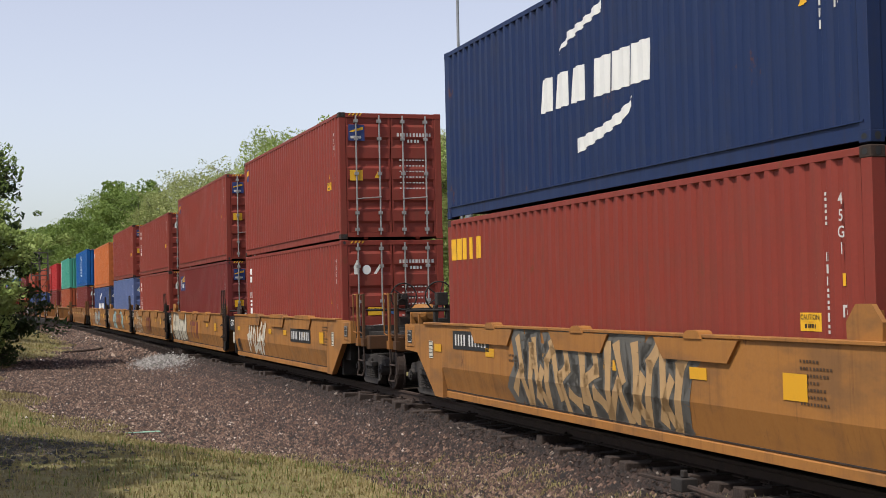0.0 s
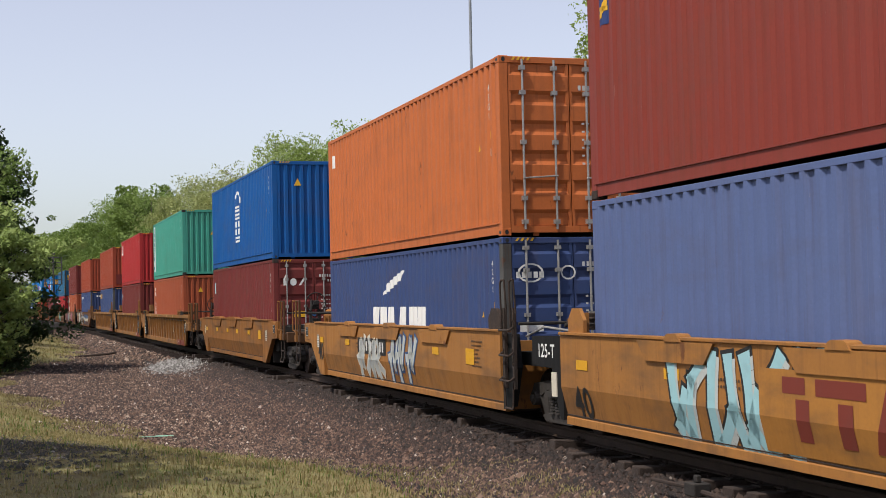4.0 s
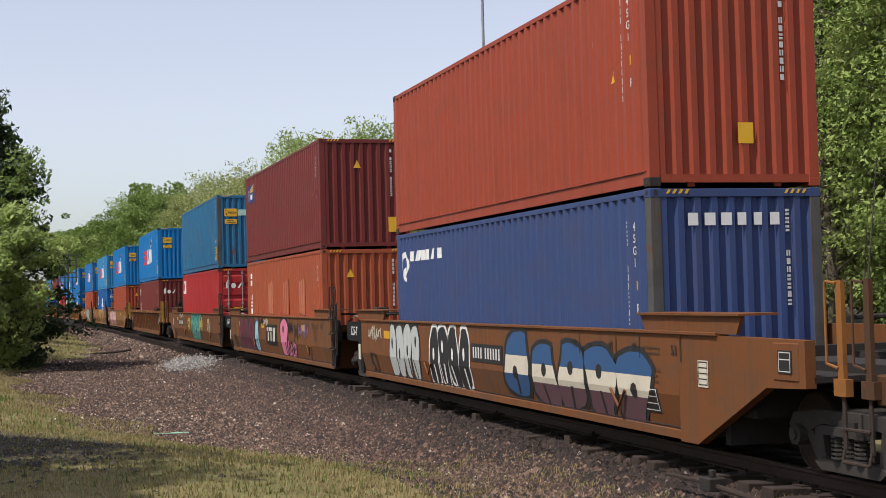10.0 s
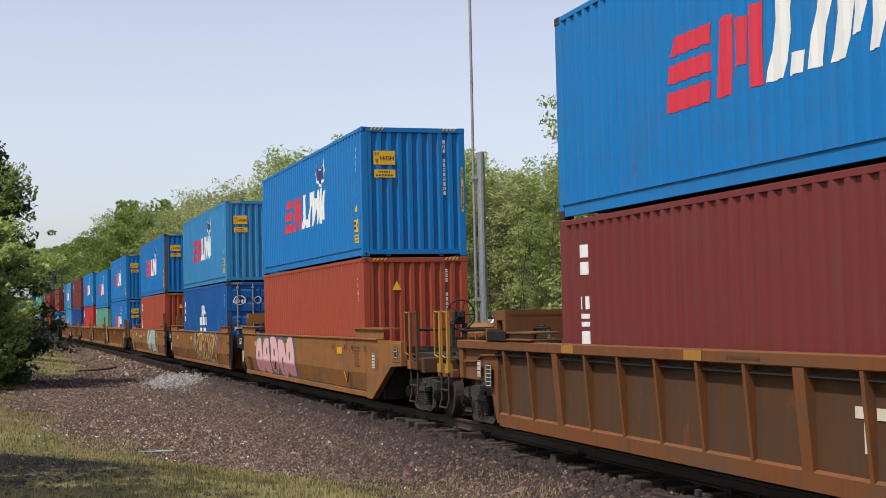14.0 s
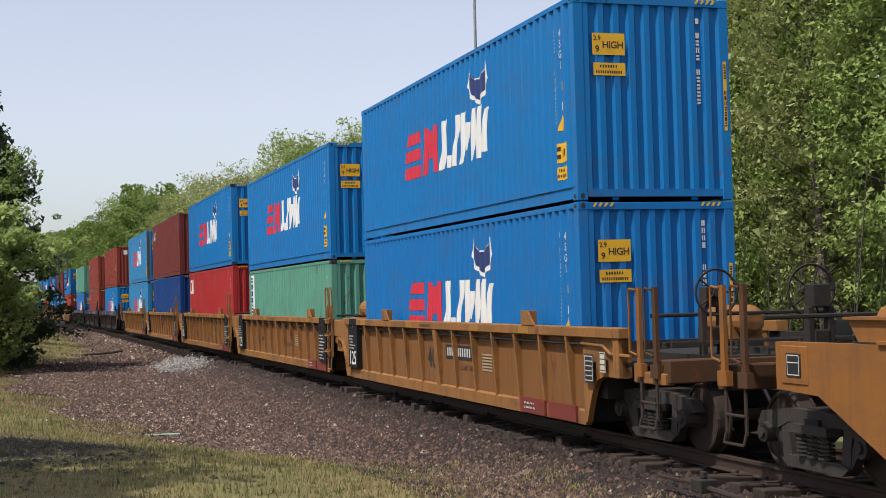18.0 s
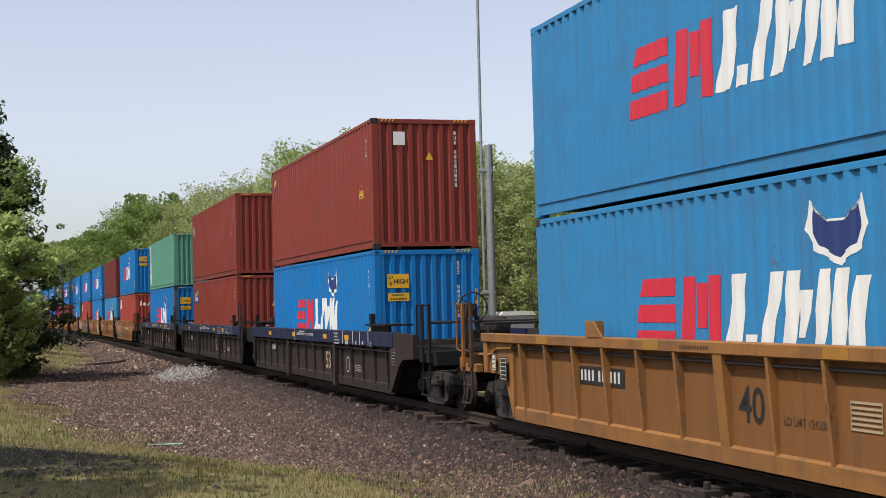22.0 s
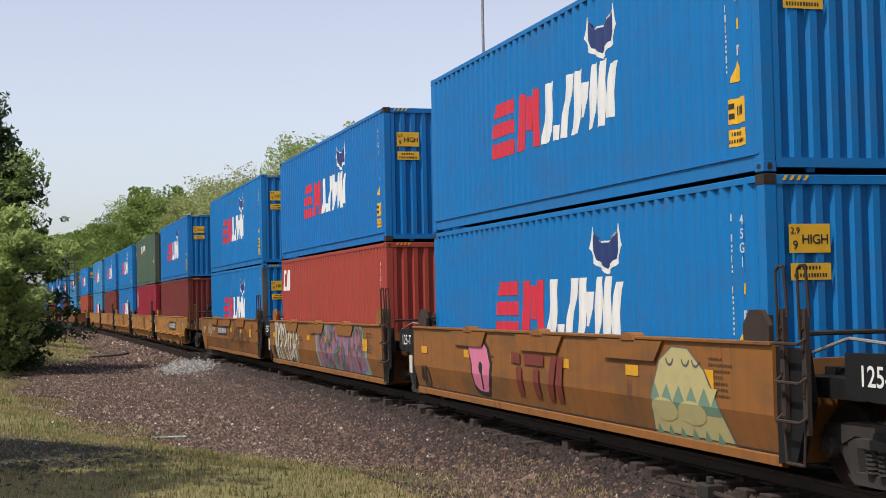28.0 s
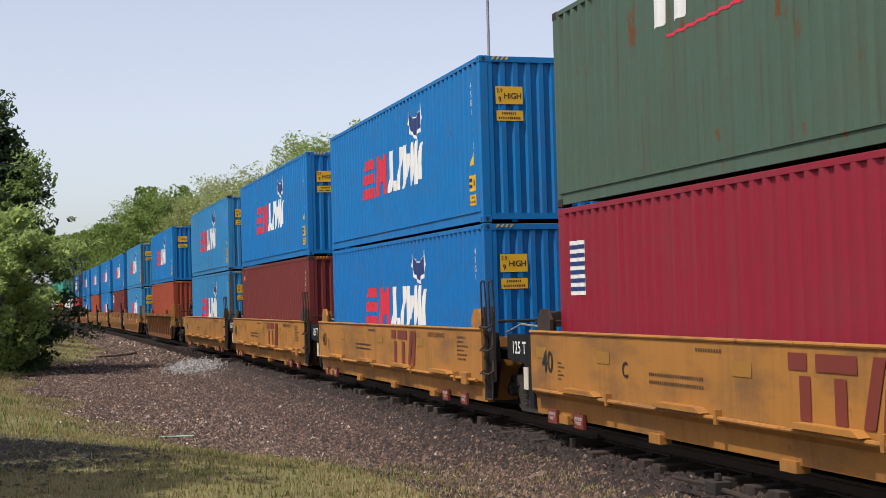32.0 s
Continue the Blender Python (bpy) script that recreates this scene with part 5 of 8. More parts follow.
        stencil(ob, -0.4, top - 0.09, 10, 0.9, 0.045, 5, MARK_WHITE if deep else MARK_BLACK, 1, 0.026, False)
    else:
        for k in (-1, 1):
            piece("side_wall", ("step", lw, k), lambda: sweep(bmesh.new(), [(k * y, z) for y, z in ((HW, top), (HW, 0.55), (HW - 0.07, 0.46), (HW - 0.09, 0.20), (1.3, 0.20), (1.36, top))], a, b), coat, ob)
        piece("side_lip", ("steplip", lw), lambda: rods([(a, -HW, top), (b, -HW, top)], 0.025, 8), coat, ob)
        piece("side_tube", ("steptube", lw), lambda: rods([(a + 0.2, -HW - 0.04, 0.56), (b - 0.2, -HW - 0.04, 0.56)], 0.03, 8), coat, ob)
        for x in (-4.6, -1.6, 1.5, 4.4):
            piece("step_ledge", ("ledge",), lambda: prism(bmesh.new(), [(-0.62, 0.60), (0.62, 0.60), (0.5, 0.66), (-0.5, 0.66)], -HW - 0.13, -HW + 0.01), coat, ob, m=pose(x, 0, 0))
            piece("tube_hook", ("hook",), lambda: boxes((-0.03, 0.03, -HW - 0.08, -HW + 0.02, 0.50, 0.66)), coat, ob, m=pose(x + 0.9, 0, 0))
            piece("drain_box", ("drain",), lambda: boxes((-0.16, 0.16, -1.46, -1.3, 0.12, 0.24)), coat, ob, m=pose(x - 0.9, 0, 0))
        piece("tube_end_box", ("tubeend",), lambda: boxes((-0.14, 0.14, -HW - 0.1, -HW + 0.01, 0.46, 0.68), (0.14, 0.26, -HW - 0.07, -HW - 0.02, 0.53, 0.59), bev=0.015), coat, ob, m=pose(b - 0.75, 0, 0))
        for x in (-5.9, -4.9, 4.4, 5.5):
            q = piece("jacking_plate", ("lift",), lambda: boxes((-0.17, 0.17, -1.475, -1.43, 0.10, 0.30)), MARK_MAROON, ob, "maroon jacking plate", m=pose(x, 0, 0))
            hang("lettering", text_mesh("JACKING\nPOINT", 0.065), MARK_FINE, q, m=pose(0, -1.478, 0.205, 90, 0, 0))
        reflectors(ob, (-6.2, -3.9, -0.2, 2.9), 1.12, 0.42, 0.16, 0.007, False, MARK_DULL)
        stencil(ob, -1.75, 0.95, 20, 1.5, 0.05, 2, MARK_BLACK, 2, 0.006, False)
        stencil(ob, -5.4, 0.98, 7, 0.3, 0.03, 8, MARK_BLACK, 5, 0.006, False)
        stencil(ob, -0.9, 1.28, 9, 0.7, 0.05, 6, MARK_BLACK, 1, 0.006, False)
        stencil(ob, 5.7, 1.25, 10, 0.8, 0.04, 7, MARK_BLACK, 6, 0.006, False)
    if kind == "sill":
        for x in (4.2, 5.2, 5.85, 6.6):
            piece("chord_tick", ("tick",), lambda: boxes((-0.014, 0.014, -1.526, -1.52, 1.14, 1.44)), MARK_FINE, ob, "", pose(x, 0, 0))
        for x in (-2.7, 3.1):
            piece("gusset", ("guss",), lambda: prism(bmesh.new(), [(-0.16, 1.14), (0.16, 1.14), (0.1, 0.2), (-0.1, 0.2)], -1.49, -1.39), coat, ob, "", pose(x, 0, 0))
            piece("gusset_foot", ("gussf",), lambda: boxes((-0.1, 0.1, -1.50, -1.42, 0.14, 0.24)), STEEL_RUST, ob, "", pose(x, 0, 0))
    # the two ends
    for end, e, x in ((front, 1, b), (rear, -1, a)):
        if end == "joint":
            reach = 1.15 if not long else 1.55
            piece("end_platform", ("plat", e, reach, top), lambda: boxes((*sorted((0, e * reach)), -1.2, 1.2, 0.92, 1.12), (*sorted((0, e * reach * 0.9)), -0.9, 0.9, 1.12, 1.2)), dark, ob, "dark end platform", pose(x, 0, 0))
            if e < 0:
                arm = piece("end_bracket", ("arm", reach, kind), lambda: prism(bmesh.new(), [(0.0, top - 0.04), (-reach, top - 0.06)] + (arch_curve(reach) if kind == "ribbed" else [(-reach, top - 0.44), (-reach * 0.8, top - 0.48), (-0.40, top - 0.50), (-0.24, 0.5), (-0.10, 0.26)]) + [(0.0, 0.26)], -1.47, -1.38), coat if kind == "ribbed" else dark, ob, "end bracket", pose(x, 0, 0))
                if kind in ("smooth", "step"):
                    hang("lettering", text_mesh("125-T" if kind == "smooth" else "125 T", 0.27), MARK_WHITE, arm, "white painted load mark", pose(-reach * 0.52, -1.478, top - 0.27, 90, 0, 0))
                    piece("yellow_plate", ("armplate",), lambda: boxes((-0.09, 0.09, -1.485, -1.47, -0.17, 0.17)), MARK_CREAM, arm, m=pose(-0.3, 0, top - 0.72))
                if kind == "ribbed":
                    piece("arch_flange", ("archf", reach), lambda: arch_flange(reach), coat, arm, "", None)
                    piece("joint_box", ("jbox", -1), lambda: joint_box(-1), coat, ob, "ochre end box with a dark slot", pose(x - reach + 0.2, 0, 0))
                    if long:
                        piece("stop_frame", ("stopf",), stop_frame, coat, ob, "ochre container stop frame", pose(x - reach + 0.55, 0, top - 0.3))
                if kind == "smooth" and long and coat is not OCHRE_BROWN:
                    piece("stop_arch", ("stopa",), stop_arch, coat, ob, "brown steel container stop arches", pose(x - reach + 0.15, 0, top - 0.15))
                if kind == "ribbed" and not long:
                    piece("air_tank", ("tank",), tank, coat, ob, "air reservoir tank", pose(x - 0.75, -0.75, top + 0.2))
                    piece("tank_box", ("tbox",), lambda: boxes((-0.5, 0.35, -1.35, -0.3, -0.14, 0.0), (-0.62, -0.3, -1.45, -1.0, -0.3, -0.05), bev=0.02), coat, ob, "", pose(x - 0.75, 0, top))
                truck(ob, x - (reach + 0.0))
            else:
                piece("end_bracket", ("armf", reach, kind), lambda: prism(bmesh.new(), [(0.0, top - 0.03), (0.5, top - 0.05), (0.6, 0.9), (0.35, 0.3), (0.0, 0.24)], -1.46, -1.36), dark, ob, "black end bracket", pose(x, 0, 0))
                piece("ladder", ("ladder",), lambda: ladder(0.28, 2.22), coat if kind == "ribbed" else STEEL_RUST, ob, "slim steel ladder", pose(x + 0.42, -1.52, 0))
                if kind == "ribbed":
                    piece("joint_box", ("jbox", 1), lambda: joint_box(1), coat, ob, "ochre end box with a dark slot", pose(x + 0.95, 0, 0))
                    piece("end_box", ("ebox",), lambda: boxes((0.0, 0.42, -1.45, -0.9, 1.06, 1.46), (0.05, 0.35, -1.42, -1.0, 0.9, 1.06), bev=0.02), coat, ob, m=pose(x + 0.50, 0, 0))
                piece("brake_valve", ("valve",), lambda: boxes((-0.18, 0.18, -0.6, -0.3, 1.45, 1.7), (-0.35, 0.3, -0.5, -0.42, 1.6, 1.64), (-0.08, 0.08, -0.75, -0.6, 1.5, 1.62), (0.2, 0.28, -0.9, -0.2, 1.3, 1.36), bev=0.01), STEEL_RUST, ob, "brake valve and pipes", pose(x + 0.95, 0, 0))
                piece("air_pipe", ("apipe",), lambda: rods([(0.1, -1.1, 1.35), (0.6, -1.0, 1.5), (0.9, -0.6, 1.42), (1.5, -0.7, 1.25)], 0.018, 6), ROD, ob, "", pose(x, 0, 0))
            if kind == "smooth" and not long or kind == "step":
                piece("corner_guide", ("guide",), guide, coat if seed % 2 else STEEL_RUST, ob, m=pose(x - e * 0.42, -1.42, top - 0.02))
            piece("cross_rail", ("crossrail",), lambda: rods([(0, -1.3, 1.55), (0, 1.3, 1.55)], 0.025, 6), STEEL_DARK, ob, m=pose(x + e * 0.3, 0, 0))
        else:
            r1 = 1.25 if not long else 1.75
            r2 = r1 + 1.3
            s_ = 1 if e > 0 else -1
            inner = -s_ * cut
            shoulder = [(inner, top - 0.012), (s_ * r1, top - 0.03), (s_ * r1, 0.95), (s_ * (r1 - 0.75), 0.92), (inner + s_ * 0.42, 0.20), (inner, 0.20)] if kind == "smooth" else [(0.0, top - 0.15), (s_ * r1, top - 0.15), (s_ * r1, 0.86), (s_ * 0.66, 0.86), (s_ * 0.44, 0.80), (s_ * 0.29, 0.65), (s_ * 0.17, 0.42), (s_ * 0.08, 0.22), (0.0, 0.22)] if kind == "ribbed" else [(0.0, top - 0.01), (s_ * r1, top - 0.03), (s_ * r1, 0.95), (s_ * (r1 - 0.75), 0.92), (s_ * (r1 - 1.05), 0.78), (s_ * 0.08, 0.24), (0.0, 0.22)]
            piece("end_plate", ("shoulder", e, r1, kind), lambda: prism(bmesh.new(), shoulder, *((-1.44, -1.36) if kind == "ribbed" else (-1.498, -1.38))), coat, ob, m=pose(x, 0, 0))
            if kind == "ribbed":
                piece("chord_end", ("chordend", e, r1), lambda: boxes((*sorted((s_ * 0.302, s_ * (r1 + 0.06))), -1.52, -1.34, top - 0.14, top), (*sorted((s_ * (r1 - 0.17), s_ * r1)), -1.50, -1.30, 0.86, top - 0.14), bev=0.012), coat, ob, m=pose(x, 0, 0))
                piece("bent_pipe", ("bentpipe", e), lambda: rods([(0, -1.46, top - 0.22), (s_ * 0.7, -1.46, top - 0.24), (s_ * 0.95, -1.47, top - 0.34), (s_ * (r1 - 0.2), -1.47, top - 0.35)], 0.022, 6), coat, ob, m=pose(x, 0, 0))
                piece("foot_beam", ("footbeam",), lambda: boxes((-0.42, 0.42, -1.49, -1.36, 0.84, 0.98), bev=0.012), coat, ob, m=pose(x + s_ * (r2 - 0.45), 0, 0))
            # added dark block, stands in for the shade behind the end plate
            piece("end_underframe", ("undr", e), lambda: boxes((*sorted((0.02, s_ * 0.45)), -1.30, 1.30, 0.55, 0.98)), STEEL_DARK, ob, m=pose(x, 0, 0))
            # far plate in dark steel instead of its coat, as if in shade
            piece("end_plate", ("shoulderf", e, r1, kind), lambda: prism(bmesh.new(), shoulder, 1.40, 1.49), STEEL_DARK, ob, m=pose(x, 0, 0))
            piece("end_deck", ("edeck", e, r1), lambda: boxes((*sorted((0, s_ * r2)), -0.75, 0.75, 0.98, 1.16), (*sorted((0, s_ * r1)), -1.4, 1.4, 1.0, 1.06)), dark if kind == "sill" else STEEL_DARK, ob, m=pose(x, 0, 0))
            piece("end_sill", ("esill", e), lambda: boxes((-0.12, 0.12, -1.45, 1.45, 0.86, 1.14), bev=0.015), RUST_SHADED if kind != "sill" else BLACK, ob, m=pose(x + s_ * (r2 - 0.1), 0, 0))
            piece("walkway", ("walk",), lambda: grating(0.62, 2.6), STEEL_DARK, ob, "steel grating walkway", pose(x + s_ * (r2 - 0.5), 0, 1.30))
            for gx in (-0.22, 0.22):
                piece("grab_iron", ("hoop",), lambda: grab_iron(0.92, 2.0), (STRAW_PAINT if coat is OCHRE_BROWN and kind == "ribbed" else RUST_SHADED if gx > 0 else OCHRE_TAN) if kind != "sill" else BLACK, ob, m=pose(x + s_ * (r2 - 0.45) + gx, -1.50, 0))
            piece("stirrup_step", ("stirrup",), stirrup, STEEL_RUST if kind != "sill" else BLACK, ob, m=pose(x + s_ * (r2 - 0.45), -1.50, 0))
            piece("cross_rail", ("crossrail",), lambda: rods([(0, -1.3, 1.55), (0, 1.3, 1.55)], 0.025, 6), STEEL_DARK, ob, m=pose(x + s_ * (r2 - 0.75), 0, 0.1))
            if e > 0 or seed % 2:
                h = piece("brake_stand", ("bstand",), lambda: boxes((-0.05, 0.05, -0.16, -0.08, 1.1, 1.75), (-0.05, 0.05, 0.08, 0.16, 1.1, 1.75), (-0.10, 0.08, -0.11, 0.11, 1.74, 1.99), (-0.20, 0.06, -0.09, 0.09, 1.30, 1.50), bev=0.012), STEEL_DARK if seed % 2 else STEEL_RUST, ob, "brake stand", pose(x + s_ * (r2 - 0.6), -0.55, 0))
                piece("brake_wheel", ("bwheel",), brake_wheel, STEEL_DARK, h, m=pose(s_ * 0.14, 0, 1.92))
                piece("air_tank", ("tank",), tank, coat if kind != "sill" else STEEL_DARK, ob, "air reservoir tank", pose(x + s_ * (r2 - 1.3), 0.15, 1.55))
            piece("coupler", ("coupler", e), lambda: coupler(), STEEL_RUST, ob, "rusty knuckle coupler", pose(x + s_ * (r2 - 0.1), 0, 0, 0, 0, 0 if e > 0 else 180))
            piece("air_hose", ("hose",), hose, BLACK, ob, m=pose(x + s_ * (r2 - 0.1), 0, 0, 0, 0, 0 if e > 0 else 180))
            if long and kind == "ribbed" and e < 0:
                piece("stop_frame", ("stopf",), stop_frame, coat, ob, "ochre container stop frame", pose(x + s_ * 0.75, 0, top - 0.3))
            truck(ob, x + s_ * (r1 + 0.05))
            if kind in ("smooth", "step"):
                b_ = piece("plate_box", ("pbox",), lambda: boxes((-0.24, 0.24, -1.51, -1.44, -0.19, 0.19), bev=0.01), coat, ob, m=pose(x + s_ * (r1 - 0.35), 0, 1.20))
                piece("black_card", ("bcard",), lambda: boxes((-0.13, 0.13, -1.518, -1.50, -0.115, 0.115)), MARK_BLACK, b_)
                stuff(piece("card_lines", ("bcardl",), lambda: fold_sheet([quad(-0.11, 0.11, -0.10, -0.09), quad(-0.11, 0.11, 0.02, 0.03), quad(-0.11, -0.10, -0.10, 0.10), quad(0.10, 0.11, -0.10, 0.10), quad(-0.11, 0.11, 0.09, 0.10)], 0.020, False), MARK_FINE, b_))
                label_card(ob, x - s_ * 0.35, 1.0, 0.24, 0.30, 0.006, kind == "smooth", 4, False)
            else:
                label_card(ob, x + s_ * 0.3, 0.95, 0.30, 0.38, -0.005, False, 5, True)
                label_card(ob, x + s_ * 0.75, 1.05, 0.18, 0.26, -0.005, False, 3, False)
        if long and kind == "ribbed":
            tr_ = piece("end_tray", ("lowtray",), lambda: boxes((-0.95, 0.95, -0.075, 0.42, 0.02, 0.045), (-0.95, 0.95, -0.06, 0.38, 0.12, 0.15), (-0.90, 0.90, -0.02, 0.02, 0.0, 0.13), (-1.0, -0.93, -0.08, 0.1, 0.0, 0.20), bev=0.006), coat, ob, m=pose(x - e * 0.75, -1.46, top))
            piece("tray_end", ("trayend",), lambda: boxes((-0.42, 0.42, -0.078, 0.43, 0.016, 0.155)), BLACK, tr_, "black painted end", pose(e * 0.52, 0, 0))
        elif long and kind != "sill":
            piece("end_tray", ("tray", 2.5), lambda: tray(2.5), coat, ob, m=pose(x - e * 0.75, -1.46, top))
        elif kind == "sill":
            piece("end_tray", ("dtray",), lambda: boxes((-0.85, 0.85, -0.1, 0.5, 0.12, 0.16), (-0.75, 0.75, 0.0, 0.06, 0, 0.12), (-0.85, -0.7, 0.0, 0.1, 0.1, 0.38)), BLACK, ob, m=pose(x - e * 0.9, -1.46, top, 0, 0, 0))
    return tagged(ob, label, "rail car", "units of the train")


def rib(deep, wide, cz):
    w = 0.10 if wide else 0.030
    bm = bmesh.new()
    z0 = 0.20
    lo, hi = (1.425, 1.512) if not deep else (1.42, 1.47)
    v = []
    for y, z in ((-1.385, z0), (-lo, z0 + 0.03), (-hi, cz), (-1.385, cz)):
        v.append((bm.verts.new((-w, y, z)), bm.verts.new((w, y, z))))
    for i in range(4):
        j = (i + 1) % 4
        bm.faces.new((v[i][0], v[i][1], v[j][1], v[j][0]))
    bm.faces.new([q[0] for q in v])
    bm.faces.new([q[1] for q in v][::-1])
    bmesh.ops.recalc_face_normals(bm, faces=bm.faces[:])
    return bm

# ---- the train ----
# place of each unit: metres by which its container's forward end lies behind the first one's
# unit: (place, car kind, long well, forward end, rear end, coat, lower box, upper box)
C, J = "coupler", "joint"
UNITS = [
    (-15.6, "smooth", 0, C, J, OCHRE, ("brown", "", "tri", 0), ("cobalt", "", "tri", 0)),
    (-0.00, "smooth", 0, J, C, OCHRE, ("brown", "yellow_end", "tri", 0), ("navy", "swoosh", "tri", 0)),
    (19.87, "smooth", 0, C, J, OCHRE, ("brown", "column", "words", 1), ("brown", "corner_flag", "square", 1)),
    (35.61, "smooth", 0, J, J, OCHRE, ("maroon", "beacon", "square", 1), ("brown", "corner_flag", "square", 1)),
    (51.26, "smooth", 0, J, J, OCHRE, ("brown", "column", "words", 1), ("brown", "column", "words", 3)),
    (66.91, "smooth", 0, J, J, OCHRE, ("faded", "", "globe", 1), ("brown", "corner_flag", "square", 1)),
    (82.65, "smooth", 0, J, C, OCHRE, ("dusk", "swoosh_low", "globe", 3), ("orange", "corner_white", "tri", 1)),
    (102.22, "smooth", 0, C, C, OCHRE_TAN, ("maroon", "dot_end", "words", 1), ("royal", "globe_mid", "tri_left", 0)),
    (123.52, "ribbed", 1, C, J, OCHRE_DULL, ("terracotta", "column", "tri_left", 0), ("jade", "panel_column", "tri", 0)),
    (143.25, "ribbed", 1, J, J, OCHRE_DULL, ("maroon", "dot_end", "", 0), ("red", "white_end", "tri_low", 0)),
    (162.81, "ribbed", 1, J, C, OCHRE_DULL, ("dusk", "yellow_end", "", 0), ("rust", "", "patched", 0)),
    (186.46, "smooth", 1, C, J, OCHRE_BROWN, ("dusk", "swirl", "name_row", 0), ("rust", "", "yellow_low", 0)),
    (206.16, "smooth", 1, J, J, OCHRE_BROWN, ("terracotta", "column", "tri_left", 0), ("maroon", "beacon", "caution", 0)),
    (225.53, "smooth", 1, J, C, OCHRE_BROWN, ("red", "white_end", "words", 1), ("teal", "", "high", 0)),
    (249.60, "ribbed", 1, C, C, OCHRE_BROWN, ("maroon", "column", "words", 0), ("blue", "line", "high", 0)),
    (273.17, "smooth", 1, C, J, OCHRE_TAN, ("rust", "", "tri_left", 0), ("blue", "line", "high", 0)),
    (292.75, "smooth", 1, J, J, OCHRE_TAN, ("royal", "globe", "globe", 1), ("azure", "line", "high", 0)),
    (312.25, "smooth", 1, J, C, OCHRE_TAN, ("rust", "column", "tri_left", 0), ("blue2", "line", "high", 0)),
    (333.92, "ribbed", 0, C, J, OCHRE_DULL, ("blue2", "line", "high", 0), ("blue", "line", "high", 0)),
    (349.51, "ribbed", 0, J, J, OCHRE_DULL, ("sage", "panel_column", "tri", 2), ("blue", "line", "high", 0)),
    (365.18, "ribbed", 0, J, J, OCHRE_DULL, ("red", "white_end", "tri", 0), ("blue", "line", "high", 0)),
    (380.90, "ribbed", 0, J, J, OCHRE_DULL, ("cobalt", "", "", 0), ("maroon", "beacon", "tri", 0)),
    (396.39, "ribbed", 0, J, C, OCHRE_DULL, ("azure", "line", "high", 0), ("azure", "line", "high", 0)),
    (418.45, "sill", 1, C, J, CAR_GREY, ("blue", "line", "high", 0), ("brown", "corner_flag", "label", 0)),
    (437.89, "sill", 1, J, J, CAR_GREY, ("brown", "beacon", "tri", 0), ("brown", "dot_end", "", 0)),
    (457.49, "sill", 1, J, C, CAR_GREY, ("blue2", "line", "high", 0), ("sage", "panel_column", "tri", 2)),
    (479.46, "smooth", 0, C, J, OCHRE_TAN, ("vermilion", "white_end", "words", 0), ("blue", "line", "high", 0)),
    (495.35, "smooth", 0, J, J, OCHRE_TAN, ("azure", "line", "high", 0), ("maroon", "", "", 0)),
    (511.04, "smooth", 0, J, J, OCHRE_TAN, ("blue", "line", "high", 0), ("blue", "line", "high", 0)),
    (526.80, "smooth", 0, J, J, OCHRE_TAN, ("vermilion", "white_end", "", 0), ("blue2", "line", "high", 0)),
    (542.40, "smooth", 0, J, C, OCHRE_TAN, ("blue", "line", "high", 0), ("blue", "line", "high", 0)),
    (562.50, "step", 0, C, J, OCHRE_LIGHT, ("maroon", "", "tri", 0), ("blue2", "line", "high", 0)),
    (577.84, "step", 0, J, J, OCHRE_LIGHT, ("crimson", "square_end", "", 0), ("forest", "top_words", "label", 0)),
    (593.51, "step", 0, J, J, OCHRE_LIGHT, ("blue2", "line", "high", 0), ("blue", "line", "high", 0)),
    (608.82, "step", 0, J, J, OCHRE_LIGHT, ("maroon", "corner_flag", "", 0), ("blue", "line", "high", 0)),
    (624.29, "step", 0, J, C, OCHRE_LIGHT, ("azure", "line", "high", 0), ("azure", "line", "high", 0)),
    (644.94, "ribbed", 0, C, C, OCHRE_BROWN, ("rust", "", "tri", 0), ("blue", "line", "high", 0)),
    (664.8, "smooth", 0, C, J, OCHRE_TAN, ("azure", "line", "high", 0), ("azure", "line", "high", 0)),
    (680.4, "smooth", 0, J, J, OCHRE_TAN, ("maroon", "white_end", "", 0), ("blue", "line", "high", 0)),
    (696.0, "smooth", 0, J, J, OCHRE_TAN, ("blue", "line", "high", 0), ("blue", "line", "high", 0)),
    (711.6, "smooth", 0, J, J, OCHRE_TAN, ("rust", "", "", 0), ("blue", "line", "high", 0)),
    (727.2, "smooth", 0, J, C, OCHRE_TAN, ("blue", "line", "high", 0), ("blue", "line", "high", 0)),
    (746.8, "smooth", 0, C, C, OCHRE_TAN, ("red", "white_end", "", 0), ("blue", "line", "high", 0)),
    (766.5, "smooth", 0, C, J, OCHRE_BROWN, ("white", "", "", 0), None),
    (782.1, "smooth", 0, J, J, OCHRE_BROWN, ("orange", "", "", 0), ("jade", "", "", 0)),
    (797.7, "smooth", 0, J, J, OCHRE_BROWN, ("white", "", "", 0), ("jade", "", "", 0)),
    (813.3, "smooth", 0, J, C, OCHRE_BROWN, ("maroon", "", "", 0), ("cobalt", "", "", 0)),
    (833.1, "smooth", 0, C, J, OCHRE_BROWN, ("navy", "", "", 0), ("navy", "", "", 0)),
    (848.7, "smooth", 0, J, J, OCHRE_BROWN, ("dusk", "", "", 0), ("navy", "", "", 0)),
    (864.3, "smooth", 0, J, C, OCHRE_BROWN, ("maroon", "", "", 0), ("dusk", "", "", 0)),
]
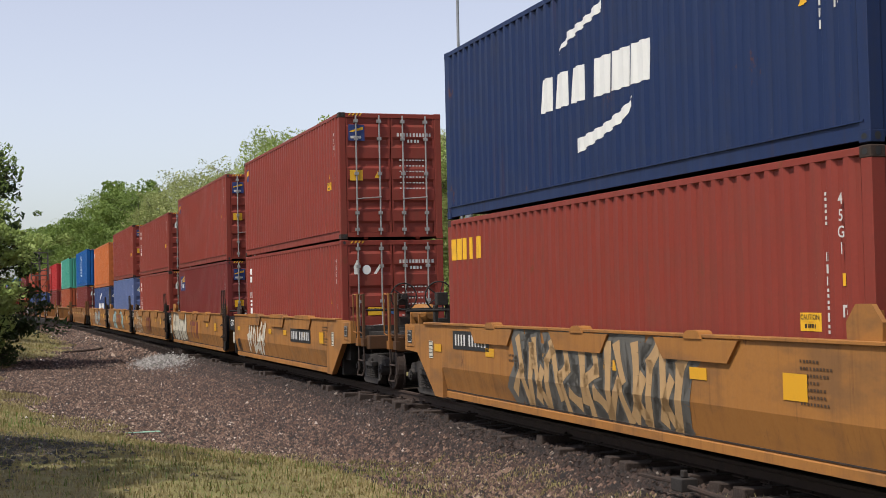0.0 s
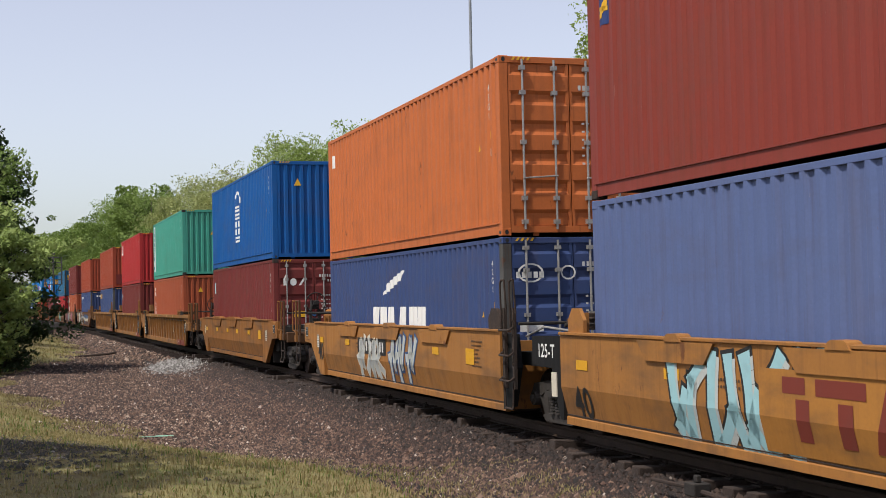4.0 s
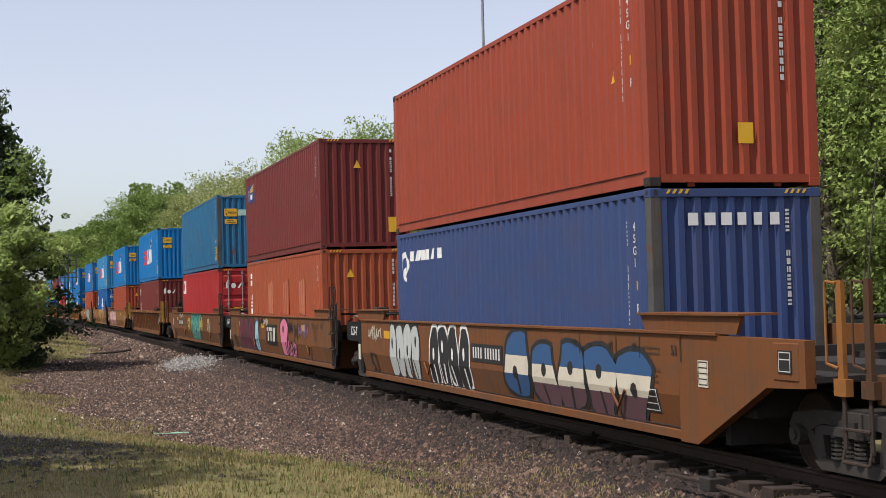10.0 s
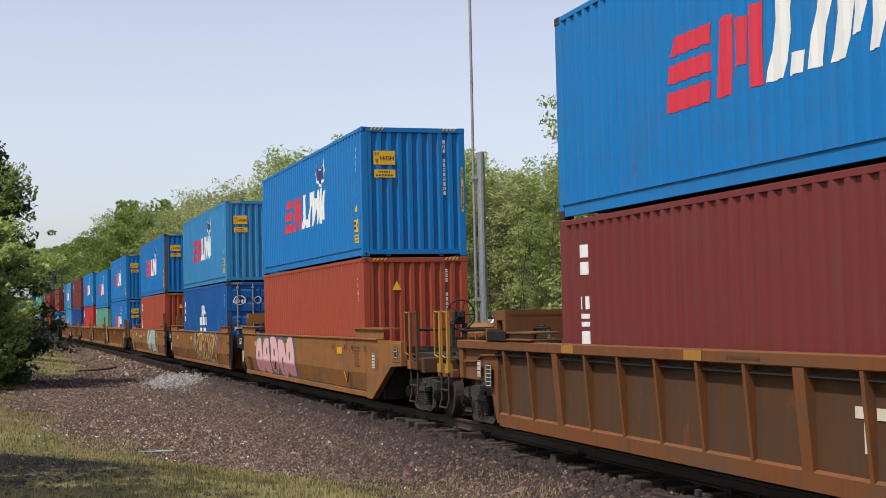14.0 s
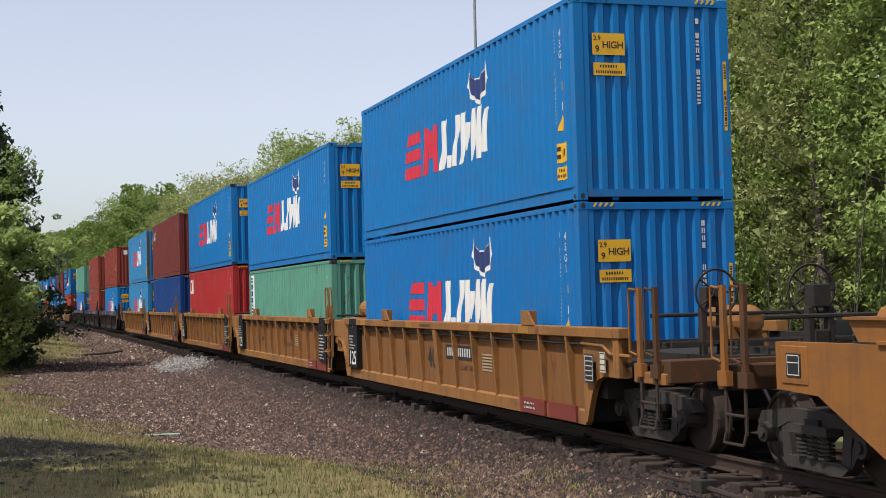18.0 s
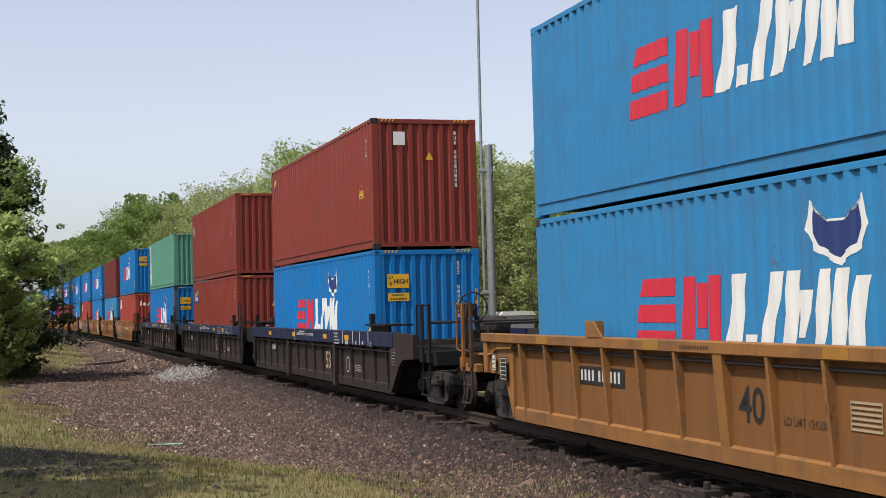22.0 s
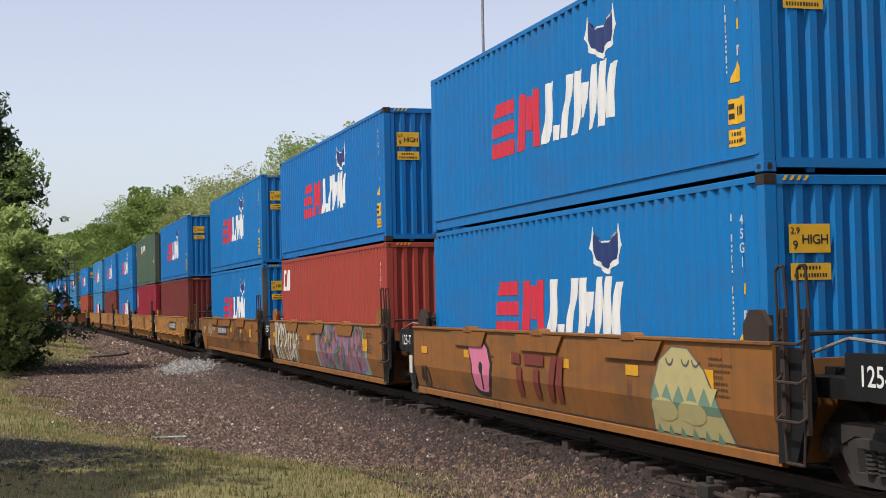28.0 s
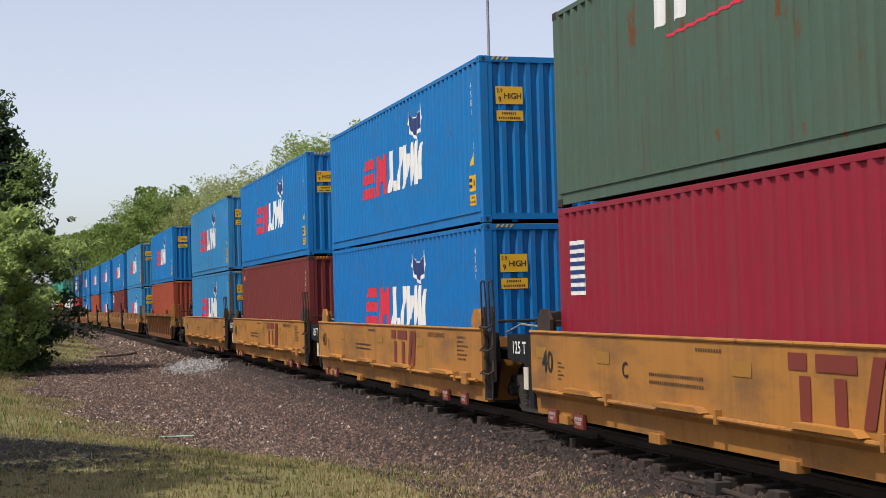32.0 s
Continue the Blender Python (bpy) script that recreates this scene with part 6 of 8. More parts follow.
NAMES = {"brown": "red-brown", "vermilion": "orange-red", "rust": "rust-red", "maroon": "dark maroon", "crimson": "crimson", "red": "bright red", "orange": "weathered orange", "terracotta": "terracotta-orange",
         "navy": "dark navy", "dusk": "dusky blue", "faded": "faded pale blue", "royal": "royal blue", "cobalt": "deep cobalt blue", "blue": "sea-blue", "blue2": "strong blue",
         "azure": "sun-faded sea-blue", "teal": "rust-stained worn teal", "jade": "jade green", "sage": "rust-streaked sage green", "forest": "dark forest green", "white": "dirty white"}
MARKS = {"line": " with a red and white mark", "swoosh": " with white swooshes", "swoosh_low": " with a white mark", "globe": " with a white globe mark", "globe_mid": " with a white mark", "yellow_end": " with a yellow mark",
         "beacon": " with a navy and yellow placard", "corner_flag": " with a small navy flag", "white_end": " with a white corner mark", "panel_column": " with a white upright panel", "column": " with an upright white mark",
         "swirl": " with a white swirl", "top_words": " with faint white marks", "square_end": " with a white square mark", "dot_end": " with a small pale badge", "corner_white": " with a white corner patch", "": " without marks"}
COATS = {"smooth": "smooth-sided", "ribbed": "ribbed", "sill": "ribbed grey", "step": "flat-sided"}
FLOOR = 0.33       # underside of the lower box above the rails
UNIT_THINGS = []


def stacked(spec, upper, seed, far):
    colour, mark, end, doors = spec
    lab = "%s steel container%s, %s" % (NAMES[colour], MARKS[mark], "stacked above" if upper else "in well")
    return container(colour, mark, end, seed, bool(doors & 1), "big" if mark == "line" or end == "high" else "small", lab, far, bool(doors & 2))


for i, (place, kind, long, front, rear, coat, lower, upper) in enumerate(UNITS):
    paintwork = {OCHRE: "ochre", OCHRE_DULL: "dull ochre", OCHRE_TAN: "dull tan", OCHRE_BROWN: "rusty brown", OCHRE_LIGHT: "light ochre", CAR_GREY: "dark grey"}[coat]
    car = well_car(kind, bool(long), front, rear, coat, i, "%s %s double-stack well car on the rails" % (paintwork, COATS[kind]))
    low = stacked(lower, False, i * 2 + 1, i > 38)
    up = stacked(upper, True, i * 2 + 2, i > 38) if upper else None
    UNIT_THINGS.append((place, car, low, up, FLOOR + 0.02 + (STANDARD if lower[3] & 2 else CH)))


# paint, numbers and graffiti of the single cars
def unit(k):
    return UNIT_THINGS[k + 1][1]


for k in (1, 5, 25, 29):
    number_panel(unit(k), -1.2 if k in (5, 29) else 2.9, 1.0, 2.3, 0.33)
number_panel(unit(0), -4.2, 1.2, 1.75, 0.3)
for k in (2, 3, 4, 26, 27):
    lattice_mark(unit(k), 0.2 if k < 10 else 0.0, 0.82, 2.2, 0.62, True, 0.019)
for k in (2, 4):
    piece("repaint_patch", ("mpatch",), lambda: fold_sheet([quad(-1.45, 1.75, 0.36, 1.20)], 0.0165), OCHRE_LIGHT, unit(k), "fresh ochre repaint patch", pose(0.1, 0, 0))
for k in (1, 2, 3, 4, 5, 25, 26, 27, 28):
    fold_text(unit(k), "40", -5.95, 0.52, 0.60, MARK_BLACK) if k not in (5, 29) else sign_text(unit(k), "40", -6.0, 0.74, 0.56, MARK_BLACK)
for k, x in ((7, 1.2), (8, -0.6), (9, -5.4)):
    if k == 9:
        number_panel(unit(k), -5.3, 0.98, 1.15, 0.2, False, -0.10)
    sign_text(unit(k), "53", 6.75, 0.74, 0.56, MARK_BLACK, 0.004, 1.39)
lattice_mark(unit(8), 1.9, 0.80, 2.2, 0.6, False, -0.103)
for k in (7, 8, 9, 17, 18, 19, 20, 21):
    hw_ = 8.25 if k < 10 else 6.65
    if k not in (7, 17):
        piece("dark_panel", ("dpanel",), lambda: boxes((-0.40, 0.40, -1.508, -1.40, 0.42, 1.36), (-0.26, 0.40, -1.524, -1.50, 1.36, 1.504)), BLACK, unit(k), "black painted end panel", pose(hw_ - 0.45, 0, 0, 0, 0, 0))
        stencil(unit(k), hw_ - 0.45, 1.05, 12, 0.66, 0.042, 11, MARK_WHITE, 8, 0.012, False)
    if k not in (9, 21):
        piece("dark_panel", ("dpanel",), lambda: boxes((-0.40, 0.40, -1.508, -1.40, 0.42, 1.36), (-0.26, 0.40, -1.524, -1.50, 1.36, 1.504)), BLACK, unit(k), "black painted end panel", pose(-hw_ + 0.42, 0, 0))
        sign_text(unit(k), "125", -hw_ + 0.42, 0.62, 0.42, MARK_WHITE, 0.005, 1.508)
        stencil(unit(k), -hw_ + 0.42, 1.10, 12, 0.6, 0.035, 41, MARK_WHITE, 5, 0.012, False)
    piece("instruction_plate", ("mplate",), lambda: boxes((-0.5, 0.5, -1.47, -1.43, 0.2, 0.42)), MARK_MAROON, unit(k), "maroon instruction plate", pose(hw_ - 0.75, 0, 0))
    piece("instruction_plate", ("mplate",), lambda: boxes((-0.5, 0.5, -1.47, -1.43, 0.2, 0.42)), MARK_MAROON, unit(k), "maroon instruction plate", pose(hw_ - 1.9, 0, 0))
    stencil(unit(k), hw_ - 1.9, 0.33, 8, 0.6, 0.035, 12, MARK_WHITE, 2, -0.02, False)
    piece("lined_label", ("lined",), lambda: fold_sheet([quad(-0.25, 0.25, 0.72 + 0.05 * i, 0.745 + 0.05 * i) for i in range(6)] + [quad(-0.25, -0.235, 0.72, 1.0), quad(0.235, 0.25, 0.72, 1.0)], -0.1, False), MARK_SANDY, unit(k), "", pose(3.75 if k < 10 else 2.58, 0, 0))
for k in (17, 18, 19, 20, 21):
    sign_text(unit(k), "40", {17: -0.52, 21: 0.52}.get(k, -2.58), 0.82, 0.54, MARK_BLACK, 0.004, 1.39)
    if k in (17, 21):
        number_panel(unit(k), 1.1 if k == 17 else -3.4, 0.98, 1.5, 0.24, False, -0.10)
for k in (17, 18, 19, 20, 21):
    sign_text(unit(k), "LD LMT 124300", 1.55, 0.72, 0.12, MARK_FAINT, 0.004, 1.39)
lattice_mark(unit(19), -4.0, 0.85, 1.3, 0.42, False, -0.103)
lattice_mark(unit(20), -4.0, 0.85, 1.3, 0.42, False, -0.103)
for k in (22, 23, 24):
    sign_text(unit(k), "53", 2.08, 0.68, 0.58, MARK_SANDY, 0.004, 1.39)
    stencil(unit(k), -4.8, 0.80, 10, 1.6, 0.2, 31, MARK_CREAM, 1, -0.1, False)
    for x, t in ((4.6, "20/40"), (5.5, "45"), (6.1, "48"), (6.8, "53")):
        sign_text(unit(k), t, x, 1.18, 0.13, MARK_WHITE, 0.004, 1.52)
    sign_text(unit(k), "53,900 LBS. MAX. GROSS WT. FOR 20 FT CONTAINERS", -0.15, 1.31, 0.088, MARK_WHITE, 0.004, 1.52)
    piece("chord_tick", ("tick",), lambda: boxes((-0.014, 0.014, -1.526, -1.52, 1.14, 1.44)), MARK_FINE, unit(k), "", pose(-1.45, 0, 0))
    stencil(unit(k), 3.6, 1.36, 8, 0.6, 0.04, 34, MARK_WHITE, 4, 0.024, False)
    piece("round_stencil", ("rstencil",), lambda: fold_sheet(arc(0, 0.66, 0.17, 0, 360, 0.022, 0.022, 16), -0.1, False), MARK_FINE, unit(k), "", pose(4.16, 0, 0))
    stencil(unit(k), 5.2, 0.66, 18, 0.7, 0.022, 35, MARK_WHITE, 4, -0.1, False)
for k in (10, 11, 12, 14, 15, 16):
    fold_text(unit(k), "53", -7.2, 0.50, 0.66, MARK_BLACK)
    for x, t in ((4.2, "40"), (5.4, "45"), (6.1, "48"), (7.2, "53")):
        sign_text(unit(k), t, x, 1.24, 0.16, MARK_BLACK, 0.012)
        piece("tick_line", ("tickl",), lambda: fold_sheet([quad(-0.01, 0.01, 1.12, 1.44)], 0.012), MARK_BLACK, unit(k), "", pose(x + 0.17, 0, 0))
number_panel(unit(12), -4.6, 1.02, 1.7, 0.3)
number_panel(unit(16), -3.4, 1.06, 1.7, 0.3)
number_panel(unit(10), 0.4, 0.98, 1.6, 0.3)
sign_text(unit(15), "C", -1.6, 1.0, 0.34, MARK_BLACK)
lattice_mark(unit(13), 1.9, 0.82, 1.25, 0.42, False, -0.103, MARK_CREAM)
sign_text(unit(13), "53", 3.9, 0.82, 0.4, MARK_BLACK, 0.004, 1.39)
number_panel(unit(30), 2.0, 0.98, 3.0, 0.40, False)
sign_text(unit(30), "B", -0.3, 0.98, 0.28, MARK_BLACK)
sign_text(unit(31), "C", -3.2, 0.98, 0.28, MARK_BLACK)
for k in (30, 31, 32, 33, 34):
    sign_text(unit(k), "REEFER CLEARANCE", 4.0, 1.28, 0.12, MARK_FAINT)
for k in (31, 32, 33):
    lattice_mark(unit(k), 1.7, 1.0, 1.9, 0.66, False)
for k in (30, 31, 32, 33, 34):
    sign_text(unit(k), "40", -5.95, 0.98, 0.44, MARK_BLACK)

wild_style(unit(0), -2.3, 3.0, 0.28, 1.36, 7, MARK_SAND, MARK_SMOKE, 3, MARK_SMOKE, None, 0.02)
wild_style(unit(1), -4.3, -1.6, 0.35, 1.25, 4, MARK_CREAM, OCHRE, 4)
throw_up(unit(2), -6.0, -2.0, 0.28, 1.42, 5, MARK_CREAM, MARK_SMOKE, 5)
wild_style(unit(3), -5.6, -2.7, 0.24, 1.40, 5, OCHRE, MARK_CREAM, 6, None, None, 0.08)
wild_style(unit(4), -3.4, -0.1, 0.26, 1.40, 4, MARK_CYAN, MARK_BLACK, 7, None, MARK_SILVER)
wild_style(unit(4), 0.9, 2.8, 0.26, 1.30, 2, MARK_CYAN, MARK_BLACK, 17, None, MARK_SILVER)
wild_style(unit(5), -2.3, -0.4, 0.26, 1.15, 3, MARK_SILVER, MARK_CREAM, 8)
wild_style(unit(5), 0.2, 2.0, 0.26, 1.25, 3, MARK_SILVER, MARK_BLUE, 9)
throw_up(unit(10), -5.8, -3.6, 0.24, 1.42, 4, MARK_SILVER, MARK_BLACK, 10)
throw_up(unit(10), -2.9, -0.5, 0.24, 1.42, 4, MARK_BLACK, MARK_WHITE, 11)
throw_up(unit(10), 1.3, 2.4, 0.32, 1.42, 1, MARK_BLUE, MARK_BLACK, 12, MARK_CREAM, None, True, MARK_BLUE)
throw_up(unit(10), 2.5, 6.5, 0.26, 1.30, 4, MARK_BLUE, MARK_BLACK, 43, MARK_CREAM, None, True, MARK_GRAPE)
label_card(unit(10), 6.5, 0.62, 0.45, 0.3, 0.006, True, 3)
throw_up(unit(11), -6.2, -3.1, 0.26, 1.42, 3, MARK_PLUM, MARK_BLACK, 13)
throw_up(unit(11), -3.0, -2.3, 0.30, 1.36, 1, MARK_CYAN, MARK_BLUE, 14)
throw_up(unit(11), 1.5, 2.6, 0.24, 1.40, 1, MARK_PINK, MARK_BLACK, 15)
scribble(unit(11), 2.8, 3.4, 0.95, 1.35, MARK_BLACK, 12)
scribble(unit(11), 3.6, 4.2, 0.8, 1.3, MARK_BLACK, 13, True, 0.03, 4)
scribble(unit(11), -2.2, -1.4, 1.1, 1.4, MARK_BLACK, 14)
scribble(unit(11), -1.3, -0.5, 1.15, 1.4, MARK_CREAM, 15)
piece("black_panel", ("bpan",), lambda: fold_sheet([quad(-0.95, 0.95, 0.58, 1.2)], 0.007), MARK_BLACK, unit(11), "", pose(0.0, 0, 0))
wild_style(unit(11), 2.5, 3.7, 0.25, 0.72, 3, MARK_PINK, MARK_BLACK, 35)
lattice_mark(unit(11), 0.0, 0.90, 1.5, 0.42, True, 0.012, MARK_CREAM)
scribble(unit(11), 4.2, 5.6, 0.9, 1.3, MARK_LILAC, 2)
scribble(unit(10), -7.6, -6.4, 1.0, 1.35, MARK_CREAM, 4)
wild_style(unit(12), -0.7, 2.2, 0.28, 1.40, 4, MARK_TEAL, MARK_BLACK, 16, MARK_TEAL, MARK_MINT, 0.05)
scribble(unit(12), 2.3, 3.2, 0.7, 1.35, MARK_LEMON, 27, True, 0.06)
scribble(unit(12), 4.6, 5.6, 0.6, 1.3, MARK_CREAM, 28)
scribble(unit(12), -7.0, -6.2, 0.9, 1.35, MARK_BLACK, 5)
scribble(unit(12), -5.2, -3.6, 1.2, 1.4, MARK_CREAM, 6)
scribble(unit(12), -2.0, -1.0, 0.6, 1.2, MARK_LEMON, 7)
throw_up(unit(14), -6.0, -0.2, 0.26, 1.42, 5, MARK_ROSE, MARK_SMOKE, 18, None, MARK_SMOKE, True, MARK_BLUSH)
wild_style(unit(15), -0.5, 5.2, 0.26, 1.36, 7, MARK_RUST, MARK_LEMON, 19, MARK_LILAC, None, 0.14)
wild_style(unit(16), 0.3, 4.2, 0.26, 1.42, 4, MARK_MINT, MARK_WHITE, 20, None, MARK_LILAC, 0.1)
wild_style(unit(25), -5.4, -1.9, 0.5, 1.36, 6, OCHRE_TAN, MARK_CREAM, 21, None, None, 0.07)
throw_up(unit(27), -3.2, -2.2, 0.34, 1.36, 1, MARK_PINK, MARK_BLACK, 22)
dome = [(x + 1.2, z) for x, z in ((2.5, 0.24), (4.6, 0.24), (4.35, 0.7), (4.0, 1.12), (3.6, 1.36), (3.2, 1.37), (2.85, 1.2), (2.62, 0.8))]
g_ = part("graffiti", fold_sheet([dome], 0.008), MARK_SMOKE, unit(27), "sprayed pale yellow and teal mound")
inner = [(4.7 + (x - 4.7) * 0.955, 0.8 + (z - 0.8) * 0.97) for x, z in dome]
part("fill", fold_sheet([inner], 0.010), MARK_STRAW, g_)
part("band", fold_sheet([cut_band(inner, 0.62, 0.92)], 0.012), MARK_FADED, g_)
for i in range(5):
    part("tooth", fold_sheet([[(3.95 + i * 0.31, 0.925), (4.26 + i * 0.31, 0.925), (4.10 + i * 0.31, 0.72)]], 0.014), MARK_STRAW, g_)
for x in (4.15, 4.85):
    part("lump", fold_sheet([disc(x, 0.62, 0.34, 16, 0.14)], 0.0145), MARK_STRAW, g_)
for i in range(6):
    part("tooth", fold_sheet([[(3.78 + i * 0.30, 0.26), (4.05 + i * 0.30, 0.26), (3.90 + i * 0.30, 0.44)]], 0.016), MARK_FADED, g_)
for x in (4.35, 4.75, 5.0):
    part("eye_mark", fold_sheet(arc(x, 1.24, 0.09, 190, 350, 0.03, 0.03, 8), 0.014), MARK_SMOKE, g_)
wild_style(unit(28), -5.8, -2.6, 0.26, 1.40, 5, MARK_CREAM, MARK_BLACK, 24, MARK_SAND)
wild_style(unit(28), 0.2, 5.0, 0.26, 1.40, 5, MARK_MAUVE, MARK_SMOKE, 25, MARK_SAGE, MARK_LILAC, 0.10)
scribble(unit(26), -5.0, -3.9, 0.8, 1.3, MARK_CREAM, 8)
scribble(unit(29), 0.5, 5.2, 0.4, 1.3, MARK_BLACK, 9, True, 0.035, 9)
scribble(unit(29), -5.0, -3.6, 0.7, 1.3, MARK_CREAM, 10)

# paler repaint patches on one faded box
for x in (3.4, 1.0, -1.6):
    piece("repaint_patch", ("rpatch",), lambda: side_sheet([[(-0.42, 1.22), (0.42, 1.16), (0.44, 2.2), (-0.40, 2.12)]], -CW / 2 - 0.001), MARK_SALMON, UNIT_THINGS[12][2], "paler repainted patch", pose(x, 0, 0))
piece("pale_patch", ("palepatch",), lambda: end_sheet([quad(-0.40, 0.5, 2.08, 2.32)], CL / 2 - 0.005), MARK_MINT, UNIT_THINGS[13][3], "pale painted-out strip")

# ---- ground: one sheet from the track to the horizon, ballast along the line ----
EDGE_S = [-60, -6, 0, 4, 6, 8.5, 10, 13.5, 20, 33, 45, 55, 70, 150, 400]
EDGE_L = [2.4, 2.0, 1.9, 2.1, 2.9, 4.5, 5.4, 6.9, 7.8, 9.3, 8.6, 5.6, 4.4, 3.6, 3.2]


def gravel_edge(s):
    return np.interp(s, EDGE_S, EDGE_L)


def bare(x, y):
    """A patch of dark bare soil and leaf litter below the near trees: 1 inside, 0 outside."""
    d = ((x + 7.0) / 2.4) ** 2 + ((y - 18.6) / 4.4) ** 2 + 0.9 * noise.noise((x * 0.8, y * 0.8, 1)) + 0.5 * noise.noise((x * 2.5, y * 2.5, 4))
    return d < 1.0


def ground_z(s, l):
    """Height of the ground at s along and l across the track."""
    e = float(gravel_edge(s))
    if l >= 0:
        if l < 1.15:
            z = -0.238
        elif l < 3.0:
            z = -0.238 - 0.382 * ((l - 1.15) / 1.85) ** 1.1
        else:
            z = -0.62 + 0.02 * (l - 3.0)
        if l > e:
            z += min(0.55, 0.12 * (l - e))
    else:
        z = -0.27 if l > -1.75 else max(-0.75, -0.27 - 0.4 * (-1.75 - l))
        if l < -9:
            z += min(1.2, 0.05 * (-9 - l))
    return z


GRASS = plain_ground("dry_grass_ground", ((0.20, 0.165, 0.075), (0.115, 0.125, 0.040), (0.145, 0.105, 0.06)), (0.35, 7.0))
# bed under the stones, darkened to paint the shade in their gaps
GRAVEL = plain_ground("dusty_gravel_shaded_gaps", ((0.02652, 0.01408, 0.00936), (0.0765, 0.044, 0.02886), (0.01428, 0.00792, 0.00624)), (0.35, 24.0), 1.0)
# ballast nearest the rails, darker than the gravel further out
BALLAST_DARK = plain_ground("dark_ballast", ((0.0115, 0.006, 0.0043), (0.0065, 0.0038, 0.0029), (0.0195, 0.0105, 0.0073)), (0.8, 22.0), 1.0)
WOODLAND = plain_ground("woodland_floor", ((0.038, 0.042, 0.018), (0.055, 0.042, 0.026), (0.022, 0.022, 0.012)), (0.3, 9.0))


def spaced(*runs):
    out = []
    for a, b, d in runs:
        out += list(np.arange(a, b, d))
    return out


gs = [-2500, -900, -400] + spaced((-200, -24, 22), (-24, 70, 0.5), (70, 180, 2.5), (180, 420, 10)) + [430, 480, 560, 700, 900, 1250, 1480]
gl = [-2600, -1200, -500, -250, -140, -90] + spaced((-60, -8, 4), (-8, 13, 0.25), (13, 40, 3)) + [42, 60, 90, 140, 250, 500, 1200, 2600]
gv, gf, gi = [], [], []
for s in gs:
    x_, y_ = on_line(max(-790, min(s, 1480)))
    h_ = heading(max(-790, min(s, 1480)))
    over = s - max(-790, min(s, 1480))
    for l in gl:
        wob = 0.03 * noise.noise((s * 0.9, l * 0.9, 0)) + 0.08 * noise.noise((s * 0.15, l * 0.2, 5)) * min(1, max(0, abs(l) - 2))
        gv.append((x_ - math.cos(h_) * l - math.sin(h_) * over, y_ - math.sin(h_) * l + math.cos(h_) * over, ground_z(s, l) + wob))
for i in range(len(gs) - 1):
    for j in range(len(gl) - 1):
        a_ = i * len(gl) + j
        gf.append((a_, a_ + len(gl), a_ + len(gl) + 1, a_ + 1))
        sm, lm = (gs[i] + gs[i + 1]) / 2, (gl[j] + gl[j + 1]) / 2
        e_ = gravel_edge(sm) + 0.6 * noise.noise((sm * 0.5, 3.3, 0)) + 0.25 * noise.noise((sm * 2.1, lm, 7))
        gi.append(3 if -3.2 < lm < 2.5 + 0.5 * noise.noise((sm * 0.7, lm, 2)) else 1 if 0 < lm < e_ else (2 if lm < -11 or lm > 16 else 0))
gm = bpy.data.meshes.new("ground")
gm.from_pydata(gv, [], gf)
for m_ in (GRASS, GRAVEL, WOODLAND, BALLAST_DARK):
    gm.materials.append(m_)
gm.polygons.foreach_set("material_index", gi)
gm.update()
if gm.polygons[len(gf) // 2].normal.z < 0:
    gm.flip_normals()
ground = tagged(new("ground", gm), "ballast, dry grass and woodland floor beside the track", "ground", "", "structure")


def scatter_mesh(name, centres, sizes, shapes, material, flat=1.0):
    """Many small chips in one mesh."""
    nv = len(shapes[0][0])
    n = len(centres)
    V = np.empty((n, nv, 3))
    pick = np.random.randint(0, len(shapes), n)
    ang = np.random.rand(n) * 6.283
    for k, (sv, _) in enumerate(shapes):
        idx = np.where(pick == k)[0]
        c, s_ = np.cos(ang[idx])[:, None], np.sin(ang[idx])[:, None]
        q = sv[None] * np.ones((len(idx), 1, 1))
        q = np.stack([q[..., 0] * c - q[..., 1] * s_, q[..., 0] * s_ + q[..., 1] * c, q[..., 2] * flat], -1)
        V[idx] = q * sizes[idx, None, None] + centres[idx][:, None]
    faces = np.array(shapes[0][1])
    Fc = (faces[None] + (np.arange(n) * nv)[:, None, None]).reshape(-1, faces.shape[1])
    me = bpy.data.meshes.new(name)
    me.vertices.add(n * nv)
    me.vertices.foreach_set("co", V.ravel())
    k = faces.shape[1]
    me.loops.add(len(Fc) * k)
    me.loops.foreach_set("vertex_index", Fc.ravel().astype(np.int32))
    me.polygons.add(len(Fc))
    me.polygons.foreach_set("loop_start", np.arange(0, len(Fc) * k, k, dtype=np.int32))
    me.update(calc_edges=True)
    me.materials.append(material)
    return me


def chips(k):
    """Angular crushed stones."""
    rng = np.random.RandomState(k)
    v = np.array([(1, 0, -0.35), (0, 1, -0.35), (-1, 0, -0.35), (0, -1, -0.35), (0, 0, 0.8)], float)
    v *= rng.uniform(0.6, 1.25, (5, 1))
    v += rng.uniform(-0.22, 0.22, (5, 3))
    f = [(0, 1, 4), (1, 2, 4), (2, 3, 4), (3, 0, 4)]
    return v, f


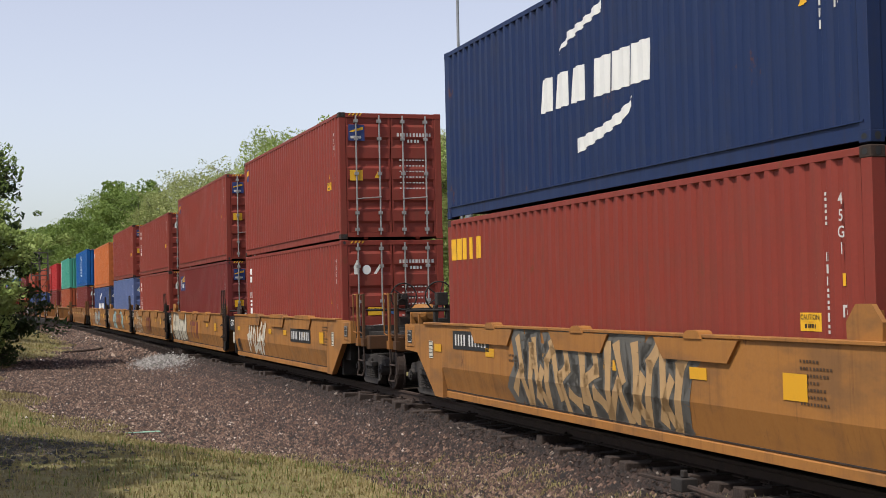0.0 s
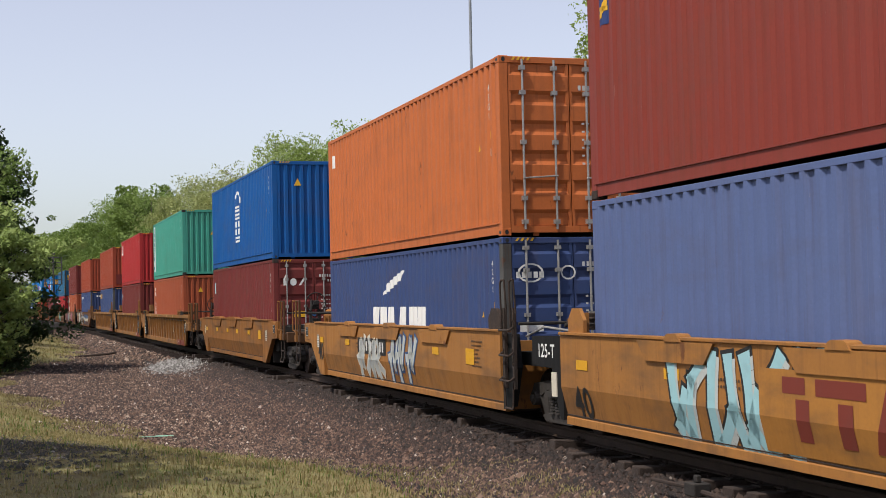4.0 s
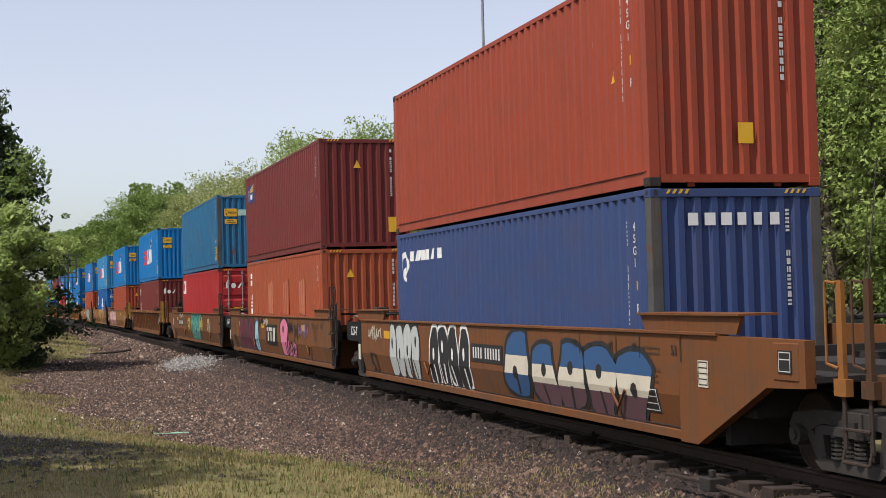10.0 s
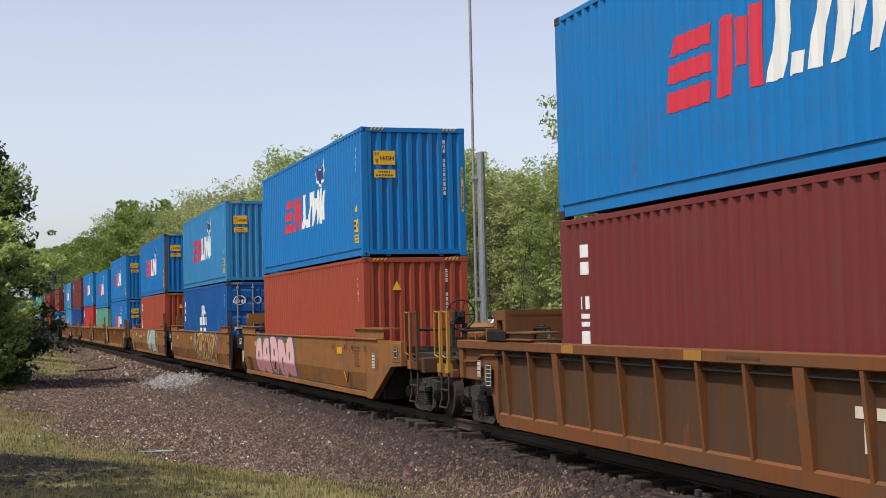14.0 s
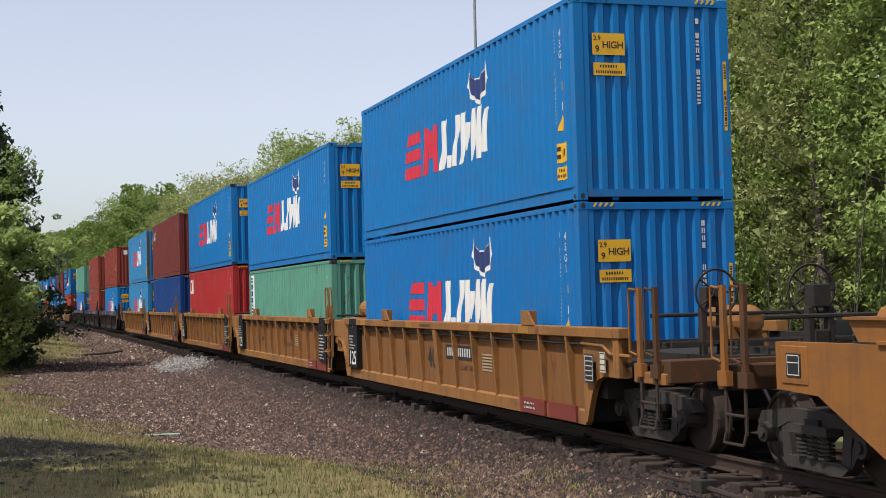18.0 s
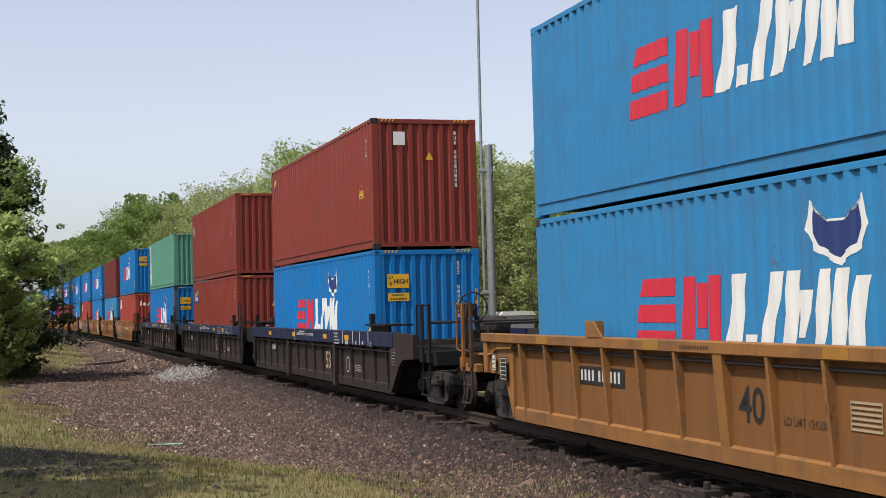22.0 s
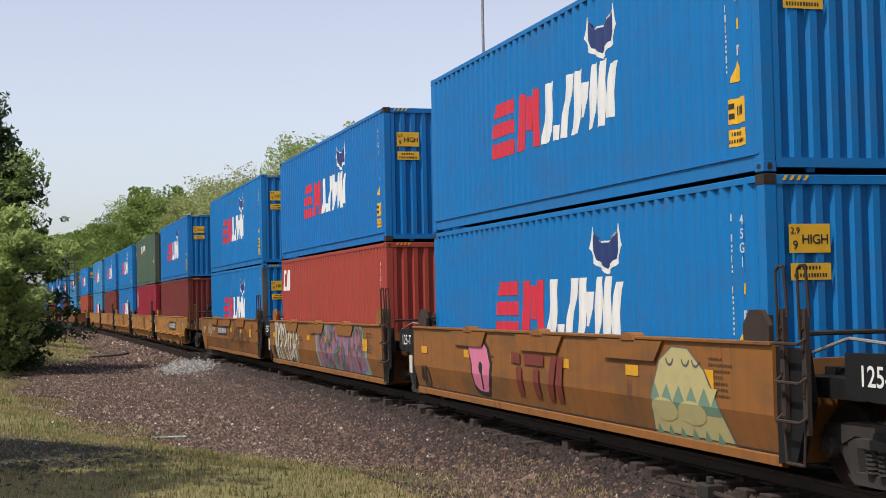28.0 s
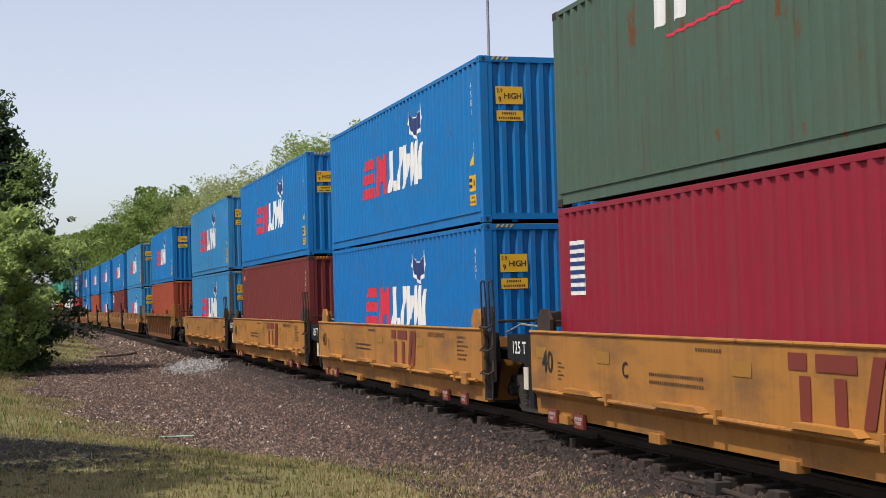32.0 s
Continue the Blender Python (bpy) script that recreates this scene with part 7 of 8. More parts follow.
STONE = pebbles("ballast_stones", [(0.0, (0.012, 0.0062, 0.0045)), (0.26, (0.042, 0.022, 0.0145)), (0.50, (0.088, 0.049, 0.033)), (0.76, (0.155, 0.100, 0.071)), (0.945, (0.28, 0.215, 0.165)), (0.990, (0.44, 0.39, 0.34))])
STONE_BROWN = pebbles("brown_ballast_stones", [(0.0, (0.010, 0.0052, 0.004)), (0.32, (0.034, 0.0165, 0.0115)), (0.58, (0.078, 0.042, 0.029)), (0.84, (0.145, 0.090, 0.063)), (0.985, (0.32, 0.27, 0.235))])
STONE_DARK = pebbles("dark_ballast_stones", [(0.0, (0.011, 0.0056, 0.0042)), (0.3, (0.022, 0.0112, 0.0078)), (0.6, (0.0065, 0.0036, 0.0028)), (0.8, (0.040, 0.023, 0.016)), (0.985, (0.14, 0.115, 0.10))])
STONE_PALE = pebbles("pale_gravel", [(0.0, (0.12, 0.112, 0.105)), (0.3, (0.20, 0.19, 0.182)), (0.6, (0.07, 0.065, 0.062)), (0.85, (0.27, 0.26, 0.25))])
rs = np.random.RandomState(4)


def stones(name, n, s0, s1, bias, size, material, lab, lmin=-2.4, lmax=None):
    s = s0 + (s1 - s0) * rs.rand(n) ** bias
    u = rs.rand(n)
    hi = gravel_edge(s) + 0.5 * np.sin(s * 0.9) + 0.35 * rs.randn(n) if lmax is None else np.full(n, lmax)
    l = lmin + (hi - lmin) * u
    x, y = on_line(s, l)
    z = np.array([ground_z(a, b) + 0.03 * noise.noise((a * 0.9, b * 0.9, 0)) + 0.08 * noise.noise((a * 0.15, b * 0.2, 5)) * min(1, max(0, abs(b) - 2)) for a, b in zip(s, l)])
    sz = size * np.exp(0.3 * rs.randn(n))
    me = scatter_mesh(name, np.stack([x, y, z + sz * 0.25], -1), sz, [chips(k) for k in range(9)], material, 0.8)
    return tagged(new(name, me), lab, "ballast", "", "stuff")


stones("ballast_stones", 54000, -2.0, 45.0, 1.4, 0.028, STONE, "crushed dusty brown gravel", 3.6)
stones("ballast_stones", 36000, -2.0, 42.0, 1.4, 0.028, STONE_BROWN, "crushed dark brown gravel", 2.3, 4.4)
stones("ballast_stones", 22000, -2.0, 40.0, 1.4, 0.029, STONE_BROWN, "crushed dark brown gravel", 1.7, 3.2)
stones("ballast_stones", 24000, -4.0, 40.0, 1.4, 0.029, STONE_DARK, "dark purple-brown ballast", 1.05, 2.4)
stones("ballast_stones", 14000, 40.0, 130.0, 1.4, 0.055, STONE, "crushed dusty brown gravel", 1.8)
hp = np.random.RandomState(9)
n_ = 2600
hs, hl = 42 + 4.6 * hp.randn(n_) * 0.55, 2.55 + 0.75 * hp.randn(n_) * 0.6
hx, hy = on_line(hs, hl)
hz = np.array([ground_z(a, b) for a, b in zip(hs, hl)]) + 0.28 * np.exp(-((hs - 42) / 3.2) ** 2 - ((hl - 2.5) / 0.7) ** 2) * hp.rand(n_)
tagged(new("gravel_heap", scatter_mesh("gravel_heap", np.stack([hx, hy, hz], -1), 0.05 * np.exp(0.3 * hp.randn(n_)), [chips(k) for k in range(9)], STONE_PALE)), "low heap of pale grey gravel by the track", "gravel", "", "stuff")

# ---- track ----
track = empty("railway_track")
tagged(track, "railway track with rusty rails on wooden sleepers", "track", "", "structure")
TIE = grit("old_sleeper_wood", (0.024, 0.0145, 0.0105), (0.046, 0.029, 0.021), 4.0, 0.95, 0.0, 0.8)


def rail_mesh(off):
    prof = [(-0.036, 0.0), (0.036, 0.0), (0.036, -0.035), (0.009, -0.05), (0.009, -0.145), (0.07, -0.158), (0.07, -0.172), (-0.07, -0.172), (-0.07, -0.158), (-0.009, -0.145), (-0.009, -0.05), (-0.036, -0.035)]
    ss = spaced((-300, -30, 15), (-30, 80, 2), (80, 600, 8))
    v, f = [], []
    for s in ss:
        for y, z in prof:
            a, b = on_line(s, off + y)
            v.append((a, b, z))
    k = len(prof)
    for i in range(len(ss) - 1):
        for j in range(k):
            f.append((i * k + j, i * k + (j + 1) % k, (i + 1) * k + (j + 1) % k, (i + 1) * k + j))
    me = bpy.data.meshes.new("rail")
    me.from_pydata(v, [], f)
    me.materials.append(None)
    return me


for off in (-0.755, 0.755):
    hang("rail", rail_mesh(off), RAIL_TOP, track, "rusty steel rail")
tie_rng = random.Random(5)
tie_bm = lambda: boxes((-0.115, 0.115, -1.3, 1.3, -0.16, 0.0), bev=0.012)
plate_bm = lambda: boxes((-0.09, 0.09, -0.19, 0.19, 0.0, 0.018), (-0.07, -0.04, -0.13, -0.09, 0.0, 0.05), (0.04, 0.07, 0.09, 0.13, 0.0, 0.05))
for i in range(120):
    s = -14 + i * 0.52
    x_, y_ = on_line(s + tie_rng.uniform(-0.06, 0.06), tie_rng.uniform(-0.16, 0.16))
    t_ = piece("sleeper", ("tie",), tie_bm, TIE, track, "", pose(x_, y_, -0.178 - tie_rng.uniform(0, 0.035), tie_rng.uniform(-4, 4), tie_rng.uniform(-1.5, 1.5), math.degrees(heading(s)) + 90 + tie_rng.uniform(-3.5, 3.5)))
    if i < 80:
        piece("tie_plate", ("tieplate",), plate_bm, STEEL_RUST, t_, "", pose(0, 0.755, 0))
far_bm = bmesh.new()
for i in range(500):
    s = 48.4 + i * 0.52
    x_, y_ = on_line(s)
    bmesh.ops.create_cube(far_bm, size=1.0, matrix=pose(x_, y_, -0.255, 0, 0, math.degrees(heading(s)) + 90) @ Matrix.Diagonal((0.23, 2.6, 0.16, 1)))
tagged(part("far_sleepers", far_bm, TIE, track), kind="stuff")

# a rod and small lever box on the sleeper ends, close to the camera
lub = empty("track_linkage")
tagged(lub, "small rusty lever box and rod on sleeper ends", "track fitting")
x_, y_ = on_line(0.4, 1.75)
lub.matrix_basis = pose(x_, y_, -0.20, 0, 0, math.degrees(heading(0.4)) + 90)
part("lever_box", boxes((-0.12, 0.12, -0.1, 0.1, 0, 0.14), (-0.04, 0.04, -0.03, 0.03, 0.14, 0.22), bev=0.01), STEEL_DARK, lub)
part("rod", rods([(0.12, 0, 0.07), (1.1, 0.0, 0.05)], 0.022), STEEL_RUST, lub)
part("pipe", rods([(-0.12, 0, 0.05), (-1.2, 0.05, 0.03)], 0.032, 8), STEEL_RUST, lub)

# ---- grass ----
def blades(n, s0, s1, bias, l0, l1, h0, h1, seed, wide=0.006, near_edge=True):
    r = np.random.RandomState(seed)
    s = s0 + (s1 - s0) * r.rand(n) ** bias
    lo = gravel_edge(s) + l0 + 0.6 * np.sin(s * 0.7) if near_edge else np.full(n, l0)
    l = lo + (l1 - lo) * r.rand(n) ** 1.2
    # tufts: pull the blades towards patch centres
    l += 0.12 * np.sin(9 * s + 3 * np.sin(5 * l))
    x, y = on_line(s, l)
    z = np.array([ground_z(a, b) + 0.08 * noise.noise((a * 0.15, b * 0.2, 5)) for a, b in zip(s, l)])
    keep = np.array([1.0 if not bare(a, b) or q < 0.5 else 0.3 for a, b, q in zip(x, y, r.rand(n))])
    hh = keep * h0 + keep * (h1 - h0) * r.rand(n) ** 1.6 * (0.5 + 0.5 * np.sin(2.1 * s + 1.3 * l) ** 2)
    a = r.rand(n) * 6.283
    lean = hh * r.uniform(0.1, 0.8, n)
    dx, dy = np.cos(a), np.sin(a)
    w = wide * (1 + np.clip(s - 5, 0, 60) / 25)
    P = np.stack([x, y, z - 0.01], -1)
    side = np.stack([-dy * w, dx * w, np.zeros(n)], -1)
    mid = P + np.stack([dx * lean * 0.35, dy * lean * 0.35, hh * 0.6], -1)
    tip = P + np.stack([dx * lean, dy * lean, hh], -1)
    V = np.stack([P - side, P + side, mid + side * 0.7, mid - side * 0.7, tip], 1)
    Fq = (np.array([[0, 1, 2], [0, 2, 3], [3, 2, 4]])[None] + (np.arange(n) * 5)[:, None, None]).reshape(-1, 3)
    me = bpy.data.meshes.new("grass")
    me.vertices.add(n * 5)
    me.vertices.foreach_set("co", V.ravel())
    me.loops.add(len(Fq) * 3)
    me.loops.foreach_set("vertex_index", Fq.ravel().astype(np.int32))
    me.polygons.add(len(Fq))
    me.polygons.foreach_set("loop_start", np.arange(0, len(Fq) * 3, 3, dtype=np.int32))
    me.update(calc_edges=True)
    return me


STRAW = leafy("dry_grass_blades", ((0.36, 0.29, 0.14), (0.24, 0.20, 0.085), (0.17, 0.165, 0.055), (0.29, 0.235, 0.11)), 0.3)
GREEN = leafy("green_grass_blades", ((0.10, 0.16, 0.03), (0.16, 0.20, 0.05), (0.07, 0.12, 0.02), (0.12, 0.16, 0.04)), 0.35)
for n, s0, s1, bias, l0, l1, h0, h1, seed, mat, lab in (
        (70000, -9, 45, 1.25, -0.3, 12.5, 0.03, 0.13, 1, STRAW, "dry straw-coloured grass verge"),
        (38000, -9, 14, 1.0, -0.5, 9.0, 0.03, 0.10, 5, STRAW, "short dry grass at the foot of the bank"),
        (16000, -8, 50, 1.1, 1.2, 13, 0.04, 0.18, 2, GREEN, "patches of fresh green grass"),
        (14000, 48, 150, 1.2, 0.2, 13, 0.05, 0.20, 3, STRAW, "dry grass on the bank beside the line")):
    me = blades(n, s0, s1, bias, l0, l1, h0, h1, seed)
    me.materials.append(mat)
    tagged(new("grass", me), lab, "grass", "", "stuff")

# dark leaf litter under the near trees
lr = np.random.RandomState(12)
lx, ly = -7.0 + 2.8 * lr.normal(0, 0.55, 9000), 18.6 + 4.8 * lr.normal(0, 0.55, 9000)
ok_ = np.array([bare(a, b) or q < 0.3 for a, b, q in zip(lx, ly, lr.rand(len(lx)))])
lx, ly = lx[ok_], ly[ok_]
th0 = heading(5)
ls_, ll_ = (ly - 15.0) * math.cos(th0) - (lx - 4.231) * math.sin(th0), -(lx - 4.231) * math.cos(th0) - (ly - 15.0) * math.sin(th0)
lz = np.array([ground_z(a, b) + 0.08 * noise.noise((a * 0.15, b * 0.2, 5)) for a, b in zip(ls_, ll_)]) + 0.02
LITTER = pebbles("leaf_litter", [(0.0, (0.030, 0.024, 0.014)), (0.35, (0.055, 0.042, 0.026)), (0.6, (0.018, 0.018, 0.010)), (0.85, (0.09, 0.07, 0.045)), (0.985, (0.2, 0.18, 0.15))])
tagged(new("leaf_litter", scatter_mesh("leaf_litter", np.stack([lx, ly, lz], -1), 0.036 * np.exp(0.3 * lr.randn(len(lx))), [chips(k) for k in range(9)], LITTER, 0.5)), "dark leaf litter under the near trees", "leaf litter", "", "stuff")

# ---- small litter ----
x_, y_ = on_line(13.5, 6.1)
tagged(part("plastic_strip", boxes((-0.32, 0.32, -0.02, 0.02, 0, 0.015), (-0.02, 0.3, 0.02, 0.04, 0, 0.02)), sheet_paint("pale_green_plastic", (0.30, 0.52, 0.40)), None, "pale green plastic strip lying on the gravel", pose(x_, y_, ground_z(13.5, 6.1) + 0.04, 0, 0, 14)), category="litter")
x_, y_ = on_line(58, 4.5)
tagged(part("fallen_branch", rods([(-0.9, 0, 0.05), (0.0, 0.1, 0.1), (0.8, 0.0, 0.16), (1.1, 0.1, 0.22)], 0.06, 7), TIE, None, "dark broken branch on the gravel", pose(x_, y_, ground_z(58, 4.5), 0, 0, 20)), category="branch")

# ---- trees ----
BARK = grit("bark", (0.085, 0.068, 0.052), (0.16, 0.135, 0.11), 5.0, 0.95, 0.0, 0.8)
BARK_DARK = grit("shaded_bark", (0.050, 0.040, 0.030), (0.085, 0.07, 0.055), 5.0, 0.95, 0.0, 0.8)
LEAF_SPRING = leafy("spring_leaves", ((0.235, 0.322, 0.078), (0.33, 0.405, 0.125), (0.195, 0.275, 0.066), (0.30, 0.35, 0.13)), 0.34)
LEAF_DEEP = leafy("deep_leaves", ((0.150, 0.225, 0.048), (0.215, 0.29, 0.075), (0.125, 0.195, 0.043), (0.185, 0.24, 0.068)), 0.34)
LEAF_YOUNG = leafy("young_pale_leaves", ((0.285, 0.325, 0.115), (0.36, 0.385, 0.155), (0.23, 0.275, 0.095), (0.31, 0.32, 0.13)), 0.34)
NEEDLE = leafy("dark_needles", ((0.040, 0.072, 0.024), (0.066, 0.105, 0.034), (0.030, 0.055, 0.020), (0.055, 0.080, 0.030)), 0.3)


def foliage(name, pts, size, rng, long=1.25, sides=4):
    """Leaves as small bent quads about the points."""
    n = len(pts)
    # most leaves turn their faces up towards the light
    up = rng.normal(size=(n, 3)) * 0.75 + np.array([-0.35, -0.45, 0.75])
    up /= np.linalg.norm(up, axis=1)[:, None]
    d1 = np.cross(up, rng.normal(size=(n, 3)))
    d1 /= np.linalg.norm(d1, axis=1)[:, None] + 1e-9
    d2 = np.cross(up, d1)
    sz = size * np.exp(0.3 * rng.normal(size=n))[:, None]
    a, b = d1 * sz * long, d2 * sz * 0.62
    if sides == 4:
        V = np.stack([pts - a, pts - b * 1.0, pts + a, pts + b], 1)
    else:
        V = np.stack([pts - a, pts + a * 0.7 - b, pts + a * 0.4 + b * 1.1], 1)
    idx = (np.arange(sides)[None, None] + (np.arange(n) * sides)[:, None, None]).reshape(-1, sides)
    me = bpy.data.meshes.new(name)
    me.vertices.add(n * sides)
    me.vertices.foreach_set("co", V.ravel())
    me.loops.add(n * sides)
    me.loops.foreach_set("vertex_index", idx.ravel().astype(np.int32))
    me.polygons.add(n)
    me.polygons.foreach_set("loop_start", np.arange(0, n * sides, sides, dtype=np.int32))
    me.update(calc_edges=True)
    me.materials.append(None)
    return me


def tree(h, spread, leaves, leaf, mat, seed, low=0.22, clumps=70, loose=0.55, lab="", lean=0.0, name="tree", clump=0.55, cone=False):
    """A tapered trunk with limbs, and a crown of leaf clumps hung about the limbs."""
    rng = np.random.RandomState(seed)
    ob = empty(name)
    bm = bmesh.new()
    p = Vector((0, 0, -0.2))
    path = [p]
    for i in range(6):
        p = p + Vector((rng.normal() * 0.03 * h / 6 + lean * h / 6, rng.normal() * 0.03 * h / 6, h * 0.92 / 6))
        path.append(p)
    r0 = 0.016 * h + 0.03
    for i, (a, b) in enumerate(zip(path, path[1:])):
        rod(bm, a, b, r0 * (1 - i / 6.4), 7, r0 * (1 - (i + 1) / 6.4))
    # limbs that rise and arch out; leaf clumps hang about their outer halves
    tips, sizes = [], []
    limbs = max(9, clumps // 9)
    for k in range(limbs):
        f = low + (0.97 - low) * (k + rng.rand()) / limbs
        base = path[min(5, int(f * 6))].lerp(path[min(6, int(f * 6) + 1)], f * 6 % 1)
        a = k * 2.4 + rng.uniform(-0.5, 0.5)
        u = min(1, max(0.03, (f - low * 0.6) / (1.06 - low * 0.6)))
        prof = (1.02 - u) ** 0.75 if cone else math.sin(math.pi * u) ** 0.55
        reach = spread * prof * rng.uniform(0.6, 1.12)
        rise = reach * (rng.uniform(-0.12, 0.12) if cone else rng.uniform(0.15, 0.75))
        tip = base + Vector((math.cos(a) * reach, math.sin(a) * reach, rise))
        rod(bm, base, tip, 0.0042 * h * (1 - f * 0.6), 4, 0.010)
        for q in range(clumps // limbs):
            g = rng.uniform(0.25, 1.05) ** 0.7
            c = base.lerp(tip, g) + Vector(rng.normal(0, 1, 3)) * (0.16 * reach + 0.14)
            tips.append(c)
            sizes.append(rng.uniform(0.55, 1.5) * (1.15 - 0.4 * g))
            if q % 3 == 0:
                rod(bm, base.lerp(tip, max(0.1, g - 0.25)), c, 0.012, 4, 0.006)
    part("trunk", bm, BARK, ob)
    per = leaves // len(tips)
    T = np.array([t[:] for t in tips])
    T[:, 2] = np.minimum(T[:, 2], h)
    rad = clump * np.array(sizes)
    off = rng.normal(size=(len(tips) * per, 3))
    off *= (np.minimum(1.0, 1.3 / np.linalg.norm(off, axis=1)) * loose * 1.4)[:, None]
    pts = np.repeat(T, per, 0) + off * np.repeat(rad, per)[:, None] * np.array([1, 1, 0.62])
    hang("crown", foliage("crown", pts, leaf, rng, sides=3), mat, ob)
    return tagged(ob, lab, "tree", "trees beside the line")


KINDS = [
    lambda: tree(15, 3.4, 21000, 0.082, LEAF_SPRING, 11, 0.06, 420, 0.72, "leafy spring-green tree at the wood's edge", clump=0.62),
    lambda: tree(16, 3.2, 18500, 0.080, LEAF_YOUNG, 12, 0.10, 400, 0.72, "tall pale green tree at the wood's edge", clump=0.55),
    lambda: tree(14, 3.1, 18500, 0.080, LEAF_SPRING, 13, 0.06, 360, 0.72, "leafy green broadleaf tree in the wood", clump=0.62),
    lambda: tree(17, 4.2, 16000, 0.098, LEAF_DEEP, 14, 0.12, 260, 0.7, "broad deep green tree above the train", clump=0.85),
    lambda: tree(16, 3.8, 6500, 0.085, LEAF_YOUNG, 15, 0.25, 240, 0.6, "tree in pale thin young leaf", clump=0.60),
    lambda: tree(18, 4.8, 10500, 0.185, LEAF_DEEP, 16, 0.08, 150, 0.6, "full spring-green tree far along the line", clump=1.15),
    lambda: tree(4.5, 1.5, 5200, 0.060, LEAF_SPRING, 17, 0.03, 130, 0.6, "bushy green undergrowth below the trees", clump=0.36),
    lambda: tree(16, 4.0, 12000, 0.11, LEAF_YOUNG, 18, 0.10, 260, 0.75, "pale green full tree along the line", clump=0.85),
    lambda: tree(2.8, 1.7, 5200, 0.062, NEEDLE, 19, 0.02, 90, 0.6, "dark green shrub beside the verge", clump=0.42),
]
MADE = {}


def plant(kind, s, l, h=None, turn=0.0):
    x, y = on_line(s, l)
    full = {0: 15, 1: 16, 2: 14, 3: 17, 4: 16, 5: 18, 6: 4.5, 7: 16, 8: 2.8}[kind]
    m = pose(x, y, ground_z(s, l) - 0.05, 0, 0, turn)
    if kind not in MADE:
        MADE[kind] = KINDS[kind]()
        MADE[kind].matrix_basis = m
        ob = MADE[kind]
    else:
        ob = copy_thing(MADE[kind], m)
    if h:
        k = h / full
        ob.scale = (0.55 * k + 0.45, 0.55 * k + 0.45, k)
    return ob


tr = random.Random(8)
WOOD_S = [10, 47, 55, 62, 72, 88, 92, 104, 110, 130, 180, 400]
WOOD_H = [17.5, 17, 14.5, 11.5, 13, 14, 16.5, 17.5, 15.5, 16, 19, 20]
WOOD_L = [-19, -18, -19, -19, -17, -16, -15.5, -14, -13, -11.5, -7.5, -8]
s = 22.0
while s < 330:
    h = float(np.interp(s, WOOD_S, WOOD_H)) * tr.uniform(0.88, 1.06)
    l = float(np.interp(s, WOOD_S, WOOD_L))
    if s < 88:
        k = tr.choice((0, 0, 1, 2, 1))
    elif s < 108:
        k = 0
    elif s < 119:
        k = 4
    elif s < 160:
        k = tr.choice((1, 7, 7))
    else:
        k = tr.choice((5, 5, 3))
    plant(k, s, l - 2.2 + tr.uniform(-1.2, 1.0), h, tr.uniform(0, 360))
    if s < 88:
        plant(tr.choice((0, 1, 2)), s + tr.uniform(0.8, 2.2), l - 4.6 + tr.uniform(-1.0, 1.0), h * tr.uniform(0.92, 1.02), tr.uniform(0, 360))
    elif s < 150:
        plant(0 if s < 108 else 7, s + tr.uniform(-1, 2.5), l - 7.0 + tr.uniform(-1.5, 1), h * tr.uniform(0.92, 1.0), tr.uniform(0, 360))
    if s < 90 and tr.random() < 0.45:
        plant(6, s + tr.uniform(-1.5, 1.5), l - 0.6 + tr.uniform(-0.8, 0.6), tr.uniform(2.0, 3.6), tr.uniform(0, 360))
    s += 3.2 if s < 95 else (5.5 if s < 180 else 9.0)
plant(0, 98.0, -13.0, 16.6, 75)
plant(0, 93.0, -14.5, 15.4, 200)
plant(6, 46.0, -16.6, 5.0, 40)
plant(6, 42.6, -16.4, 3.2, 140)
# thin bare stems inside the wood
stem_rng = random.Random(3)
stem_bm = bmesh.new()
for i in range(90):
    s, l = stem_rng.uniform(8, 90), stem_rng.uniform(-22, -15.2)
    x_, y_ = on_line(s, l)
    hh, rr = stem_rng.uniform(3, 9), stem_rng.uniform(0.014, 0.042)
    top_ = (x_ + stem_rng.uniform(-1.1, 1.1), y_ + stem_rng.uniform(-0.6, 0.6), hh)
    rod(stem_bm, (x_, y_, -0.6), top_, rr, 5, rr * 0.4)
    for q in range(3):
        c = Vector((x_, y_, -0.6)).lerp(Vector(top_), stem_rng.uniform(0.35, 0.9))
        rod(stem_bm, c, c + Vector((stem_rng.uniform(-1, 1), stem_rng.uniform(-1, 1), stem_rng.uniform(0.3, 1.2))), rr * 0.3, 4, 0.005)
tagged(part("saplings", stem_bm, BARK_DARK, None, "thin bare sapling stems inside the wood"), category="saplings", kind="stuff")

# the near trees on the camera's side: a dark evergreen among broadleaf trees
cedar = tree(11.9, 3.6, 44000, 0.088, NEEDLE, 31, 0.02, 520, 0.55, "dark evergreen tree at the edge of the verge", name="evergreen_tree", clump=0.62, cone=True)
x_, y_ = on_line(45, 10.2)
cedar.matrix_basis = pose(x_, y_, -0.3)
near_leaf = tree(5.8, 2.3, 22000, 0.075, LEAF_SPRING, 32, 0.05, 200, 0.6, "bright green broadleaf tree beside the verge", clump=0.42)
x_, y_ = on_line(41, 9.7)
near_leaf.matrix_basis = pose(x_, y_, -0.3)
thin_leaf = tree(8.8, 1.9, 4600, 0.068, LEAF_DEEP, 33, 0.42, 100, 0.6, "slender broadleaf tree in thin leaf beside the evergreen", clump=0.34)
x_, y_ = on_line(44, 8.7)
thin_leaf.matrix_basis = pose(x_, y_, -0.3)
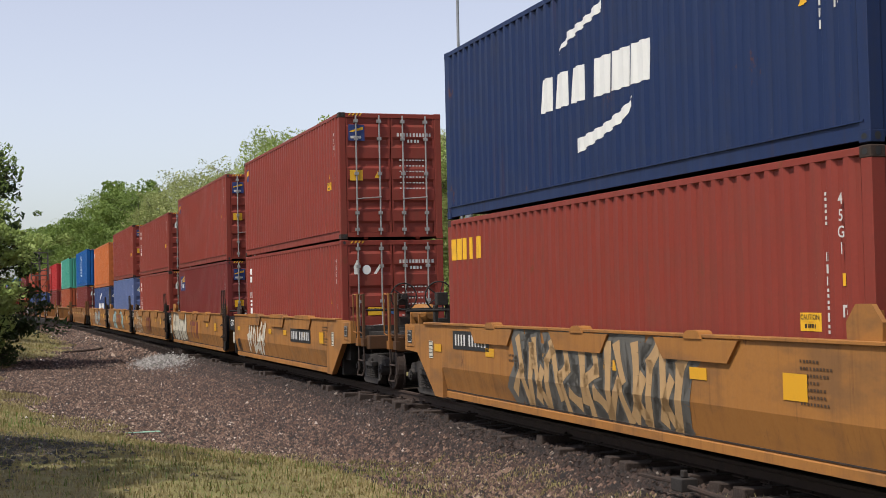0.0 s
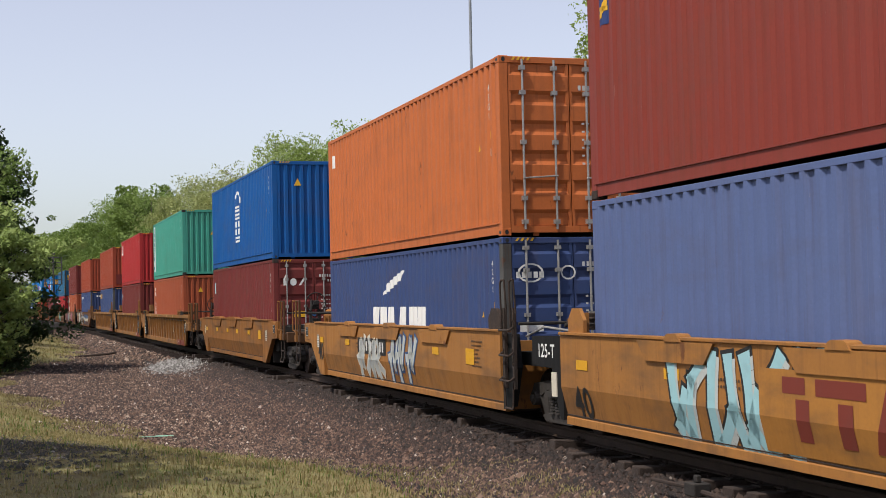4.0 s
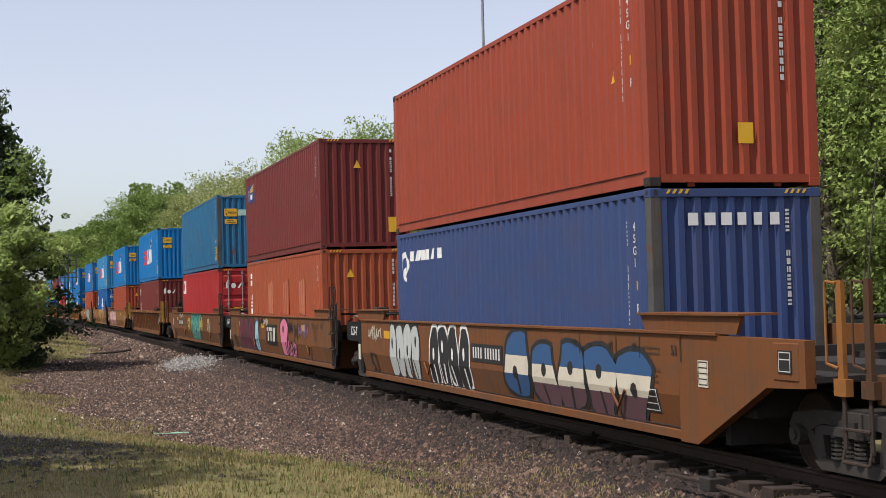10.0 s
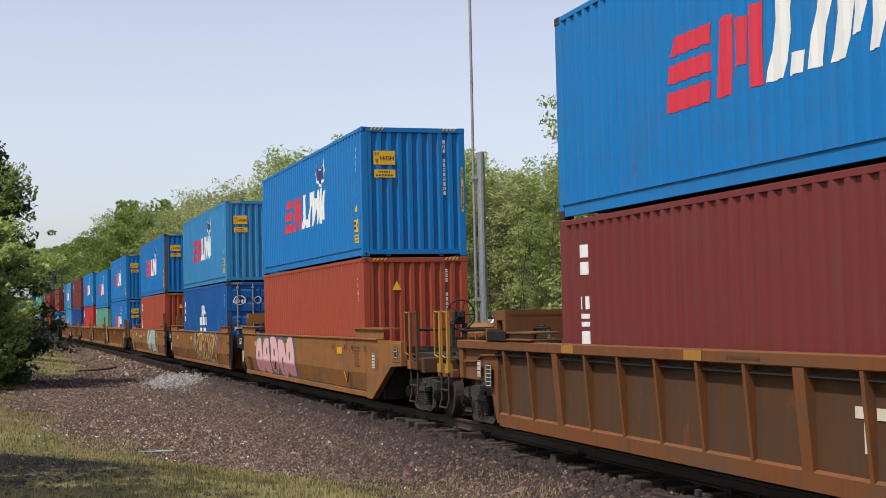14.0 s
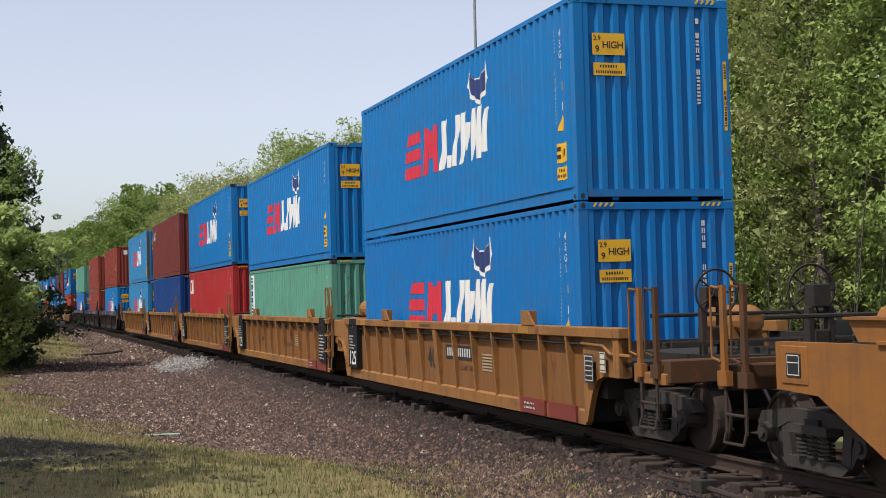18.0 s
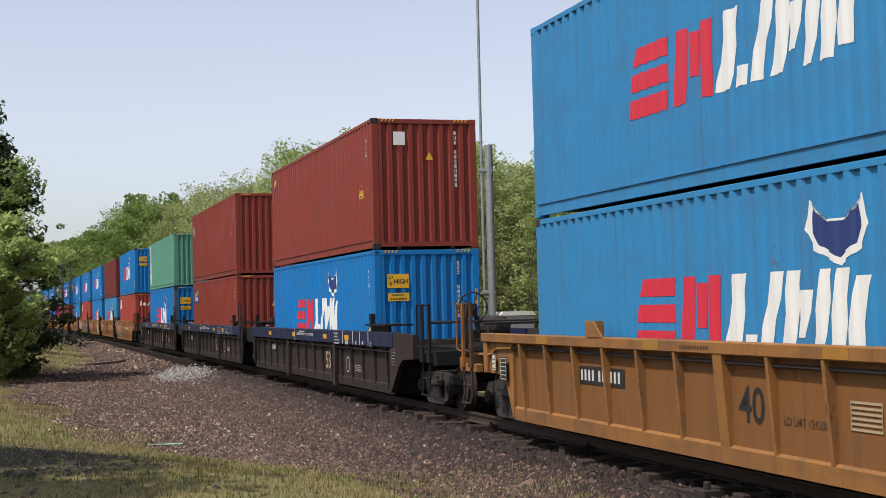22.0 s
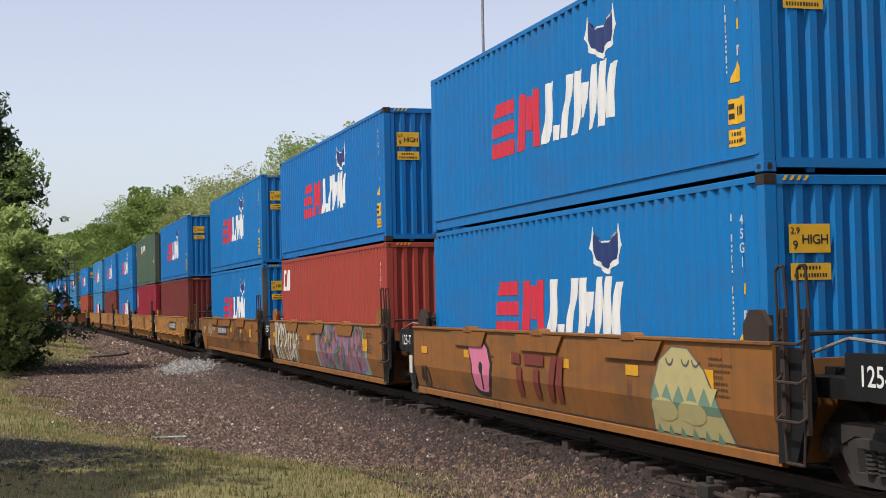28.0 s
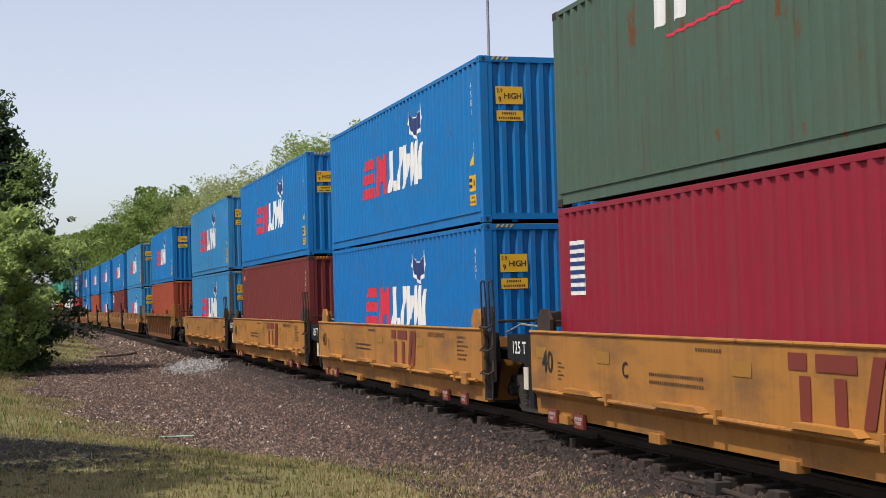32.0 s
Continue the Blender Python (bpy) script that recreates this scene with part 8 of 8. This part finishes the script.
for s, l, h, k in ((50, 13.5, 14, 4), (70, 12.0, 13, 2), (84, 11.5, 12, 2), (100, 11.0, 13, 3), (125, 11.0, 14, 3), (155, 11.5, 15, 5), (190, 12, 16, 5), (235, 12.5, 17, 5), (290, 12, 18, 5)):
    plant(k, s, l, h, s * 37.0)
for s, l, h in ((48, 9.7, 2.4), (58, 9.0, 2.6), (66, 8.6, 2.4), (76, 8.6, 3.0), (90, 8.6, 3.2), (110, 8.2, 3.5)):
    plant(6, s, l, h, s * 53.0)
for s, l, h in ((38, 11.2, 2.6), (41.5, 10.3, 2.0), (46, 9.6, 2.2), (51, 9.6, 2.4)):
    plant(8, s, l, h, s * 71.0)
shade = tree(10, 3.3, 7000, 0.14, LEAF_DEEP, 41, 0.35, 90, 0.6, "broadleaf tree that shades the verge")
shade.matrix_basis = pose(-10.0, 14.9, -0.2)
copy_thing(shade, pose(-9.3, 11.9, -0.2, 0, 0, 130))

# ---- signal mast with its caged platform ----
sig = empty("signal_mast")
tagged(sig, "grey steel railway signal mast with a caged platform", "signal")
x_, y_ = on_line(150, 2.5)
sig.matrix_basis = pose(x_, y_, -0.5, 0, 0, math.degrees(heading(150)))
part("mast", rods([(0, 0, 0), (0, 0, 8.6)], 0.11, 10), MAST, sig)
part("base", boxes((-0.5, 0.5, -0.5, 0.5, -0.1, 0.7), bev=0.03), MAST, sig)
part("ladder", boxes((-0.42, -0.38, -0.16, -0.12, 0.6, 8.0), (-0.42, -0.38, 0.12, 0.16, 0.6, 8.0), *[(-0.41, -0.39, -0.14, 0.14, 0.8 + 0.3 * i, 0.83 + 0.3 * i) for i in range(24)]), MAST, sig)
part("platform", boxes((-0.9, 0.9, -0.7, 0.7, 5.0, 5.06)), MAST, sig)
for x in (-0.9, 0.0, 0.9):
    for y in (-0.7, 0.7):
        part("cage_post", boxes((x - 0.045, x + 0.045, y - 0.045, y + 0.045, 5.0, 8.1)), MAST, sig)
for z in (5.55, 6.1, 6.9, 7.5, 8.1):
    part("cage_rail", boxes((-0.93, 0.93, -0.73, -0.68, z - 0.04, z + 0.04), (-0.93, 0.93, 0.68, 0.73, z - 0.04, z + 0.04), (-0.93, -0.88, -0.7, 0.7, z - 0.04, z + 0.04), (0.88, 0.93, -0.7, 0.7, z - 0.04, z + 0.04)), MAST, sig)
for z in (6.0, 7.2, 8.5):
    part("signal_head", rod(bmesh.new(), (0, -0.32, z), (0, -0.1, z), 0.17, 14), MAST, sig, "small round signal head")
for x in (-0.8, 0.8):
    part("brace", rods([(x, 0, 5.0), (0, 0, 3.8)], 0.035), MAST, sig)

cab = empty("trackside_box")
tagged(cab, "small dark trackside box on a post", "equipment box")
x_, y_ = on_line(118, 4.4)
cab.matrix_basis = pose(x_, y_, -0.62, 0, 0, 20)
part("post", rods([(0, 0, 0), (0, 0, 2.6)], 0.05), MAST, cab)
part("box", boxes((-0.3, 0.3, -0.25, 0.25, 0.0, 0.75), bev=0.03), STEEL_DARK, cab)

# ---- tall slender pole and cabinet across the line ----
pole = empty("radio_pole")
tagged(pole, "slender grey radio pole beyond the train", "pole")
x_, y_ = 0.45, 52.0
pole.matrix_basis = pose(x_, y_, -0.6)
part("post", rods([(0.28, 0, 0), (0.28, 0, 8.6)], 0.15, 12), GALV, pole)
part("whip", rods([(0, 0, 0.5), (0, 0, 12.0), (0, 0, 19.0)], 0.055, 10), GALV, pole)
for z in (3.0, 7.6):
    part("clamp", boxes((-0.1, 0.4, -0.12, 0.12, z, z + 0.12)), GALV, pole)
cabinet = empty("equipment_cabinet")
tagged(cabinet, "pale grey equipment cabinet beyond the track", "cabinet")
cabinet.matrix_basis = pose(1.55, 52.5, -0.6, 0, 0, 18)
part("body", boxes((-0.65, 0.65, -0.45, 0.45, 0, 2.15), bev=0.02), GALV, cabinet)
part("roof", prism(bmesh.new(), [(-0.72, 2.15), (0.72, 2.15), (0.6, 2.3), (-0.6, 2.3)], -0.5, 0.5), PAINT["white"], cabinet)
part("door", boxes((-0.55, 0.55, -0.47, -0.452, 0.1, 2.05)), GALV, cabinet)


# ---- movement: the whole train rolls by at a steady forty miles an hour ----
CANT = 0.107
DRIFT = [0.3, 0.32, 0.16, -0.16, -0.25, -0.16, -0.1, -0.07, -0.11, -0.16, -0.05, 0.03, 0.02, -0.01, 0.03, 0.15, 0.2]


def run(t):
    """Metres that the train has run at t seconds."""
    return 2.023 + 18.177 * t + DRIFT[int(t / 2)]


def unit_pose(s, z):
    """Pose of a unit whose box begins at s: it lies on the chord between its own ends."""
    (x0, y0), (x1, y1) = on_line(s), on_line(s + CL)
    yaw = math.degrees(math.atan2(y0 - y1, x0 - x1))
    return pose((x0 + x1) / 2, (y0 + y1) / 2, 0, CANT, 0, yaw) @ pose(0, 0, z)


def motions():
    times = [2.0 * i for i in range(17)]
    for place, car, low, up, deck in UNIT_THINGS:
        for thing, z in ((car, 0.0), (low, FLOOR), (up, deck)):
            if thing:
                walk(thing, [(t, unit_pose(place - run(t), z)) for t in times])


motions()
